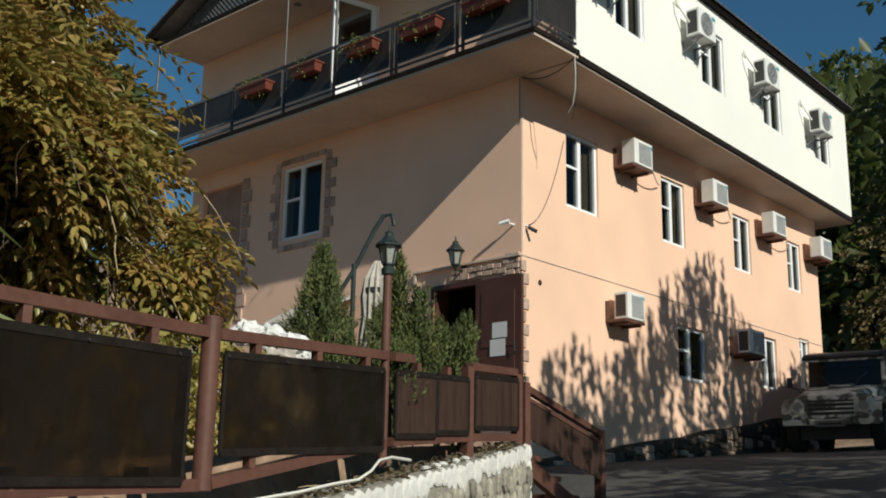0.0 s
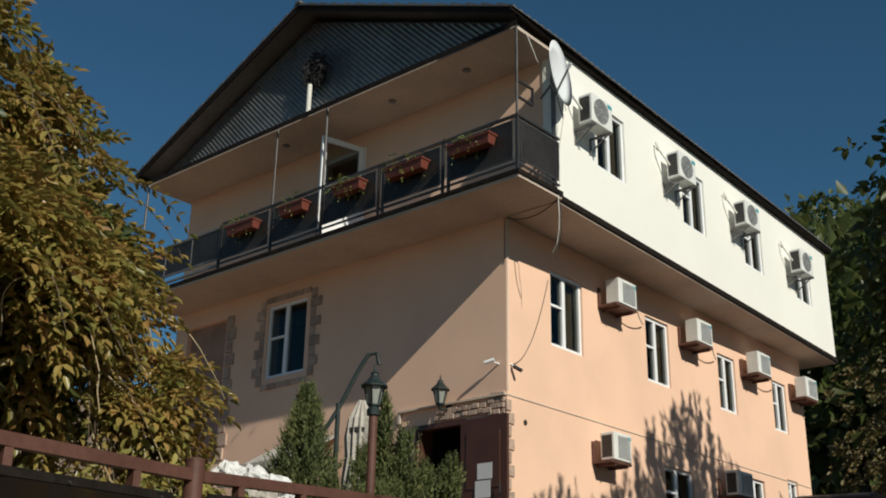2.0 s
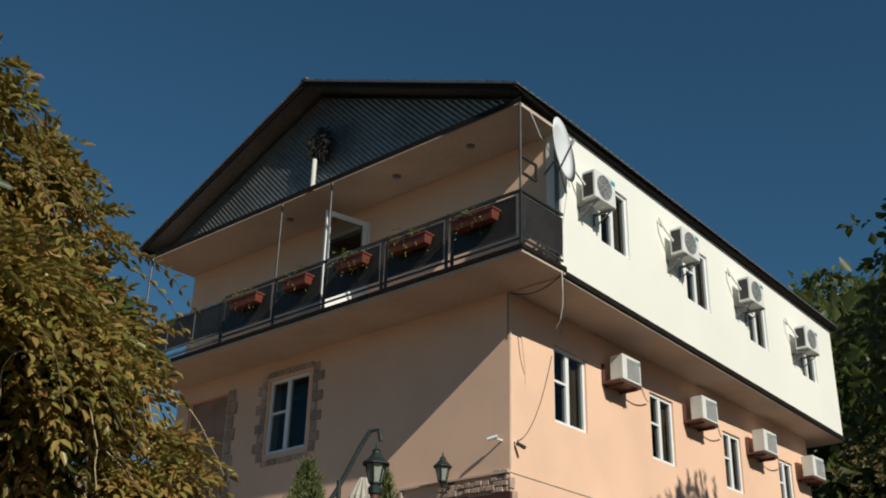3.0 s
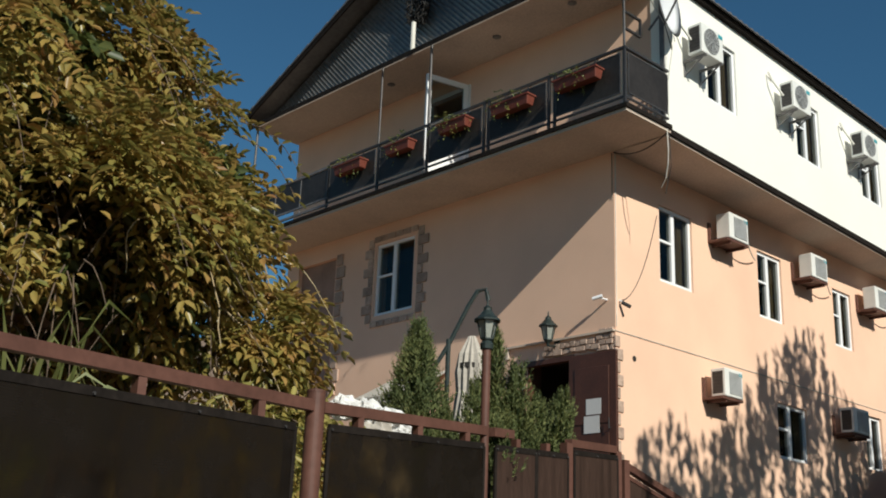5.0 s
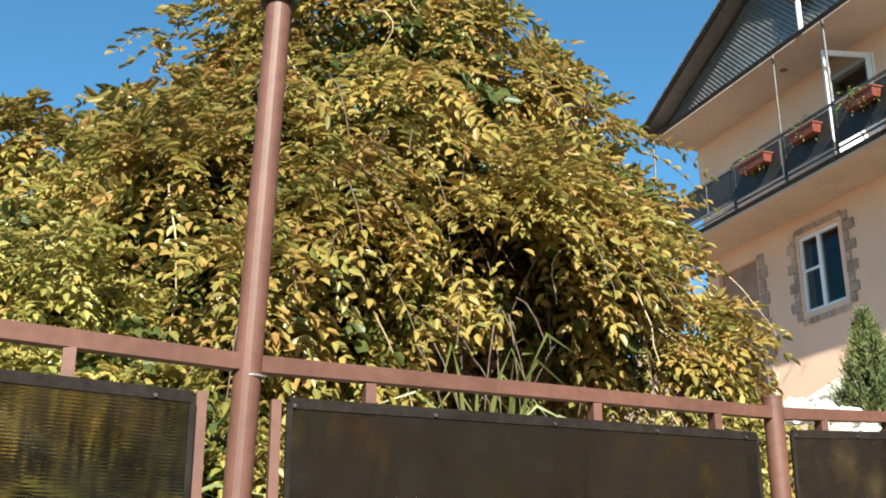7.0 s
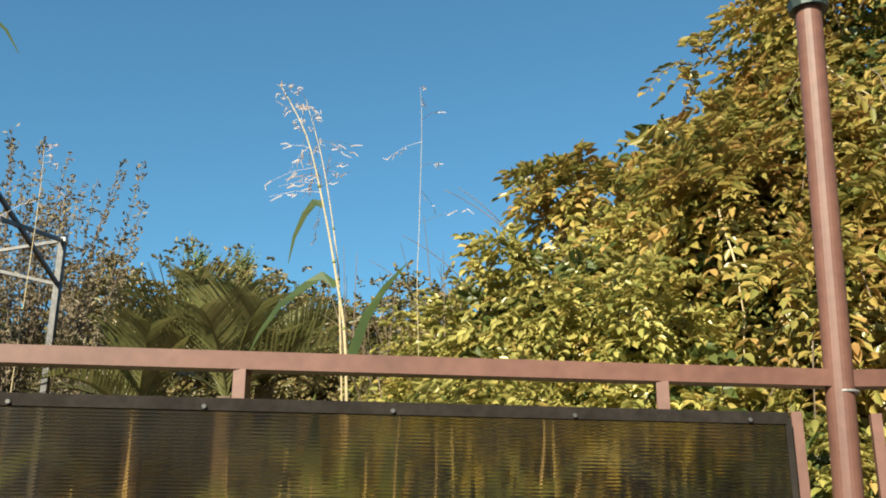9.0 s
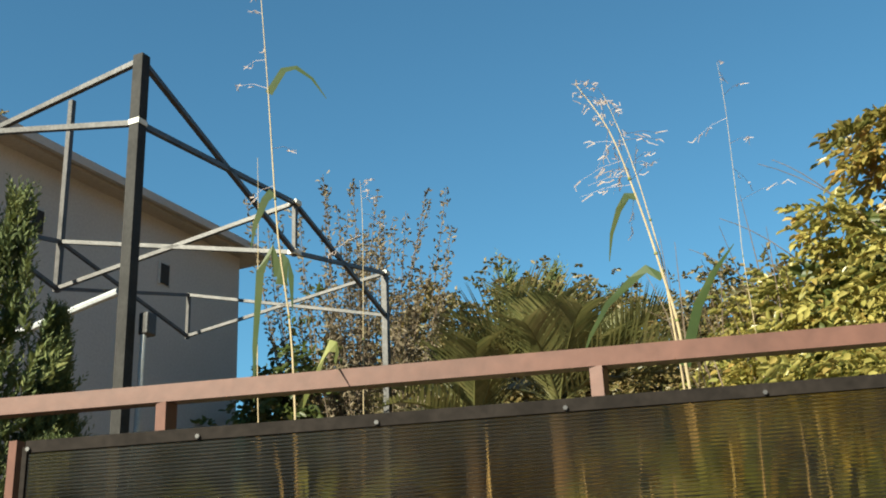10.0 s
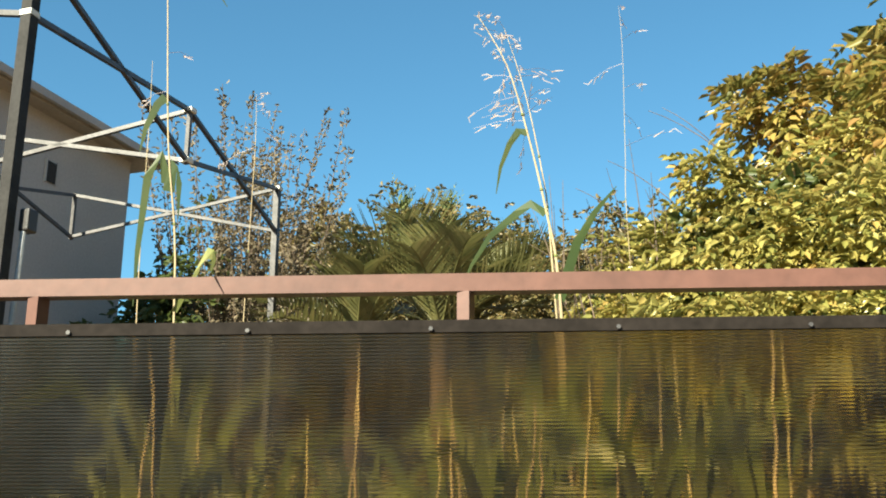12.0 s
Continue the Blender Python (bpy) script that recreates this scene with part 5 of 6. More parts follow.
loft([(2.1, 0.81, 0.78, 1.17, 1.76), (3.74, 0.81, 0.78, 1.17, 1.76)], M_BLACK, "tilt_side", car, bevel=0.02)
part("seat_row", Mesh().box((-0.6, 2.0, 1.0), (0.6, 2.1, 1.6)), M_DARK, car)

# ---------------------------------------------------------------- neighbour's house beyond the garden
nb = thing("neighbour_house", "low house with a grey-beige rendered wall in shade", "house")
NY, NZ = -21.9, 3.85
part("wall", Mesh().box((-2.2, NY - 8, -3), (16, NY, NZ)), M_RENDER, nb)
part("eave_soffit", Mesh().box((-2.6, NY - 8.3, NZ + 0.002), (16.4, NY + 0.22, NZ + 0.10)), M_EAVE, nb)
rf = Mesh()
rf.add([(-2.75, NY + 0.3, NZ + 0.10), (16.5, NY + 0.3, NZ + 0.10), (16.5, NY - 4, NZ + 1.5), (-2.75, NY - 4, NZ + 1.5), (-2.75, NY - 8.5, NZ + 0.10), (16.5, NY - 8.5, NZ + 0.10)],
       [(0, 1, 2, 3), (3, 2, 5, 4), (0, 3, 4), (1, 5, 2), (0, 4, 5, 1)])
part("roof", rf, M_EAVE, nb)
part("gutter_board", Mesh().box((-2.75, NY + 0.26, NZ + 0.02), (16.5, NY + 0.32, NZ + 0.12)), M_RENDER, nb)
# vent openings are near-black blocks, coloured for the dark inside
for x in (-0.6, 1.55, 3.7):
    v = part("vent", Mesh().box((x - 0.09, NY + 0.001, 3.02), (x + 0.09, NY + 0.02, 3.28)), M_DARK, nb)
    for a0, a1 in ((x - 0.11, x - 0.09), (x + 0.09, x + 0.11)):
        part("vent_frame", Mesh().box((a0, NY + 0.001, 3.0), (a1, NY + 0.03, 3.3)), M_RENDER, v)

# ---------------------------------------------------------------- open steel frame in the garden
frame_thing = thing("steel_frame", "unfinished open shelter frame of grey square steel tube", "frame")
N, Mm, Fp, K, J = (4.99, -17.47), (2.47, -17.94), (0.43, -18.18), (2.80, -20.25), (5.09, -19.96)
ZU, ZL = 2.18, 1.73
for (x, y), w in ((N, 0.075), (Fp, 0.06), (K, 0.05), (J, 0.05)):
    part("post", Mesh().bar((x, y, ZL - 0.03 if (x, y) == K else garden_z(y) - 0.1), (x, y, 3.62 if (x, y) == K else ZU + 0.03), w), M_STEEL if (x, y) == N else M_FRAME, frame_thing)
for p, q in ((N, Mm), (Mm, Fp), (N, J), (Mm, K), (K, J)):
    part("brace", Mesh().bar((*p, ZU), (*q, ZL), 0.035), M_FRAME, frame_thing)
    part("brace", Mesh().bar((*p, ZL), (*q, ZU), 0.035), M_FRAME, frame_thing)
part("post", Mesh().bar((*Mm, ZL - 0.03), (*Mm, ZU + 0.02), 0.035), M_FRAME, frame_thing)
B0, B1 = (0.92, -20.27), (2.80, -20.25)
part("brace", Mesh().bar((*Fp, ZU), (*B0, ZL), 0.03), M_FRAME, frame_thing)
part("brace", Mesh().bar((*Fp, ZL), (*B0, ZU), 0.03), M_FRAME, frame_thing)
part("brace", Mesh().bar((*B0, ZU), (*B1, ZL), 0.03), M_FRAME, frame_thing)
part("brace", Mesh().bar((*B0, ZL), (*B1, ZU), 0.03), M_FRAME, frame_thing)
part("post", Mesh().bar((*B0, ZL - 0.03), (*B0, ZU + 0.02), 0.035), M_FRAME, frame_thing)
for (x, y), z in ((N, ZL), (Mm, ZL), (Mm, ZU), (Fp, ZU)):
    part("joint_plate", Mesh().box((x - 0.042, y - 0.042, z - 0.018), (x + 0.042, y + 0.042, z + 0.018)), M_WIREW, frame_thing, "pale weld patch")
part("floodlight", Mesh().box((N[0] - 0.16, N[1] + 0.03, 0.36), (N[0] - 0.07, N[1] + 0.10, 0.50)), M_BLACK, frame_thing, "small dark floodlight", bevel=0.012)
part("pipe", Mesh().line([(N[0] - 0.09, N[1] + 0.06, 0.36), (N[0] - 0.08, N[1] + 0.05, -0.4), (N[0] - 0.07, N[1] + 0.05, garden_z(N[1]))], 0.035, 8), M_GRILL, frame_thing, "pale pipe along the post")
awn = thing("rolled_awning", "rolled pale awning tube slung from the steel frame", "awning")
part("tube", Mesh().line([Vector((N[0] + 0.02, N[1] - 0.05, 0.62)), Vector((4.9, -18.6, 0.50)), Vector((4.9, -19.6, 0.42))], 0.05, 8), M_GRILL, awn)

# ---------------------------------------------------------------- garden furniture
gz = polar(69.3, 9.9)
gaz = thing("garden_gazebo", "small gazebo with a dull brown two-tiered tent roof", "gazebo", at=(gz[0], gz[1], garden_z(gz[1])))
gaz.rotation_euler = (0, 0, radians(69.3))
gh = 0.47 - garden_z(gz[1])


def hip(half0, z0, half1, z1, drop):
    """A four-sided tent roof from its lower to its upper edge, with a valance."""
    m = Mesh()
    for h, z in ((half0, z0 - drop), (half0, z0), (half1, z1)):
        m.v += [(-h, -h, z), (h, -h, z), (h, h, z), (-h, h, z)]
    m.f = [(4 * k + i, 4 * k + (i + 1) % 4, 4 * k + 4 + (i + 1) % 4, 4 * k + 4 + i) for k in range(2) for i in range(4)]
    m.f.append((8, 9, 10, 11))
    return m


part("roof", hip(1.18, gh, 0.58, gh + 0.27, 0.08), M_TENT, gaz)
part("vent_cap", hip(0.66, gh + 0.31, 0.22, gh + 0.48, 0.05), M_TENT, gaz)
for x in (-1.1, 1.1):
    for y in (-1.1, 1.1):
        part("post", Mesh().bar((x, y, 0), (x, y, gh), 0.08), M_BROWN, gaz)
pg = thing("timber_uprights", "brown square timber uprights with a low ledge by the gazebo", "frame")
pa, pb, pc = polar(63.1, 9.0), polar(65.3, 9.6), polar(61.4, 9.0)
part("upright", Mesh().bar((pa[0], pa[1], garden_z(pa[1]) - 0.1), (pa[0], pa[1], 0.72), 0.075), M_BROWN, pg)
part("upright", Mesh().bar((pb[0], pb[1], garden_z(pb[1]) - 0.1), (pb[0], pb[1], 0.85), 0.05), M_BROWN, pg)
part("ledge", Mesh().bar((pa[0], pa[1], 0.29), (pc[0], pc[1], 0.29), 0.08, 0.03), M_BROWN, pg)
um = thing("cantilever_umbrella", "closed pale striped umbrella hanging from a cantilever arm", "umbrella", at=(1.95, -5.3, garden_z(-5.3)))
uz = -garden_z(-5.3)
part("pole", Mesh().bar((0, 0, 0), (0, 0, uz + 1.08), 0.05, None, 10), M_VERDI, um)
part("arm", Mesh().bar((-0.24, -0.24, uz + 0.42), (0.0, 0.0, uz + 1.02), 0.045, None, 8).line([(0, 0, uz + 1.02), (0.14, 0.14, uz + 1.45), (0.2, 0.2, uz + 1.60), (0.26, 0.26, uz + 1.62), (0.28, 0.28, uz + 1.5)], 0.045, 8), M_VERDI, um)
cn = Mesh()
for k in range(9):
    z, r = uz + 1.12 - k * 0.19, (0.03, 0.10, 0.115, 0.10, 0.12, 0.13, 0.125, 0.12, 0.10)[k]
    for i in range(24):
        a = 2 * math.pi * i / 24
        rr = r * (1 + 0.25 * (i % 2) + 0.1 * math.sin(3 * a + k))
        cn.v.append((0.16 + 0.02 * k * -0.4 + rr * math.cos(a), 0.18 + rr * math.sin(a), z))
cn.f = [(k * 24 + i, k * 24 + (i + 1) % 24, (k + 1) * 24 + (i + 1) % 24, (k + 1) * 24 + i) for k in range(8) for i in range(24)]
part("canopy", cn, M_CANVAS, um, "folded pale canvas")
part("strap", Mesh().lathe((0.14, 0.18, uz + 0.78), [(0.13, 0), (0.13, 0.05)], 14), M_DARK, um)
bg = thing("wrapped_bundle", "heap of white plastic-wrapped cushions behind the fence", "bundle", at=(3.0, -7.15, garden_z(-7.15)))
for i, (x, y, z, r) in enumerate(((-0.17, -0.15, 0.96, 0.13), (-0.03, -0.02, 0.93, 0.14), (0.12, 0.10, 0.86, 0.13), (0.20, 0.20, 0.78, 0.10), (0.05, 0.05, 0.70, 0.20), (-0.1, -0.1, 0.45, 0.28), (0.1, 0.1, 0.2, 0.32))):
    m = Mesh()
    for j in range(13):
        for k in range(22):
            th, ph = math.pi * (j + 0.02) / 12.04, 2 * math.pi * k / 22
            q = Vector((math.sin(th) * math.cos(ph), math.sin(th) * math.sin(ph), math.cos(th)))
            e = r * (1 + 0.35 * noise.noise(q * 2.3 + Vector((i * 7, 0, 0))) - 0.30 * abs(noise.noise(q * 5.5 + Vector((0, i * 5, 0)))))
            m.v.append((x + q.x * e, y + q.y * e, z + q.z * e * 0.85))
    m.f = [(j * 22 + k, j * 22 + (k + 1) % 22, (j + 1) * 22 + (k + 1) % 22, (j + 1) * 22 + k) for j in range(12) for k in range(22)]
    part("cushion", m, M_WRAP if i < 4 else M_CANVAS, bg)
aw = thing("door_awning", "small faded striped awning low on the front wall", "awning", at=(-4.3, -0.002, 0))
am = Mesh()
for k in range(13):
    x = -0.75 + k * 0.125
    am.v += [(x, 0, 2.3 + 0.015 * (k % 2)), (x, -0.9, 1.8 + 0.015 * (k % 2)), (x, -0.9, 1.55)]
am.f = [(3 * k + j, 3 * k + 3 + j, 3 * k + 4 + j, 3 * k + 1 + j) for k in range(12) for j in range(2)]
part("canopy", am, M_CANVAS, aw)
for x in (-0.75, 0.75):
    part("strut", Mesh().bar((x, 0, 1.8), (x, -0.88, 1.8), 0.03), M_GREY, aw)

# ---------------------------------------------------------------- plants
def crown_lumps(spec):
    return [(polar(b, d, z), (r, r, rz)) for b, d, z, r, rz in spec]


def stems(base, tips, w, seed, sway=0.25):
    r = random.Random(seed)
    m = Mesh()
    for t in tips:
        pts = [Vector(base)]
        for k in range(1, 6):
            pts.append(Vector(base).lerp(Vector(t), k / 5) + Vector((r.uniform(-sway, sway), r.uniform(-sway, sway), r.uniform(-sway, sway) * 0.5 + sway * math.sin(k / 5 * math.pi))))
        m.line(pts, w, 7, w * 0.25)
    return m


def opening(C, W, S, b0, b1, s0, s1, keep, depth, seed, N=None):
    """Thins the leaves of a hollow in a crown, from bearing b0 to b1, between two rises and out to a depth."""
    r = np.random.default_rng(seed)
    d = C - np.array(EYE)
    far_off = np.hypot(d[:, 0], d[:, 1])
    bear = np.degrees(np.arctan2(-d[:, 0], d[:, 1])) + r.normal(size=len(C)) * 0.5
    rise = d[:, 2] / far_off + r.normal(size=len(C)) * 0.008
    ok = ~((bear > b0) & (bear < b1) & (rise > s0) & (rise < s1) & (far_off < depth)) | (r.random(len(C)) < keep)
    return (C[ok], W[ok], S[ok]) if N is None else (C[ok], W[ok], S[ok], N[ok])


# hollows on the lane side of the crown: bearings, rises, share of leaves left, depth
HOLLOWS = ((62.3, 71.0, 0.0, 0.235, 0.04, 8.9), (62.4, 66.6, 0.225, 0.335, 0.02, 8.5), (65.5, 69.3, 0.29, 0.36, 0.05, 8.3))
VINE = [(74, 8.4, 1.95, 1.60, 1.80), (62.6, 8.7, 1.25, 0.76, 1.20), (83.5, 8.0, 1.15, 0.85, 1.65), (90.3, 7.9, 1.45, 0.36, 0.40), (58.0, 8.8, 0.35, 0.44, 1.10), (54.6, 8.9, -0.38, 0.20, 0.58), (67, 8.1, 1.05, 1.10, 1.0), (79, 7.6, 0.5, 1.3, 1.5)]
vb = polar(74, 8.6)
vine = thing("vine_tree", "sprawling vine-covered tree with yellowing green leaves", "tree", at=(0, 0, 0))
lumps = crown_lumps(VINE)
part("trunk", stems((vb[0], vb[1], garden_z(vb[1]) - 0.1), [Vector(l[0]) for l in lumps], 0.16, 3), M_BARK, vine)
# inner leaves take the dark green so the crown's depth looks shaded
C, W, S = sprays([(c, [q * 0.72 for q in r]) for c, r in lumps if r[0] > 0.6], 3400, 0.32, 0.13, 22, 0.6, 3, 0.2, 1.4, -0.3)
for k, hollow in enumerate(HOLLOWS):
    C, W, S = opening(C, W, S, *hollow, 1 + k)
leaf_object("inner_crown", C, W, S, M_DARKLEAF, vine, "inner leaves coloured darker for the shade inside the crown", 0.6, seed=6)
C, W, S, N = pinnate(lumps, 12500, 0.36, 0.105, 21, 5, 0.36, 0.55, 1.5, 0.62)
for k, hollow in enumerate(HOLLOWS):
    C, W, S, N = opening(C, W, S, *hollow, 11 + k, N)
leaf_object("crown", C, W, S, M_VINE, vine, "green, olive and ochre leaflets", 0.46, 0.2, seed=3, norms=N)
C, W, S, N = pinnate([(c, [q * 1.06 for q in r]) for c, r in lumps], 480, 0.55, 0.10, 23, 7, 0.20, 0.8, 1.5, 0.85)
for k, hollow in enumerate(HOLLOWS):
    C, W, S, N = opening(C, W, S, *hollow, 21 + k, N)
leaf_object("shoot_foliage", C, W, S, M_VINE, vine, "long drooping leafy shoots", 0.42, seed=8, norms=N)
tm = Mesh()
for pts in TWIGS:
    tm.line(pts, 0.012, 4, 0.005)
part("shoot_wood", tm, M_BARK, vine)["kind"] = "stuff"
rc = random.Random(8)
for k in range(64):
    l = rc.choice(lumps)
    a = rc.uniform(20, 130)
    d = Vector((math.cos(radians(a - 60)), math.sin(radians(a - 110)), rc.uniform(-0.2, 0.8))).normalized()
    p = Vector(l[0]) + Vector((d.x * l[1][0], d.y * l[1][1], d.z * l[1][2])) * rc.uniform(0.9, 1.05)
    q = p + Vector((rc.uniform(-0.3, 0.45), rc.uniform(-0.35, 0.55), -rc.uniform(0.4, 1.25)))
    bow = Vector((rc.uniform(-0.2, 0.2), rc.uniform(-0.2, 0.2), rc.uniform(0.0, 0.12)))
    part("cane", Mesh().line([p.lerp(q, s / 8) + bow * math.sin(math.pi * s / 8) + Vector((rc.uniform(-.012, .012), rc.uniform(-.012, .012), 0)) for s in range(9)], 0.014, 5, 0.007), M_CANE, vine, "pale bare cane")

BUSH = [(92.5, 7.4, 0.20, 0.95, 1.20), (88, 6.6, -0.35, 0.7, 0.85), (98, 7.8, -0.20, 0.85, 0.75), (96, 6.5, -0.7, 0.8, 0.65), (104, 7.4, -0.80, 0.8, 0.5), (84, 6.4, -0.75, 0.7, 0.7)]
bush = thing("garden_bush", "broad-leaved bush turning yellow-green in the sun", "bush")
lumps = crown_lumps(BUSH)
bb = polar(95, 7.6)
part("stem", stems((bb[0], bb[1], garden_z(bb[1]) - 0.1), [Vector(l[0]) for l in lumps], 0.07, 5), M_BARK, bush)
# darker core leaves: shade within the bush, done by colour
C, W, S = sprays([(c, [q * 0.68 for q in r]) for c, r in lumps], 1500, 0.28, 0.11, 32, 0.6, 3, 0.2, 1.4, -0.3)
leaf_object("inner_crown", C, W, S, M_DARKLEAF, bush, "inner bush leaves coloured darker for shade", 0.6, seed=7)
C, W, S, N = pinnate(lumps, 9000, 0.20, 0.078, 31, 3, 0.26, 0.4, 3.6, 0.55)
leaf_object("crown", C, W, S, M_BUSH, bush, "yellow-green leaves", 0.50, 0.25, seed=4, norms=N)
tw = Mesh()
for b, d, z in ((100, 7.6, 1.3), (102, 7.6, 1.1), (98, 7.4, 1.6), (105, 7.8, 0.75), (97, 7.2, 1.5)):
    tip = polar(b + rc.uniform(-1, 3), d, z)
    root = polar(b - 5, d, z - 0.9)
    tw.line(sag(root, tip, -0.12, 8), 0.012, 5, 0.004)
for k in range(46):
    b, z = rc.uniform(96, 104.5), rc.uniform(0.1, 0.9)
    root = Vector(polar(b, 7.4 + rc.uniform(-0.3, 0.5), z - 0.35))
    tip = Vector(polar(b + rc.uniform(-0.6, 1.8), 7.4, z + rc.uniform(0.0, 0.55)))
    tw.line(sag(root, tip, -0.04, 5), 0.010, 4, 0.003)
part("twig", tw, M_BARK, bush)


def conifer(label, x, y, z0, h, r, seed, tips=((0, 0, 1.0),), leaf=0.05, n=900, name="juniper", bare=0.0):
    """An upright juniper: a stem and feathery upswept sprays on one or more spires."""
    o = thing(name, label, "shrub", at=(x, y, z0))
    part("trunk", Mesh().bar((0, 0, -0.05), (0, 0, h * 0.8), 0.05, None, 8, 0.01), M_BARK, o)
    rg = np.random.default_rng(seed)
    wide = r * (1.25 if len(tips) == 1 else 0.85)
    twig = 0.26 * min(1.0, max(0.45, h / 1.6)) * (leaf / 0.05)
    C, W, S, Ci, Wi, Si = [], [], [], [], [], []
    for tx, ty, th in tips:
        for k in range(n // len(tips)):
            t = bare + (1 - bare) * rg.random() ** 0.85
            a = rg.random() * 6.283
            lump = 1 + 0.8 * noise.noise(Vector((math.cos(a) * 1.6 + seed, math.sin(a) * 1.6 + tx * 9, t * h * 2.6)))
            body = min(1.0, 0.55 + t * 2.2) * (1 - t) ** 0.75 + 0.05
            rad = wide * body * lump
            axis = np.array([tx * (0.35 + t * 0.65), ty * (0.35 + t * 0.65), t * h * th * 0.92])
            way = np.array([math.cos(a), math.sin(a), 0])
            inner = k % 3 == 0
            b = axis + way * rad * (0.5 * rg.random() if inner else 0.72 + 0.28 * rg.random())
            out = way * (0.85 * (1 - t) + 0.15) + (0, 0, 1.0) + rg.normal(size=3) * 0.13
            out /= np.linalg.norm(out)
            L = twig * rg.uniform(0.6, 1.2) * (1 - 0.35 * t)
            for j in range(16):
                q = j / 15
                spin = rg.normal(size=3)
                spin -= out * (spin @ out)
                spin /= np.linalg.norm(spin)
                s = L * 0.26 * (1 - q) ** 0.7 + 0.008
                (Ci if inner else C).append(b + out * L * q)
                (Wi if inner else W).append(out * 1.0 + spin * 0.75)
                (Si if inner else S).append(s * 1.15)
    # inner sprays carry their shade in the darker leaf colour
    leaf_object("inner_foliage", Ci, Wi, Si, M_DARKLEAF, o, "inner sprays given a dark green for shade", ratio=0.5, seed=seed + 1, simple=True)
    leaf_object("foliage", C, W, S, M_CYPRESS, o, ratio=0.34, seed=seed, simple=True)
    return o


J1 = "upright feathery green juniper behind the fence"
conifer(J1, 2.55, -6.25, garden_z(-6.25), 1.92, 0.30, 51, leaf=0.05, n=1300)
conifer(J1 + " by the lamp", 4.75, -7.7, garden_z(-7.7), 0.95, 0.25, 52, ((0, 0, 1.0), (-0.18, -0.1, 0.8), (0.2, 0.12, 0.75)))
conifer(J1 + " by the gate", 4.36, -7.12, garden_z(-7.05), 1.46, 0.23, 53, ((0, 0, 1.0), (-0.12, 0.1, 0.85), (0.15, 0.1, 0.8)))
conifer(J1 + " by the gate", 4.56, -6.88, garden_z(-6.75), 0.98, 0.30, 54, ((0, 0, 0.95), (0.14, 0.14, 1.0), (0.0, -0.1, 0.7)))
conifer("small juniper growing through the fence by the lamp", 5.44, -8.27, -1.10, 0.70, 0.22, 57, leaf=0.045, n=260, bare=0.5)
conifer("tiny juniper seedling on the wall top", 5.20, -7.35, -1.02, 0.30, 0.06, 58, leaf=0.03, n=120)
for x, y, top, r, seed, tips in ((7.06, -17.35, 1.46, 0.38, 61, ((0, 0, 1.0), (0.12, -0.08, 0.8))), (6.60, -16.95, 0.84, 0.44, 62, ((0.0, 0.0, 1.0), (0.10, -0.10, 0.99), (-0.14, 0.12, 0.95), (0.26, -0.2, 0.72))),
                                 (6.12, -16.88, 0.17, 0.13, 63, ((0, 0, 1.0),)), (7.25, -17.3, 0.5, 0.4, 64, ((0, 0, 1.0), (0.2, 0.1, 0.8))), (6.75, -16.7, -0.45, 0.42, 65, ((0, 0, 1.0), (-0.3, 0.2, 0.9)))):
    g0 = garden_z(y)
    conifer("dense green juniper rising over the fence corner", x, y, g0, top - g0, r, seed, tips, 0.045, 2400)


def broad_tree(label, x, y, z0, lumps, mat, count, spray, leaf, seed, w=0.22, category="tree", gap=-0.15, name="tree"):
    o = thing(name, label, category)
    part("trunk", stems((x, y, z0), [Vector(l[0]) for l in lumps], w, seed), M_BARK, o)
    C, W, S = sprays(lumps, count, spray, leaf, seed, 0.5, 3, 0.4, 1.2, gap)
    leaf_object("crown", C, W, S, mat, o, ratio=0.55, seed=seed)
    return o


# roadside trees that shade the lane; their upright shoots throw the tall shadows on the side wall
CREST = [(-0.6, 0.3), (0.34, 0.82), (1.1, 1.35), (1.5, 1.58), (2.3, 1.13), (3.4, 1.95), (3.95, 2.74), (5.4, 3.5), (6.3, 3.85), (6.8, 2.72), (7.85, 2.36), (8.4, 2.2), (9.4, 1.2), (10.6, 0.8)]


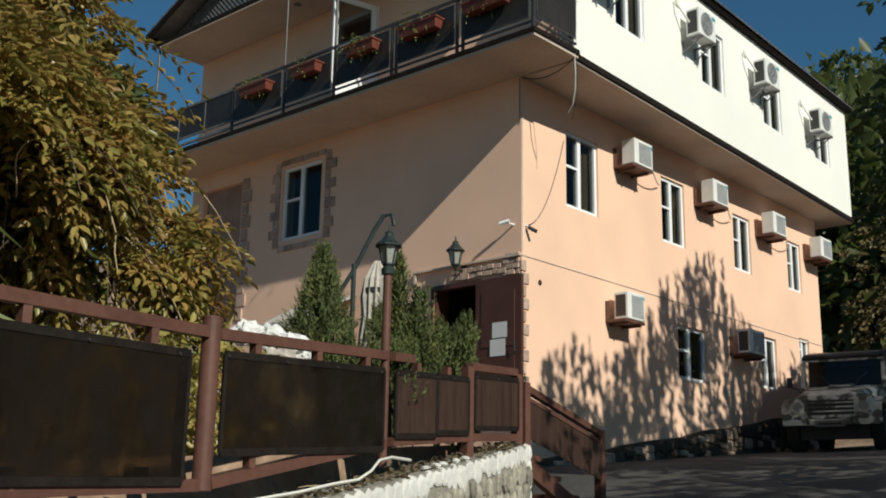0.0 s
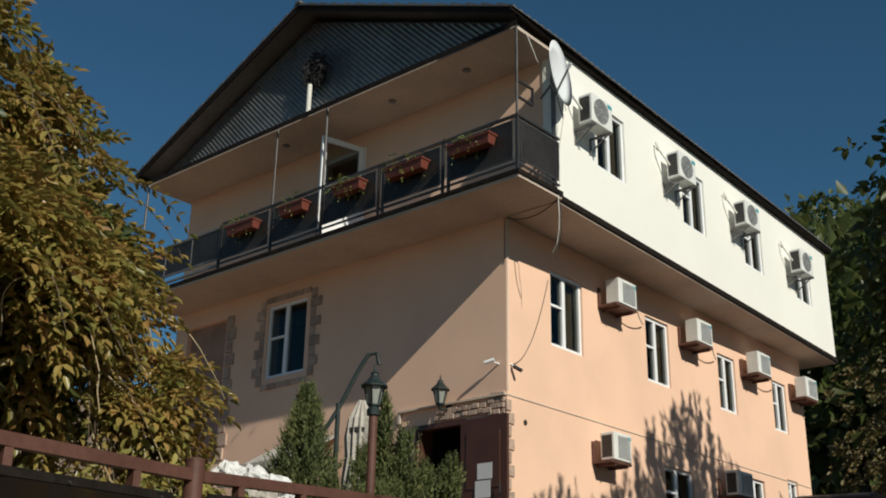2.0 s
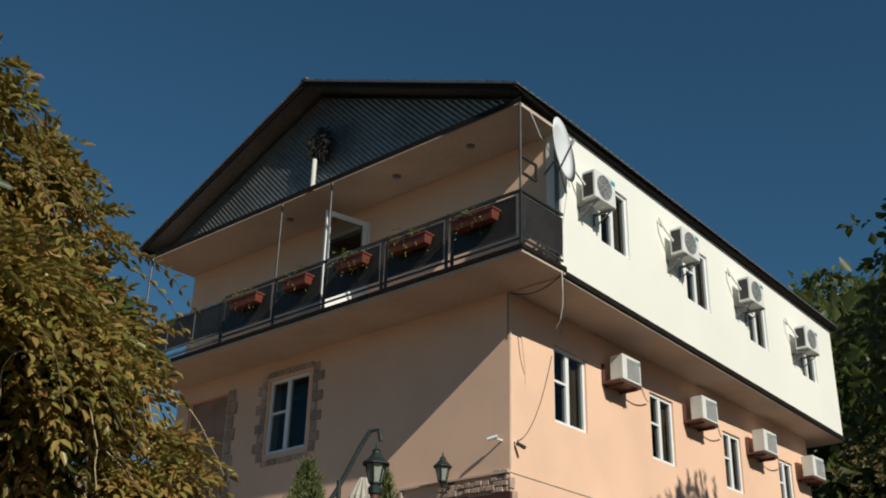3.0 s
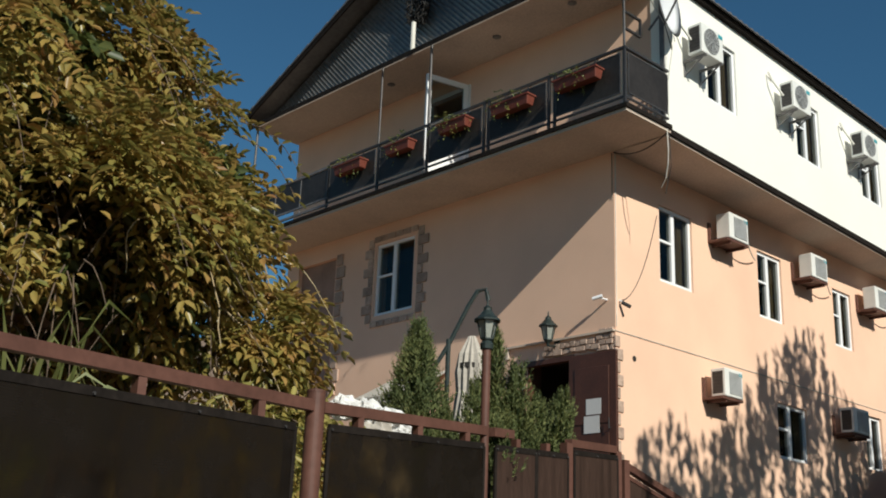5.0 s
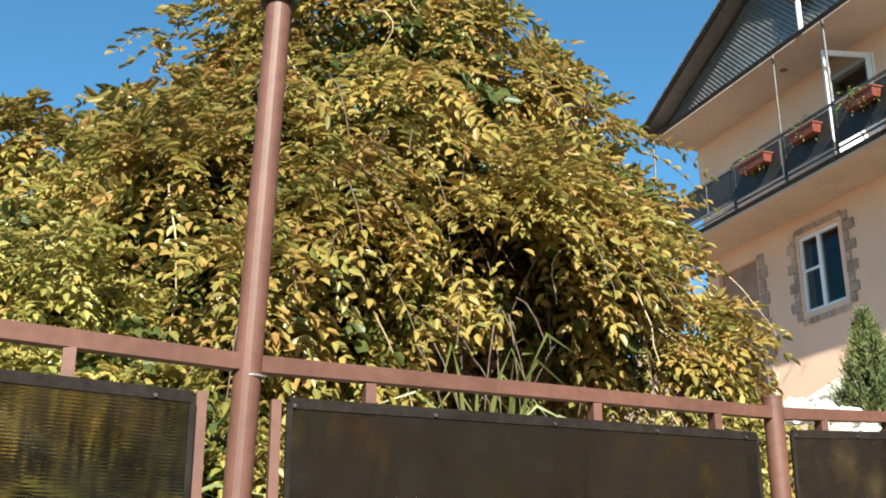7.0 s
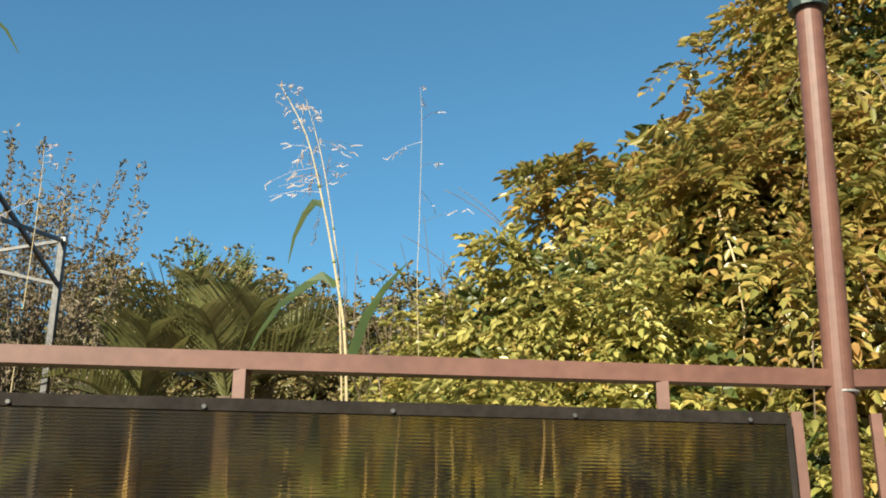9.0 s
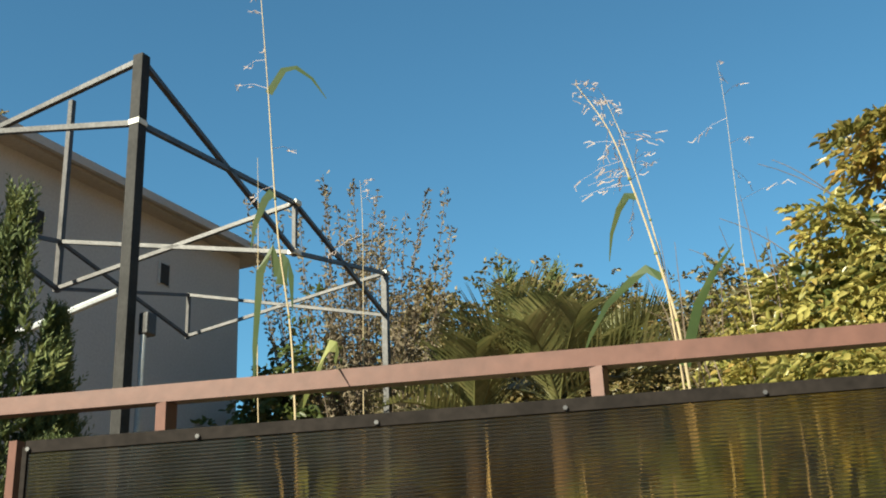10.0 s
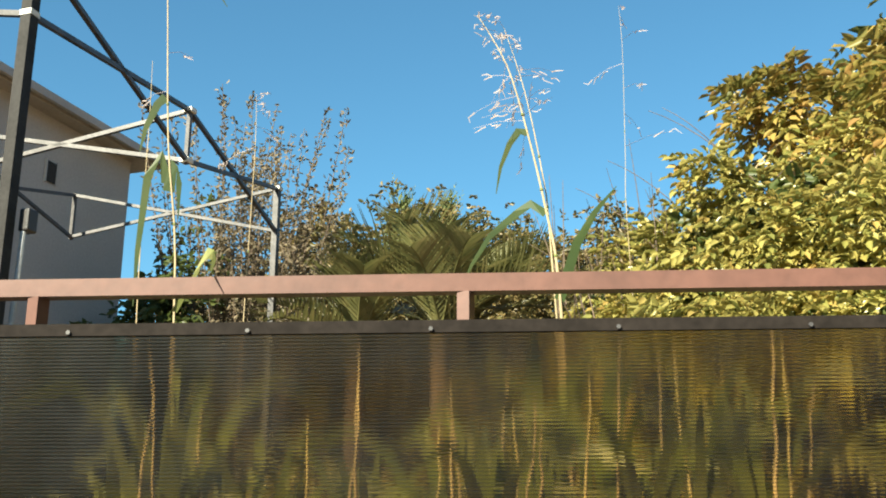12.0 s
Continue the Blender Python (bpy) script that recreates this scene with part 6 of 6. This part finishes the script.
def upright_tree(label, x, y, z0, lumps, reach, shoots, seed, count):
    """A pollarded tree: a rounded lower crown and many upright leafy shoots; reach gives the stretch of wall they shade."""
    rg = np.random.default_rng(seed)
    o = thing("tree", label, "tree")
    part("trunk", stems((x, y, z0), [Vector(l[0]) for l in lumps], 0.2, seed), M_BARK, o)
    C, W, S = sprays(lumps, count, 0.3, 0.14, seed, 0.5, 3, 0.4, 1.2, -0.15)
    leaf_object("crown", C, W, S, M_DARKLEAF, o, ratio=0.55, seed=seed)
    C, W, S, wood = [], [], [], Mesh()
    for k in range(shoots):
        a = reach[0] + (reach[1] - reach[0]) * (k + rg.random()) / shoots
        top = np.interp(a, [c[0] for c in CREST], [c[1] for c in CREST])
        top -= (0.0 if k % 5 == 0 else rg.random() ** 1.3 * (0.9 + 0.35 * top))
        run = 8.3 + rg.uniform(-0.5, 0.7)
        tip = np.array((0, a, top)) + run * np.array((1.0, -0.28, 0.653))
        length = rg.uniform(1.3, 2.4)
        lean = np.array((rg.normal() * 0.10, rg.normal() * 0.10, -1.0)) * length
        wood.line([tuple(tip + lean), tuple(tip + lean * 0.5 + rg.normal(size=3) * 0.03), tuple(tip)], 0.022, 4, 0.006)
        t = 0.0
        while t < 1.0:
            t += rg.uniform(0.016, 0.040) * (1.0 + 1.6 * (math.sin(t * 11 + k) > 0.1))
            for sg in range(2):
                d = rg.normal(size=3) * (1, 1, 0.3)
                C.append(tip + lean * t)
                W.append(d * 0.55 + (0, 0, 0.9 - 0.5 * t))
                S.append(rg.uniform(0.13, 0.23) * (0.55 + 0.6 * min(1.0, t * 4)))
    part("shoot_wood", wood, M_BARK, o)["kind"] = "stuff"
    leaf_object("shoot_foliage", C, W, S, M_DARKLEAF, o, ratio=0.42, seed=seed + 5)
    return o


upright_tree("dark-leaved roadside tree reaching over the lane", 8.9, -0.6, road_z(-0.6), [((7.0, -1.1, 3.2), (1.05, 1.0, 1.3)), ((6.5, -0.9, 2.0), (0.6, 0.7, 0.9)), ((8.7, -1.0, 4.7), (1.3, 1.2, 0.9)), ((9.0, 0.6, 3.8), (1.6, 1.6, 1.4))], (-0.4, 3.0), 40, 71, 1700)
upright_tree("dark-leaved roadside tree across from the house", 9.2, 3.2, road_z(3.2), [((8.9, 2.0, 4.4), (1.5, 1.5, 1.4)), ((8.6, 3.4, 3.4), (1.5, 1.6, 1.5)), ((9.0, 3.8, 5.4), (1.2, 1.3, 1.0))], (2.9, 7.2), 62, 72, 2800)
upright_tree("dark-leaved roadside tree up the lane", 9.3, 7.0, road_z(7.0), [((9.0, 5.8, 5.2), (1.6, 1.6, 1.4)), ((9.0, 7.8, 5.8), (1.8, 1.8, 1.6)), ((8.6, 6.6, 3.8), (1.5, 1.7, 1.5))], (6.9, 10.4), 40, 73, 3400)
# out-of-view tree, added to shade the stair and lower lane
broad_tree("unseen tree added on the lane's outer side for shade", 11.6, -6.2, road_z(-6.2), [((11.0, -6.0, 2.6), (1.5, 1.6, 1.5)), ((11.2, -4.2, 2.4), (1.4, 1.5, 1.6)), ((11.4, -2.4, 2.8), (1.4, 1.5, 1.7))], M_DARKLEAF, 2300, 0.3, 0.14, 76)
# trees behind the house end
broad_tree("green tree behind the far end of the house", 2.5, 15.5, road_z(15), [((1.2, 15, 4.2), (2.2, 2.2, 2.4)), ((3.8, 15.5, 5.0), (2.2, 2.2, 2.6)), ((2.4, 14.5, 3.0), (2.0, 1.6, 1.6))], M_HEDGE, 2000, 0.35, 0.16, 74)
broad_tree("green tree behind the far end of the house", 6.0, 19, road_z(19), [((4.6, 18.5, 5.5), (2.2, 2.2, 2.8)), ((7.0, 19, 6.5), (2.4, 2.4, 2.8))], M_DARKLEAF, 1600, 0.35, 0.18, 75)


def woods():
    """Far wooded slope: many leaf clumps in crowns standing on the hill."""
    r = np.random.default_rng(91)
    C, W, S = [], [], []
    for k in range(330):
        y = r.uniform(26, 75)
        x = r.uniform(-34, 12)
        h = r.uniform(4, 8) * (1.45 if x > -8 else 1.0)
        base = road_z(y) + 0.54 * (y - 22) * (0.6 + 0.4 * math.exp(-((x + 14) / 40) ** 2)) - 1
        m = 150
        d = r.normal(size=(m, 3))
        d /= np.linalg.norm(d, axis=1, keepdims=True)
        C.append(np.array([x, y, base + h * 0.55]) + d * np.array([h * 0.38, h * 0.38, h * 0.55]) * r.uniform(0.6, 1.1, size=(m, 1)))
        W.append(d + r.normal(size=(m, 3)) * 0.6)
        S.append(r.uniform(0.5, 1.1, size=m))
    return tagged(leaf_object("far_woods", np.concatenate(C), np.concatenate(W), np.concatenate(S), M_DARKLEAF, None, ratio=0.7, seed=9, simple=True), "dark green wooded hillside far behind the house", "woods", kind="stuff")


woods()

# hedge and shrubs at the bottom of the garden
HB = [(96, 17, 3.4), (98.5, 19, 4.6), (101, 22, 5.7), (103, 20, 4.6), (105.5, 22, 5.4), (107.5, 20, 5.0), (110, 22, 5.9), (112.5, 20, 5.2), (115, 22, 5.6), (116.5, 20, 5.0), (118, 21, 4.9), (120, 23, 4.6), (123, 22, 4.0), (92, 18, 3.0)]
for i, (b, d, top) in enumerate(HB):
    p = polar(b, d)
    g0 = garden_z(p[1]) - 0.5
    h = top - g0
    broad_tree("tall shrub with dull green and brown leaves", p[0], p[1], g0, [((p[0], p[1], g0 + h * 0.62), (1.0, 1.0, h * 0.38)), ((p[0] + 0.5, p[1] + 0.4, g0 + h * 0.40), (1.15, 1.15, h * 0.36))], M_HEDGE, 2900, 0.28, 0.12, 100 + i, 0.12, "shrub", -0.4, name="shrub")
for i, (b, d, top) in enumerate(((109.5, 23, 6.6), (112, 22, 6.3), (106.5, 24, 6.2))):
    p = polar(b, d)
    conifer("slim conifer tip rising over the hedge", p[0], p[1], garden_z(p[1]), top - garden_z(p[1]), 0.7, 130 + i, leaf=0.22, n=260, name="conifer")


def bare_tree(label, x, y, z0, h, seed):
    """A thin tree with upright branches and few small leaves."""
    r = random.Random(seed)
    o = thing("bare_tree", label, "tree")
    m = Mesh()
    C, W = [], []
    for k in range(44):
        a, s = r.uniform(0, 6.283), r.uniform(0.04, 0.26)
        hh = h * r.uniform(0.6, 1.0)
        st = h * r.uniform(0.05, 0.3)
        pts = [Vector((x, y, z0 + st)) + Vector((math.cos(a) * s * hh * t ** 0.8, math.sin(a) * s * hh * t ** 0.8, (hh - st) * t)) + Vector((r.uniform(-.04, .04), r.uniform(-.04, .04), 0)) for t in (0, .2, .4, .6, .8, 1.0)]
        m.line(pts, 0.026, 5, 0.007)
        for j in range(120):
            t = r.uniform(0.35, 1.0) * 5
            i = min(4, int(t))
            C.append(pts[i].lerp(pts[i + 1], t - i) + Vector((r.uniform(-.06, .06), r.uniform(-.06, .06), 0)))
            W.append((r.uniform(-1, 1), r.uniform(-1, 1), r.uniform(-0.3, 1)))
    m.bar((x, y, z0 - 0.1), (x, y, z0 + h * 0.3), 0.09, None, 8, 0.05)
    part("trunk", m, M_BARK, o)
    leaf_object("leaves", C, W, np.full(len(C), 0.075), M_TWIGLEAF, o, seed=seed)


for b, d, top, seed in ((119.4, 14, 4.6, 141), (121.4, 14.3, 4.9, 142)):
    p = polar(b, d)
    bare_tree("half-bare slender tree with small brown leaves", p[0], p[1], garden_z(p[1]), top - garden_z(p[1]), seed)
p = polar(123.4, 14)
broad_tree("dark evergreen shrub beside the grey wall", p[0], p[1], garden_z(p[1]), [((p[0], p[1], 0.7), (0.55, 0.55, 1.9)), ((p[0] + 0.15, p[1] - 0.3, 0.5), (0.5, 0.5, 1.8)), ((p[0] - 0.4, p[1] + 0.3, 0.2), (0.6, 0.6, 1.5))], M_DARKLEAF, 1600, 0.25, 0.12, 150, 0.08, "shrub", name="shrub")


def strip(m, pts, w, droop_axis=None):
    """A leaf blade along pts, tapering to its tip."""
    k0 = len(m.v)
    n = len(pts)
    for i, q in enumerate(pts):
        q = Vector(q)
        d = (Vector(pts[min(i + 1, n - 1)]) - Vector(pts[max(i - 1, 0)])).normalized()
        s = d.cross(droop_axis or Vector((0.75, 0.6, 0.1))).normalized()
        ww = w * (1 - (i / (n - 1)) ** 1.6) * 0.5 + 0.002
        m.v += [tuple(q - s * ww), tuple(q + s * ww)]
    m.f += [(k0 + 2 * i, k0 + 2 * i + 1, k0 + 2 * i + 3, k0 + 2 * i + 2) for i in range(n - 1)]


def palm(label, bear, dist, z, seed, size=1.5):
    r = random.Random(seed)
    x, y, _ = polar(bear, dist)
    o = thing("palm", label, "palm", at=(x, y, 0))
    g0 = garden_z(y)
    part("trunk", Mesh().bar((0, 0, g0 - 0.1), (0, 0, z), 0.2, None, 10), M_BARK, o)
    for k in range(15):
        a, el = 2 * math.pi * k / 15 + r.uniform(-.25, .25), r.uniform(0.5, 1.35)
        L = size * r.uniform(0.85, 1.2)
        d = Vector((math.cos(a) * math.cos(el), math.sin(a) * math.cos(el), math.sin(el)))
        pts = [Vector((0, 0, z)) + d * L * t + Vector((0, 0, -0.42 * L * t * t)) for t in [i / 14 for i in range(15)]]
        m = Mesh().line(pts, 0.026, 5, 0.008)
        side = d.cross(Vector((0, 0, 1))).normalized()
        for i in range(2, 15):
            ahead = (pts[i] - pts[i - 1]).normalized()
            over = side.cross(ahead).normalized()
            for j in (0, 0.5):
                q = pts[i - 1].lerp(pts[i], j)
                ll = L * 0.34 * math.sin(math.pi * (i + j + 1) / 16.5) + 0.05
                for sg in (-1, 1):
                    tip = q + (side * sg * 0.8 + ahead * 0.75 + over * 0.28 + Vector((r.uniform(-.05, .05), r.uniform(-.05, .05), r.uniform(-.06, .02)))).normalized() * ll
                    strip(m, [q, q.lerp(tip, 0.5) + over * 0.012, tip], 0.024, over)
        part("frond", m, M_PALM, o)


palm("young feather palm with arching dusty green fronds", 110.2, 11.0, 0.75, 161, 1.75)
palm("young feather palm with arching dusty green fronds", 114.6, 11.4, 0.55, 162, 1.7)
palm("young feather palm with arching dusty green fronds", 108.3, 11.8, 1.05, 163, 1.5)


def reed(label, dist, course, seed, plume=0, thick=0.016, leaves=(), along=0.62):
    """A tall cane grass: a curved stalk through (bearing, height) marks, drooping blades and a feathery plume."""
    r = random.Random(seed)
    marks = [Vector(polar(b, dist, z)) for b, z in course]
    pts = []
    for i in range(len(marks) - 1):
        p0, p1, p2, p3 = marks[max(i - 1, 0)], marks[i], marks[i + 1], marks[min(i + 2, len(marks) - 1)]
        for t in (0, 0.25, 0.5, 0.75):
            pts.append(0.5 * (2 * p1 + (p2 - p0) * t + (2 * p0 - 5 * p1 + 4 * p2 - p3) * t * t + (3 * p1 - p0 - 3 * p2 + p3) * t ** 3))
    pts.append(marks[-1])
    o = thing("reed", label, "reed")
    part("stalk", Mesh().line(pts, thick, 6, thick * 0.3), M_CANE, o)
    for k in range(1, len(pts) - 6, 4):
        part("node", Mesh().bar(pts[k] - Vector((0, 0, 0.006)), pts[k] + Vector((0, 0, 0.006)), thick * 1.25, None, 8), M_REED, o)
    if plume:
        m = Mesh()
        first = int(along * (len(pts) - 1))
        for k in range(plume):
            i = first + (len(pts) - 1 - first) * (k + r.random()) / plume
            j = min(len(pts) - 2, int(i))
            q = pts[j].lerp(pts[j + 1], i - j)
            left = 1 - (i - first) / (len(pts) - 1 - first)
            a = r.uniform(0, 6.283)
            reach = (0.07 + 0.26 * left) * r.uniform(0.5, 1.15)
            out = Vector((math.cos(a), math.sin(a), r.uniform(-0.55, 0.35))) * reach
            end = q + out
            m.line([q, q.lerp(end, 0.5) + Vector((0, 0, 0.02)), end], 0.0035, 3, 0.0015)
            for h in range(3):
                t = r.uniform(0.3, 1.0)
                c = q.lerp(end, t)
                strip(m, [c, c + out * 0.10 + Vector((r.uniform(-.015, .015), r.uniform(-.015, .015), r.uniform(-.02, .015))), c + out * 0.2 + Vector((r.uniform(-.03, .03), r.uniform(-.03, .03), r.uniform(-.04, .02)))], 0.004)
        part("plume", m, M_PLUME, o, "pale feathery seed plume")["kind"] = "stuff"
    for course in leaves:
        m = Mesh()
        strip(m, [Vector(polar(b, dist, z)) for b, z in course[1:]], course[0])
        part("blade", m, M_BLADE, o)
    return o


DRAPE = ((-2.56, -0.80, -0.10), (-2.50, -0.69, -0.09), (-2.46, -0.64, -0.05), (-2.42, -0.66, 0.0), (-2.42, -0.715, 0.035), (-2.38, -0.79, 0.05))
dl = Mesh()
strip(dl, [fence_at(u, z) + ROADWARD * w for u, z, w in DRAPE], 0.05, FENCE_D)
dry = thing("dry_leaf", "long half-dry strap leaf draped over the fence rail", "leaf")
part("blade", dl, M_REED, dry)
reed("tall cane reed with a pale feathery plume bent by the wind", 6.0, ((104.2, -1.1), (104.6, 0.0), (105.2, 0.43), (106.1, 0.89), (107.2, 1.32), (108.8, 1.64)), 171, 22, 0.018,
     ((0.045, (106.1, 0.89), (106.6, 0.90), (107.1, 0.82), (107.6, 0.68), (107.85, 0.52)), (0.05, (105.2, 0.40), (106.0, 0.46), (106.8, 0.40), (108.2, 0.27), (109.2, 0.10), (109.6, 0.0)), (0.06, (104.6, -0.1), (103.6, 0.22), (102.6, 0.40), (101.4, 0.55))))
reed("slim second reed stalk beside the plumed one", 6.05, ((104.3, -1.1), (105.0, 0.3), (105.3, 0.64), (106.2, 1.17), (107.3, 1.58)), 175, 16, 0.012, (), 0.7)
reed("thin dry reed with a wispy plume", 7.0, ((100.2, -1.1), (100.7, 0.6), (100.65, 1.1), (100.55, 1.85), (100.65, 2.2)), 172, 7, 0.0055, (), 0.55)
reed("thin cane reed with a few long blades", 6.0, ((124.2, -1.1), (124.6, 0.07), (125.4, 0.74), (126.05, 1.66), (126.55, 2.30)), 173, 7, 0.014,
     ((0.04, (126.0, 1.62), (125.2, 1.78), (124.5, 1.80), (123.6, 1.73), (122.8, 1.60)), (0.05, (125.7, 1.0), (126.1, 0.95), (126.6, 0.80), (126.8, 0.66)), (0.06, (125.3, 0.50), (125.7, 0.66), (126.3, 0.52), (126.5, 0.1), (126.5, -0.2)), (0.06, (125.2, 0.45), (125.0, 0.62), (124.7, 0.5), (124.6, 0.3))))
reed("thin pale cane stalk behind the fence", 6.2, ((125.9, -1.1), (126.3, 0.0), (126.4, 0.9), (126.5, 1.3)), 174, 0, 0.008)
reed("thin dry stalk behind the fence", 6.4, ((121.0, -1.1), (120.9, 0.0), (120.8, 0.9), (120.9, 1.25)), 176, 5, 0.007, (), 0.7)


def clump(label, bear, dist, h, seed, n=12, w=0.06, spread=0.5):
    r = random.Random(seed)
    x, y, _ = polar(bear, dist)
    o = thing("grass_clump", label, "grass", at=(x, y, garden_z(y)))
    for k in range(n):
        a, s, hh = r.uniform(0, 6.283), r.uniform(0.1, spread), h * r.uniform(0.6, 1.1)
        d = Vector((math.cos(a) * s, math.sin(a) * s, 0))
        m = Mesh()
        strip(m, [d * 0.1, d * 0.35 + Vector((0, 0, hh * 0.5)), d * 0.7 + Vector((0, 0, hh * 0.85)), d * 1.1 + Vector((0, 0, hh)), d * 1.7 + Vector((0, 0, hh * r.uniform(0.75, 0.98)))], w * r.uniform(0.6, 1.2))
        part("blade", m, M_REED, o)


CL = "clump of pale green strap leaves behind the fence"
for i, (b, d, h, w) in enumerate(((106.0, 5.0, 1.0, 0.085), (103.5, 4.8, 0.85, 0.06), (124.5, 4.8, 0.92, 0.07), (126.5, 4.9, 0.65, 0.06), (122, 5.2, 0.6, 0.06), (68, 6.3, 1.15, 0.06), (66.5, 6.8, 1.2, 0.05), (60, 6.6, 0.75, 0.04), (86, 5.4, 0.5, 0.04), (112, 5.4, 0.5, 0.05), (118, 5.0, 0.5, 0.05),
                                  (101, 4.6, 0.62, 0.06), (98.5, 4.5, 0.7, 0.06), (108.5, 4.6, 0.7, 0.07), (110.5, 4.8, 0.6, 0.06), (95.5, 4.4, 0.62, 0.05), (114.5, 4.9, 0.62, 0.05), (120, 5.0, 0.7, 0.05))):
    clump(CL, b, d, h, 180 + i, 12, w)
def stalks(bear, dist, h, seed, n=6):
    r = random.Random(seed)
    x, y, _ = polar(bear, dist)
    o = thing("dry_stalks", "few thin dry yellow stalks standing behind the fence", "grass", "dry stalks behind the fence", at=(x, y, garden_z(y)))
    for k in range(n):
        a = Vector((r.uniform(-0.25, 0.25), r.uniform(-0.25, 0.25), -0.02))
        b = Vector((a.x + r.uniform(-0.10, 0.10), a.y + r.uniform(-0.10, 0.10), h * r.uniform(0.6, 1.1)))
        part("stalk", Mesh().line([a.lerp(b, t / 6) + Vector((r.uniform(-0.012, 0.012), r.uniform(-0.012, 0.012), 0)) for t in range(7)], r.uniform(0.012, 0.024), 5, 0.006), M_CANE if k % 3 else M_STRAW, o)


for i, b in enumerate((97, 101.5, 104.0, 106.2, 108.2, 110.6, 116.5, 123.2)):
    stalks(b, 4.4 + 0.25 * (i % 3), 0.90, 260 + i, 3)
# low greenery along the garden side of the fence
C, W, S = sprays([(polar(b, 6.2, garden_z(polar(b, 6.2)[1]) + 0.25), (0.7, 0.7, 0.42)) for b in range(104, 134, 5)] + [(polar(b, 7.0, garden_z(polar(b, 7)[1]) + 0.35), (0.6, 0.6, 0.5)) for b in (54, 57, 75, 81, 86)], 1900, 0.2, 0.085, 201, 0.5, 3, 0.3)
tagged(leaf_object("undergrowth", C, W, S, M_BUSH, None, seed=12), "low yellow-green undergrowth behind the fence", "undergrowth", kind="stuff")
for i, (b, d, top) in enumerate(((104, 12.5, 0.6), (108, 14, 0.3), (115, 14, 0.3), (118.5, 12.5, 0.7), (121, 15, 2.2), (123.5, 15.5, 2.4), (125.6, 14.2, 1.9), (129, 15.5, 0.6), (98, 13, 1.4), (66, 12.5, 1.6), (70, 12.8, 1.7))):
    p = polar(b, d)
    g0 = garden_z(p[1])
    broad_tree("low dense shrub at the bottom of the garden", p[0], p[1], g0, [((p[0], p[1], g0 + (top - g0) * 0.5), (1.0, 1.0, (top - g0) * 0.5))], M_DARKLEAF if 4 <= i < 7 else M_HEDGE, 520, 0.25, 0.11, 230 + i, 0.06, "shrub", name="shrub")
# treetops over the neighbour's roof
for i, (b, d, z, r0) in enumerate(((146.4, 34, 17.3, 0.9), (142.6, 34, 16.6, 0.7), (141.4, 34, 16.0, 0.7), (139.6, 34, 15.0, 0.6))):
    p = polar(b, d)
    broad_tree("distant tree showing over the neighbour's roof", p[0], p[1], garden_z(-30), [((p[0], p[1], z - 1.2), (r0, r0, 1.5)), ((p[0] + 0.8, p[1] - 0.6, z - 2.2), (r0, r0, 1.5))], M_HEDGE, 700, 0.35, 0.16, 210 + i)

# white hose lying along the foot of the fence
hp = [fence_at(u, z) + ROADWARD * o for u, z, o in ((2.3, -1.44, 0.06), (2.7, -1.38, 0.07), (3.1, -1.33, 0.07), (3.4, -1.28, 0.08), (3.62, -1.25, 0.09), (3.75, -1.20, 0.09), (3.85, -1.14, 0.08), (4.0, -1.115, 0.07), (4.2, -1.12, 0.08))]
cable("white garden hose lying along the wall top", hp, 0.016, M_WIREW)
# dry leaves and twigs caught along the wall top
rl = np.random.default_rng(301)
C, W, S = [], [], []
for k in range(420):
    u, off = rl.uniform(2.1, 5.85), rl.uniform(-0.11, 0.11)
    C.append(fence_at(u, wall_top(u) + rl.uniform(0.004, 0.03)) + ROADWARD * off)
    W.append((rl.normal(), rl.normal(), rl.normal() * 0.25))
    S.append(rl.uniform(0.03, 0.075))
tagged(leaf_object("leaf_litter", C, W, S, M_TWIGLEAF, None, seed=302), "dry brown leaves lying along the wall top", "leaves", kind="stuff")
for k in range(14):
    u = rl.uniform(2.3, 5.7)
    p = fence_at(u, wall_top(u) + 0.012) + ROADWARD * rl.uniform(-0.08, 0.10)
    q = fence_at(u + rl.uniform(-0.25, 0.25), wall_top(u) + rl.uniform(0.01, 0.09)) + ROADWARD * rl.uniform(-0.05, 0.12)
    tagged(part("twig", Mesh().line(sag(p, q, -0.015, 5), 0.010, 5, 0.004), M_BARK if k % 3 else M_CANE), "dry broken twig lying on the wall top", "twig", "twigs on the wall top")
for k in range(5):
    u = 4.35 + 0.13 * k + rl.uniform(-0.03, 0.03)
    m = Mesh()
    for ring, (rr, z) in enumerate(((0.6, -0.2), (1.0, 0.15), (0.9, 0.5), (0.4, 0.75))):
        for i in range(7):
            a = 6.2832 * i / 7 + ring * 0.3
            m.v.append((0.035 * rr * math.cos(a) * rl.uniform(0.8, 1.2), 0.028 * rr * math.sin(a) * rl.uniform(0.8, 1.2), 0.03 * z))
    m.f = [(j * 7 + i, j * 7 + (i + 1) % 7, (j + 1) * 7 + (i + 1) % 7, (j + 1) * 7 + i) for j in range(3) for i in range(7)] + [tuple(range(21, 28))]
    st = part("loose_stone", m, M_WHITEWASH)
    p = fence_at(u, wall_top(u) + 0.008) + ROADWARD * 0.09
    st.location = p
    tagged(st, "small white loose stone on the wall top", "stone", "loose stones on the wall top")
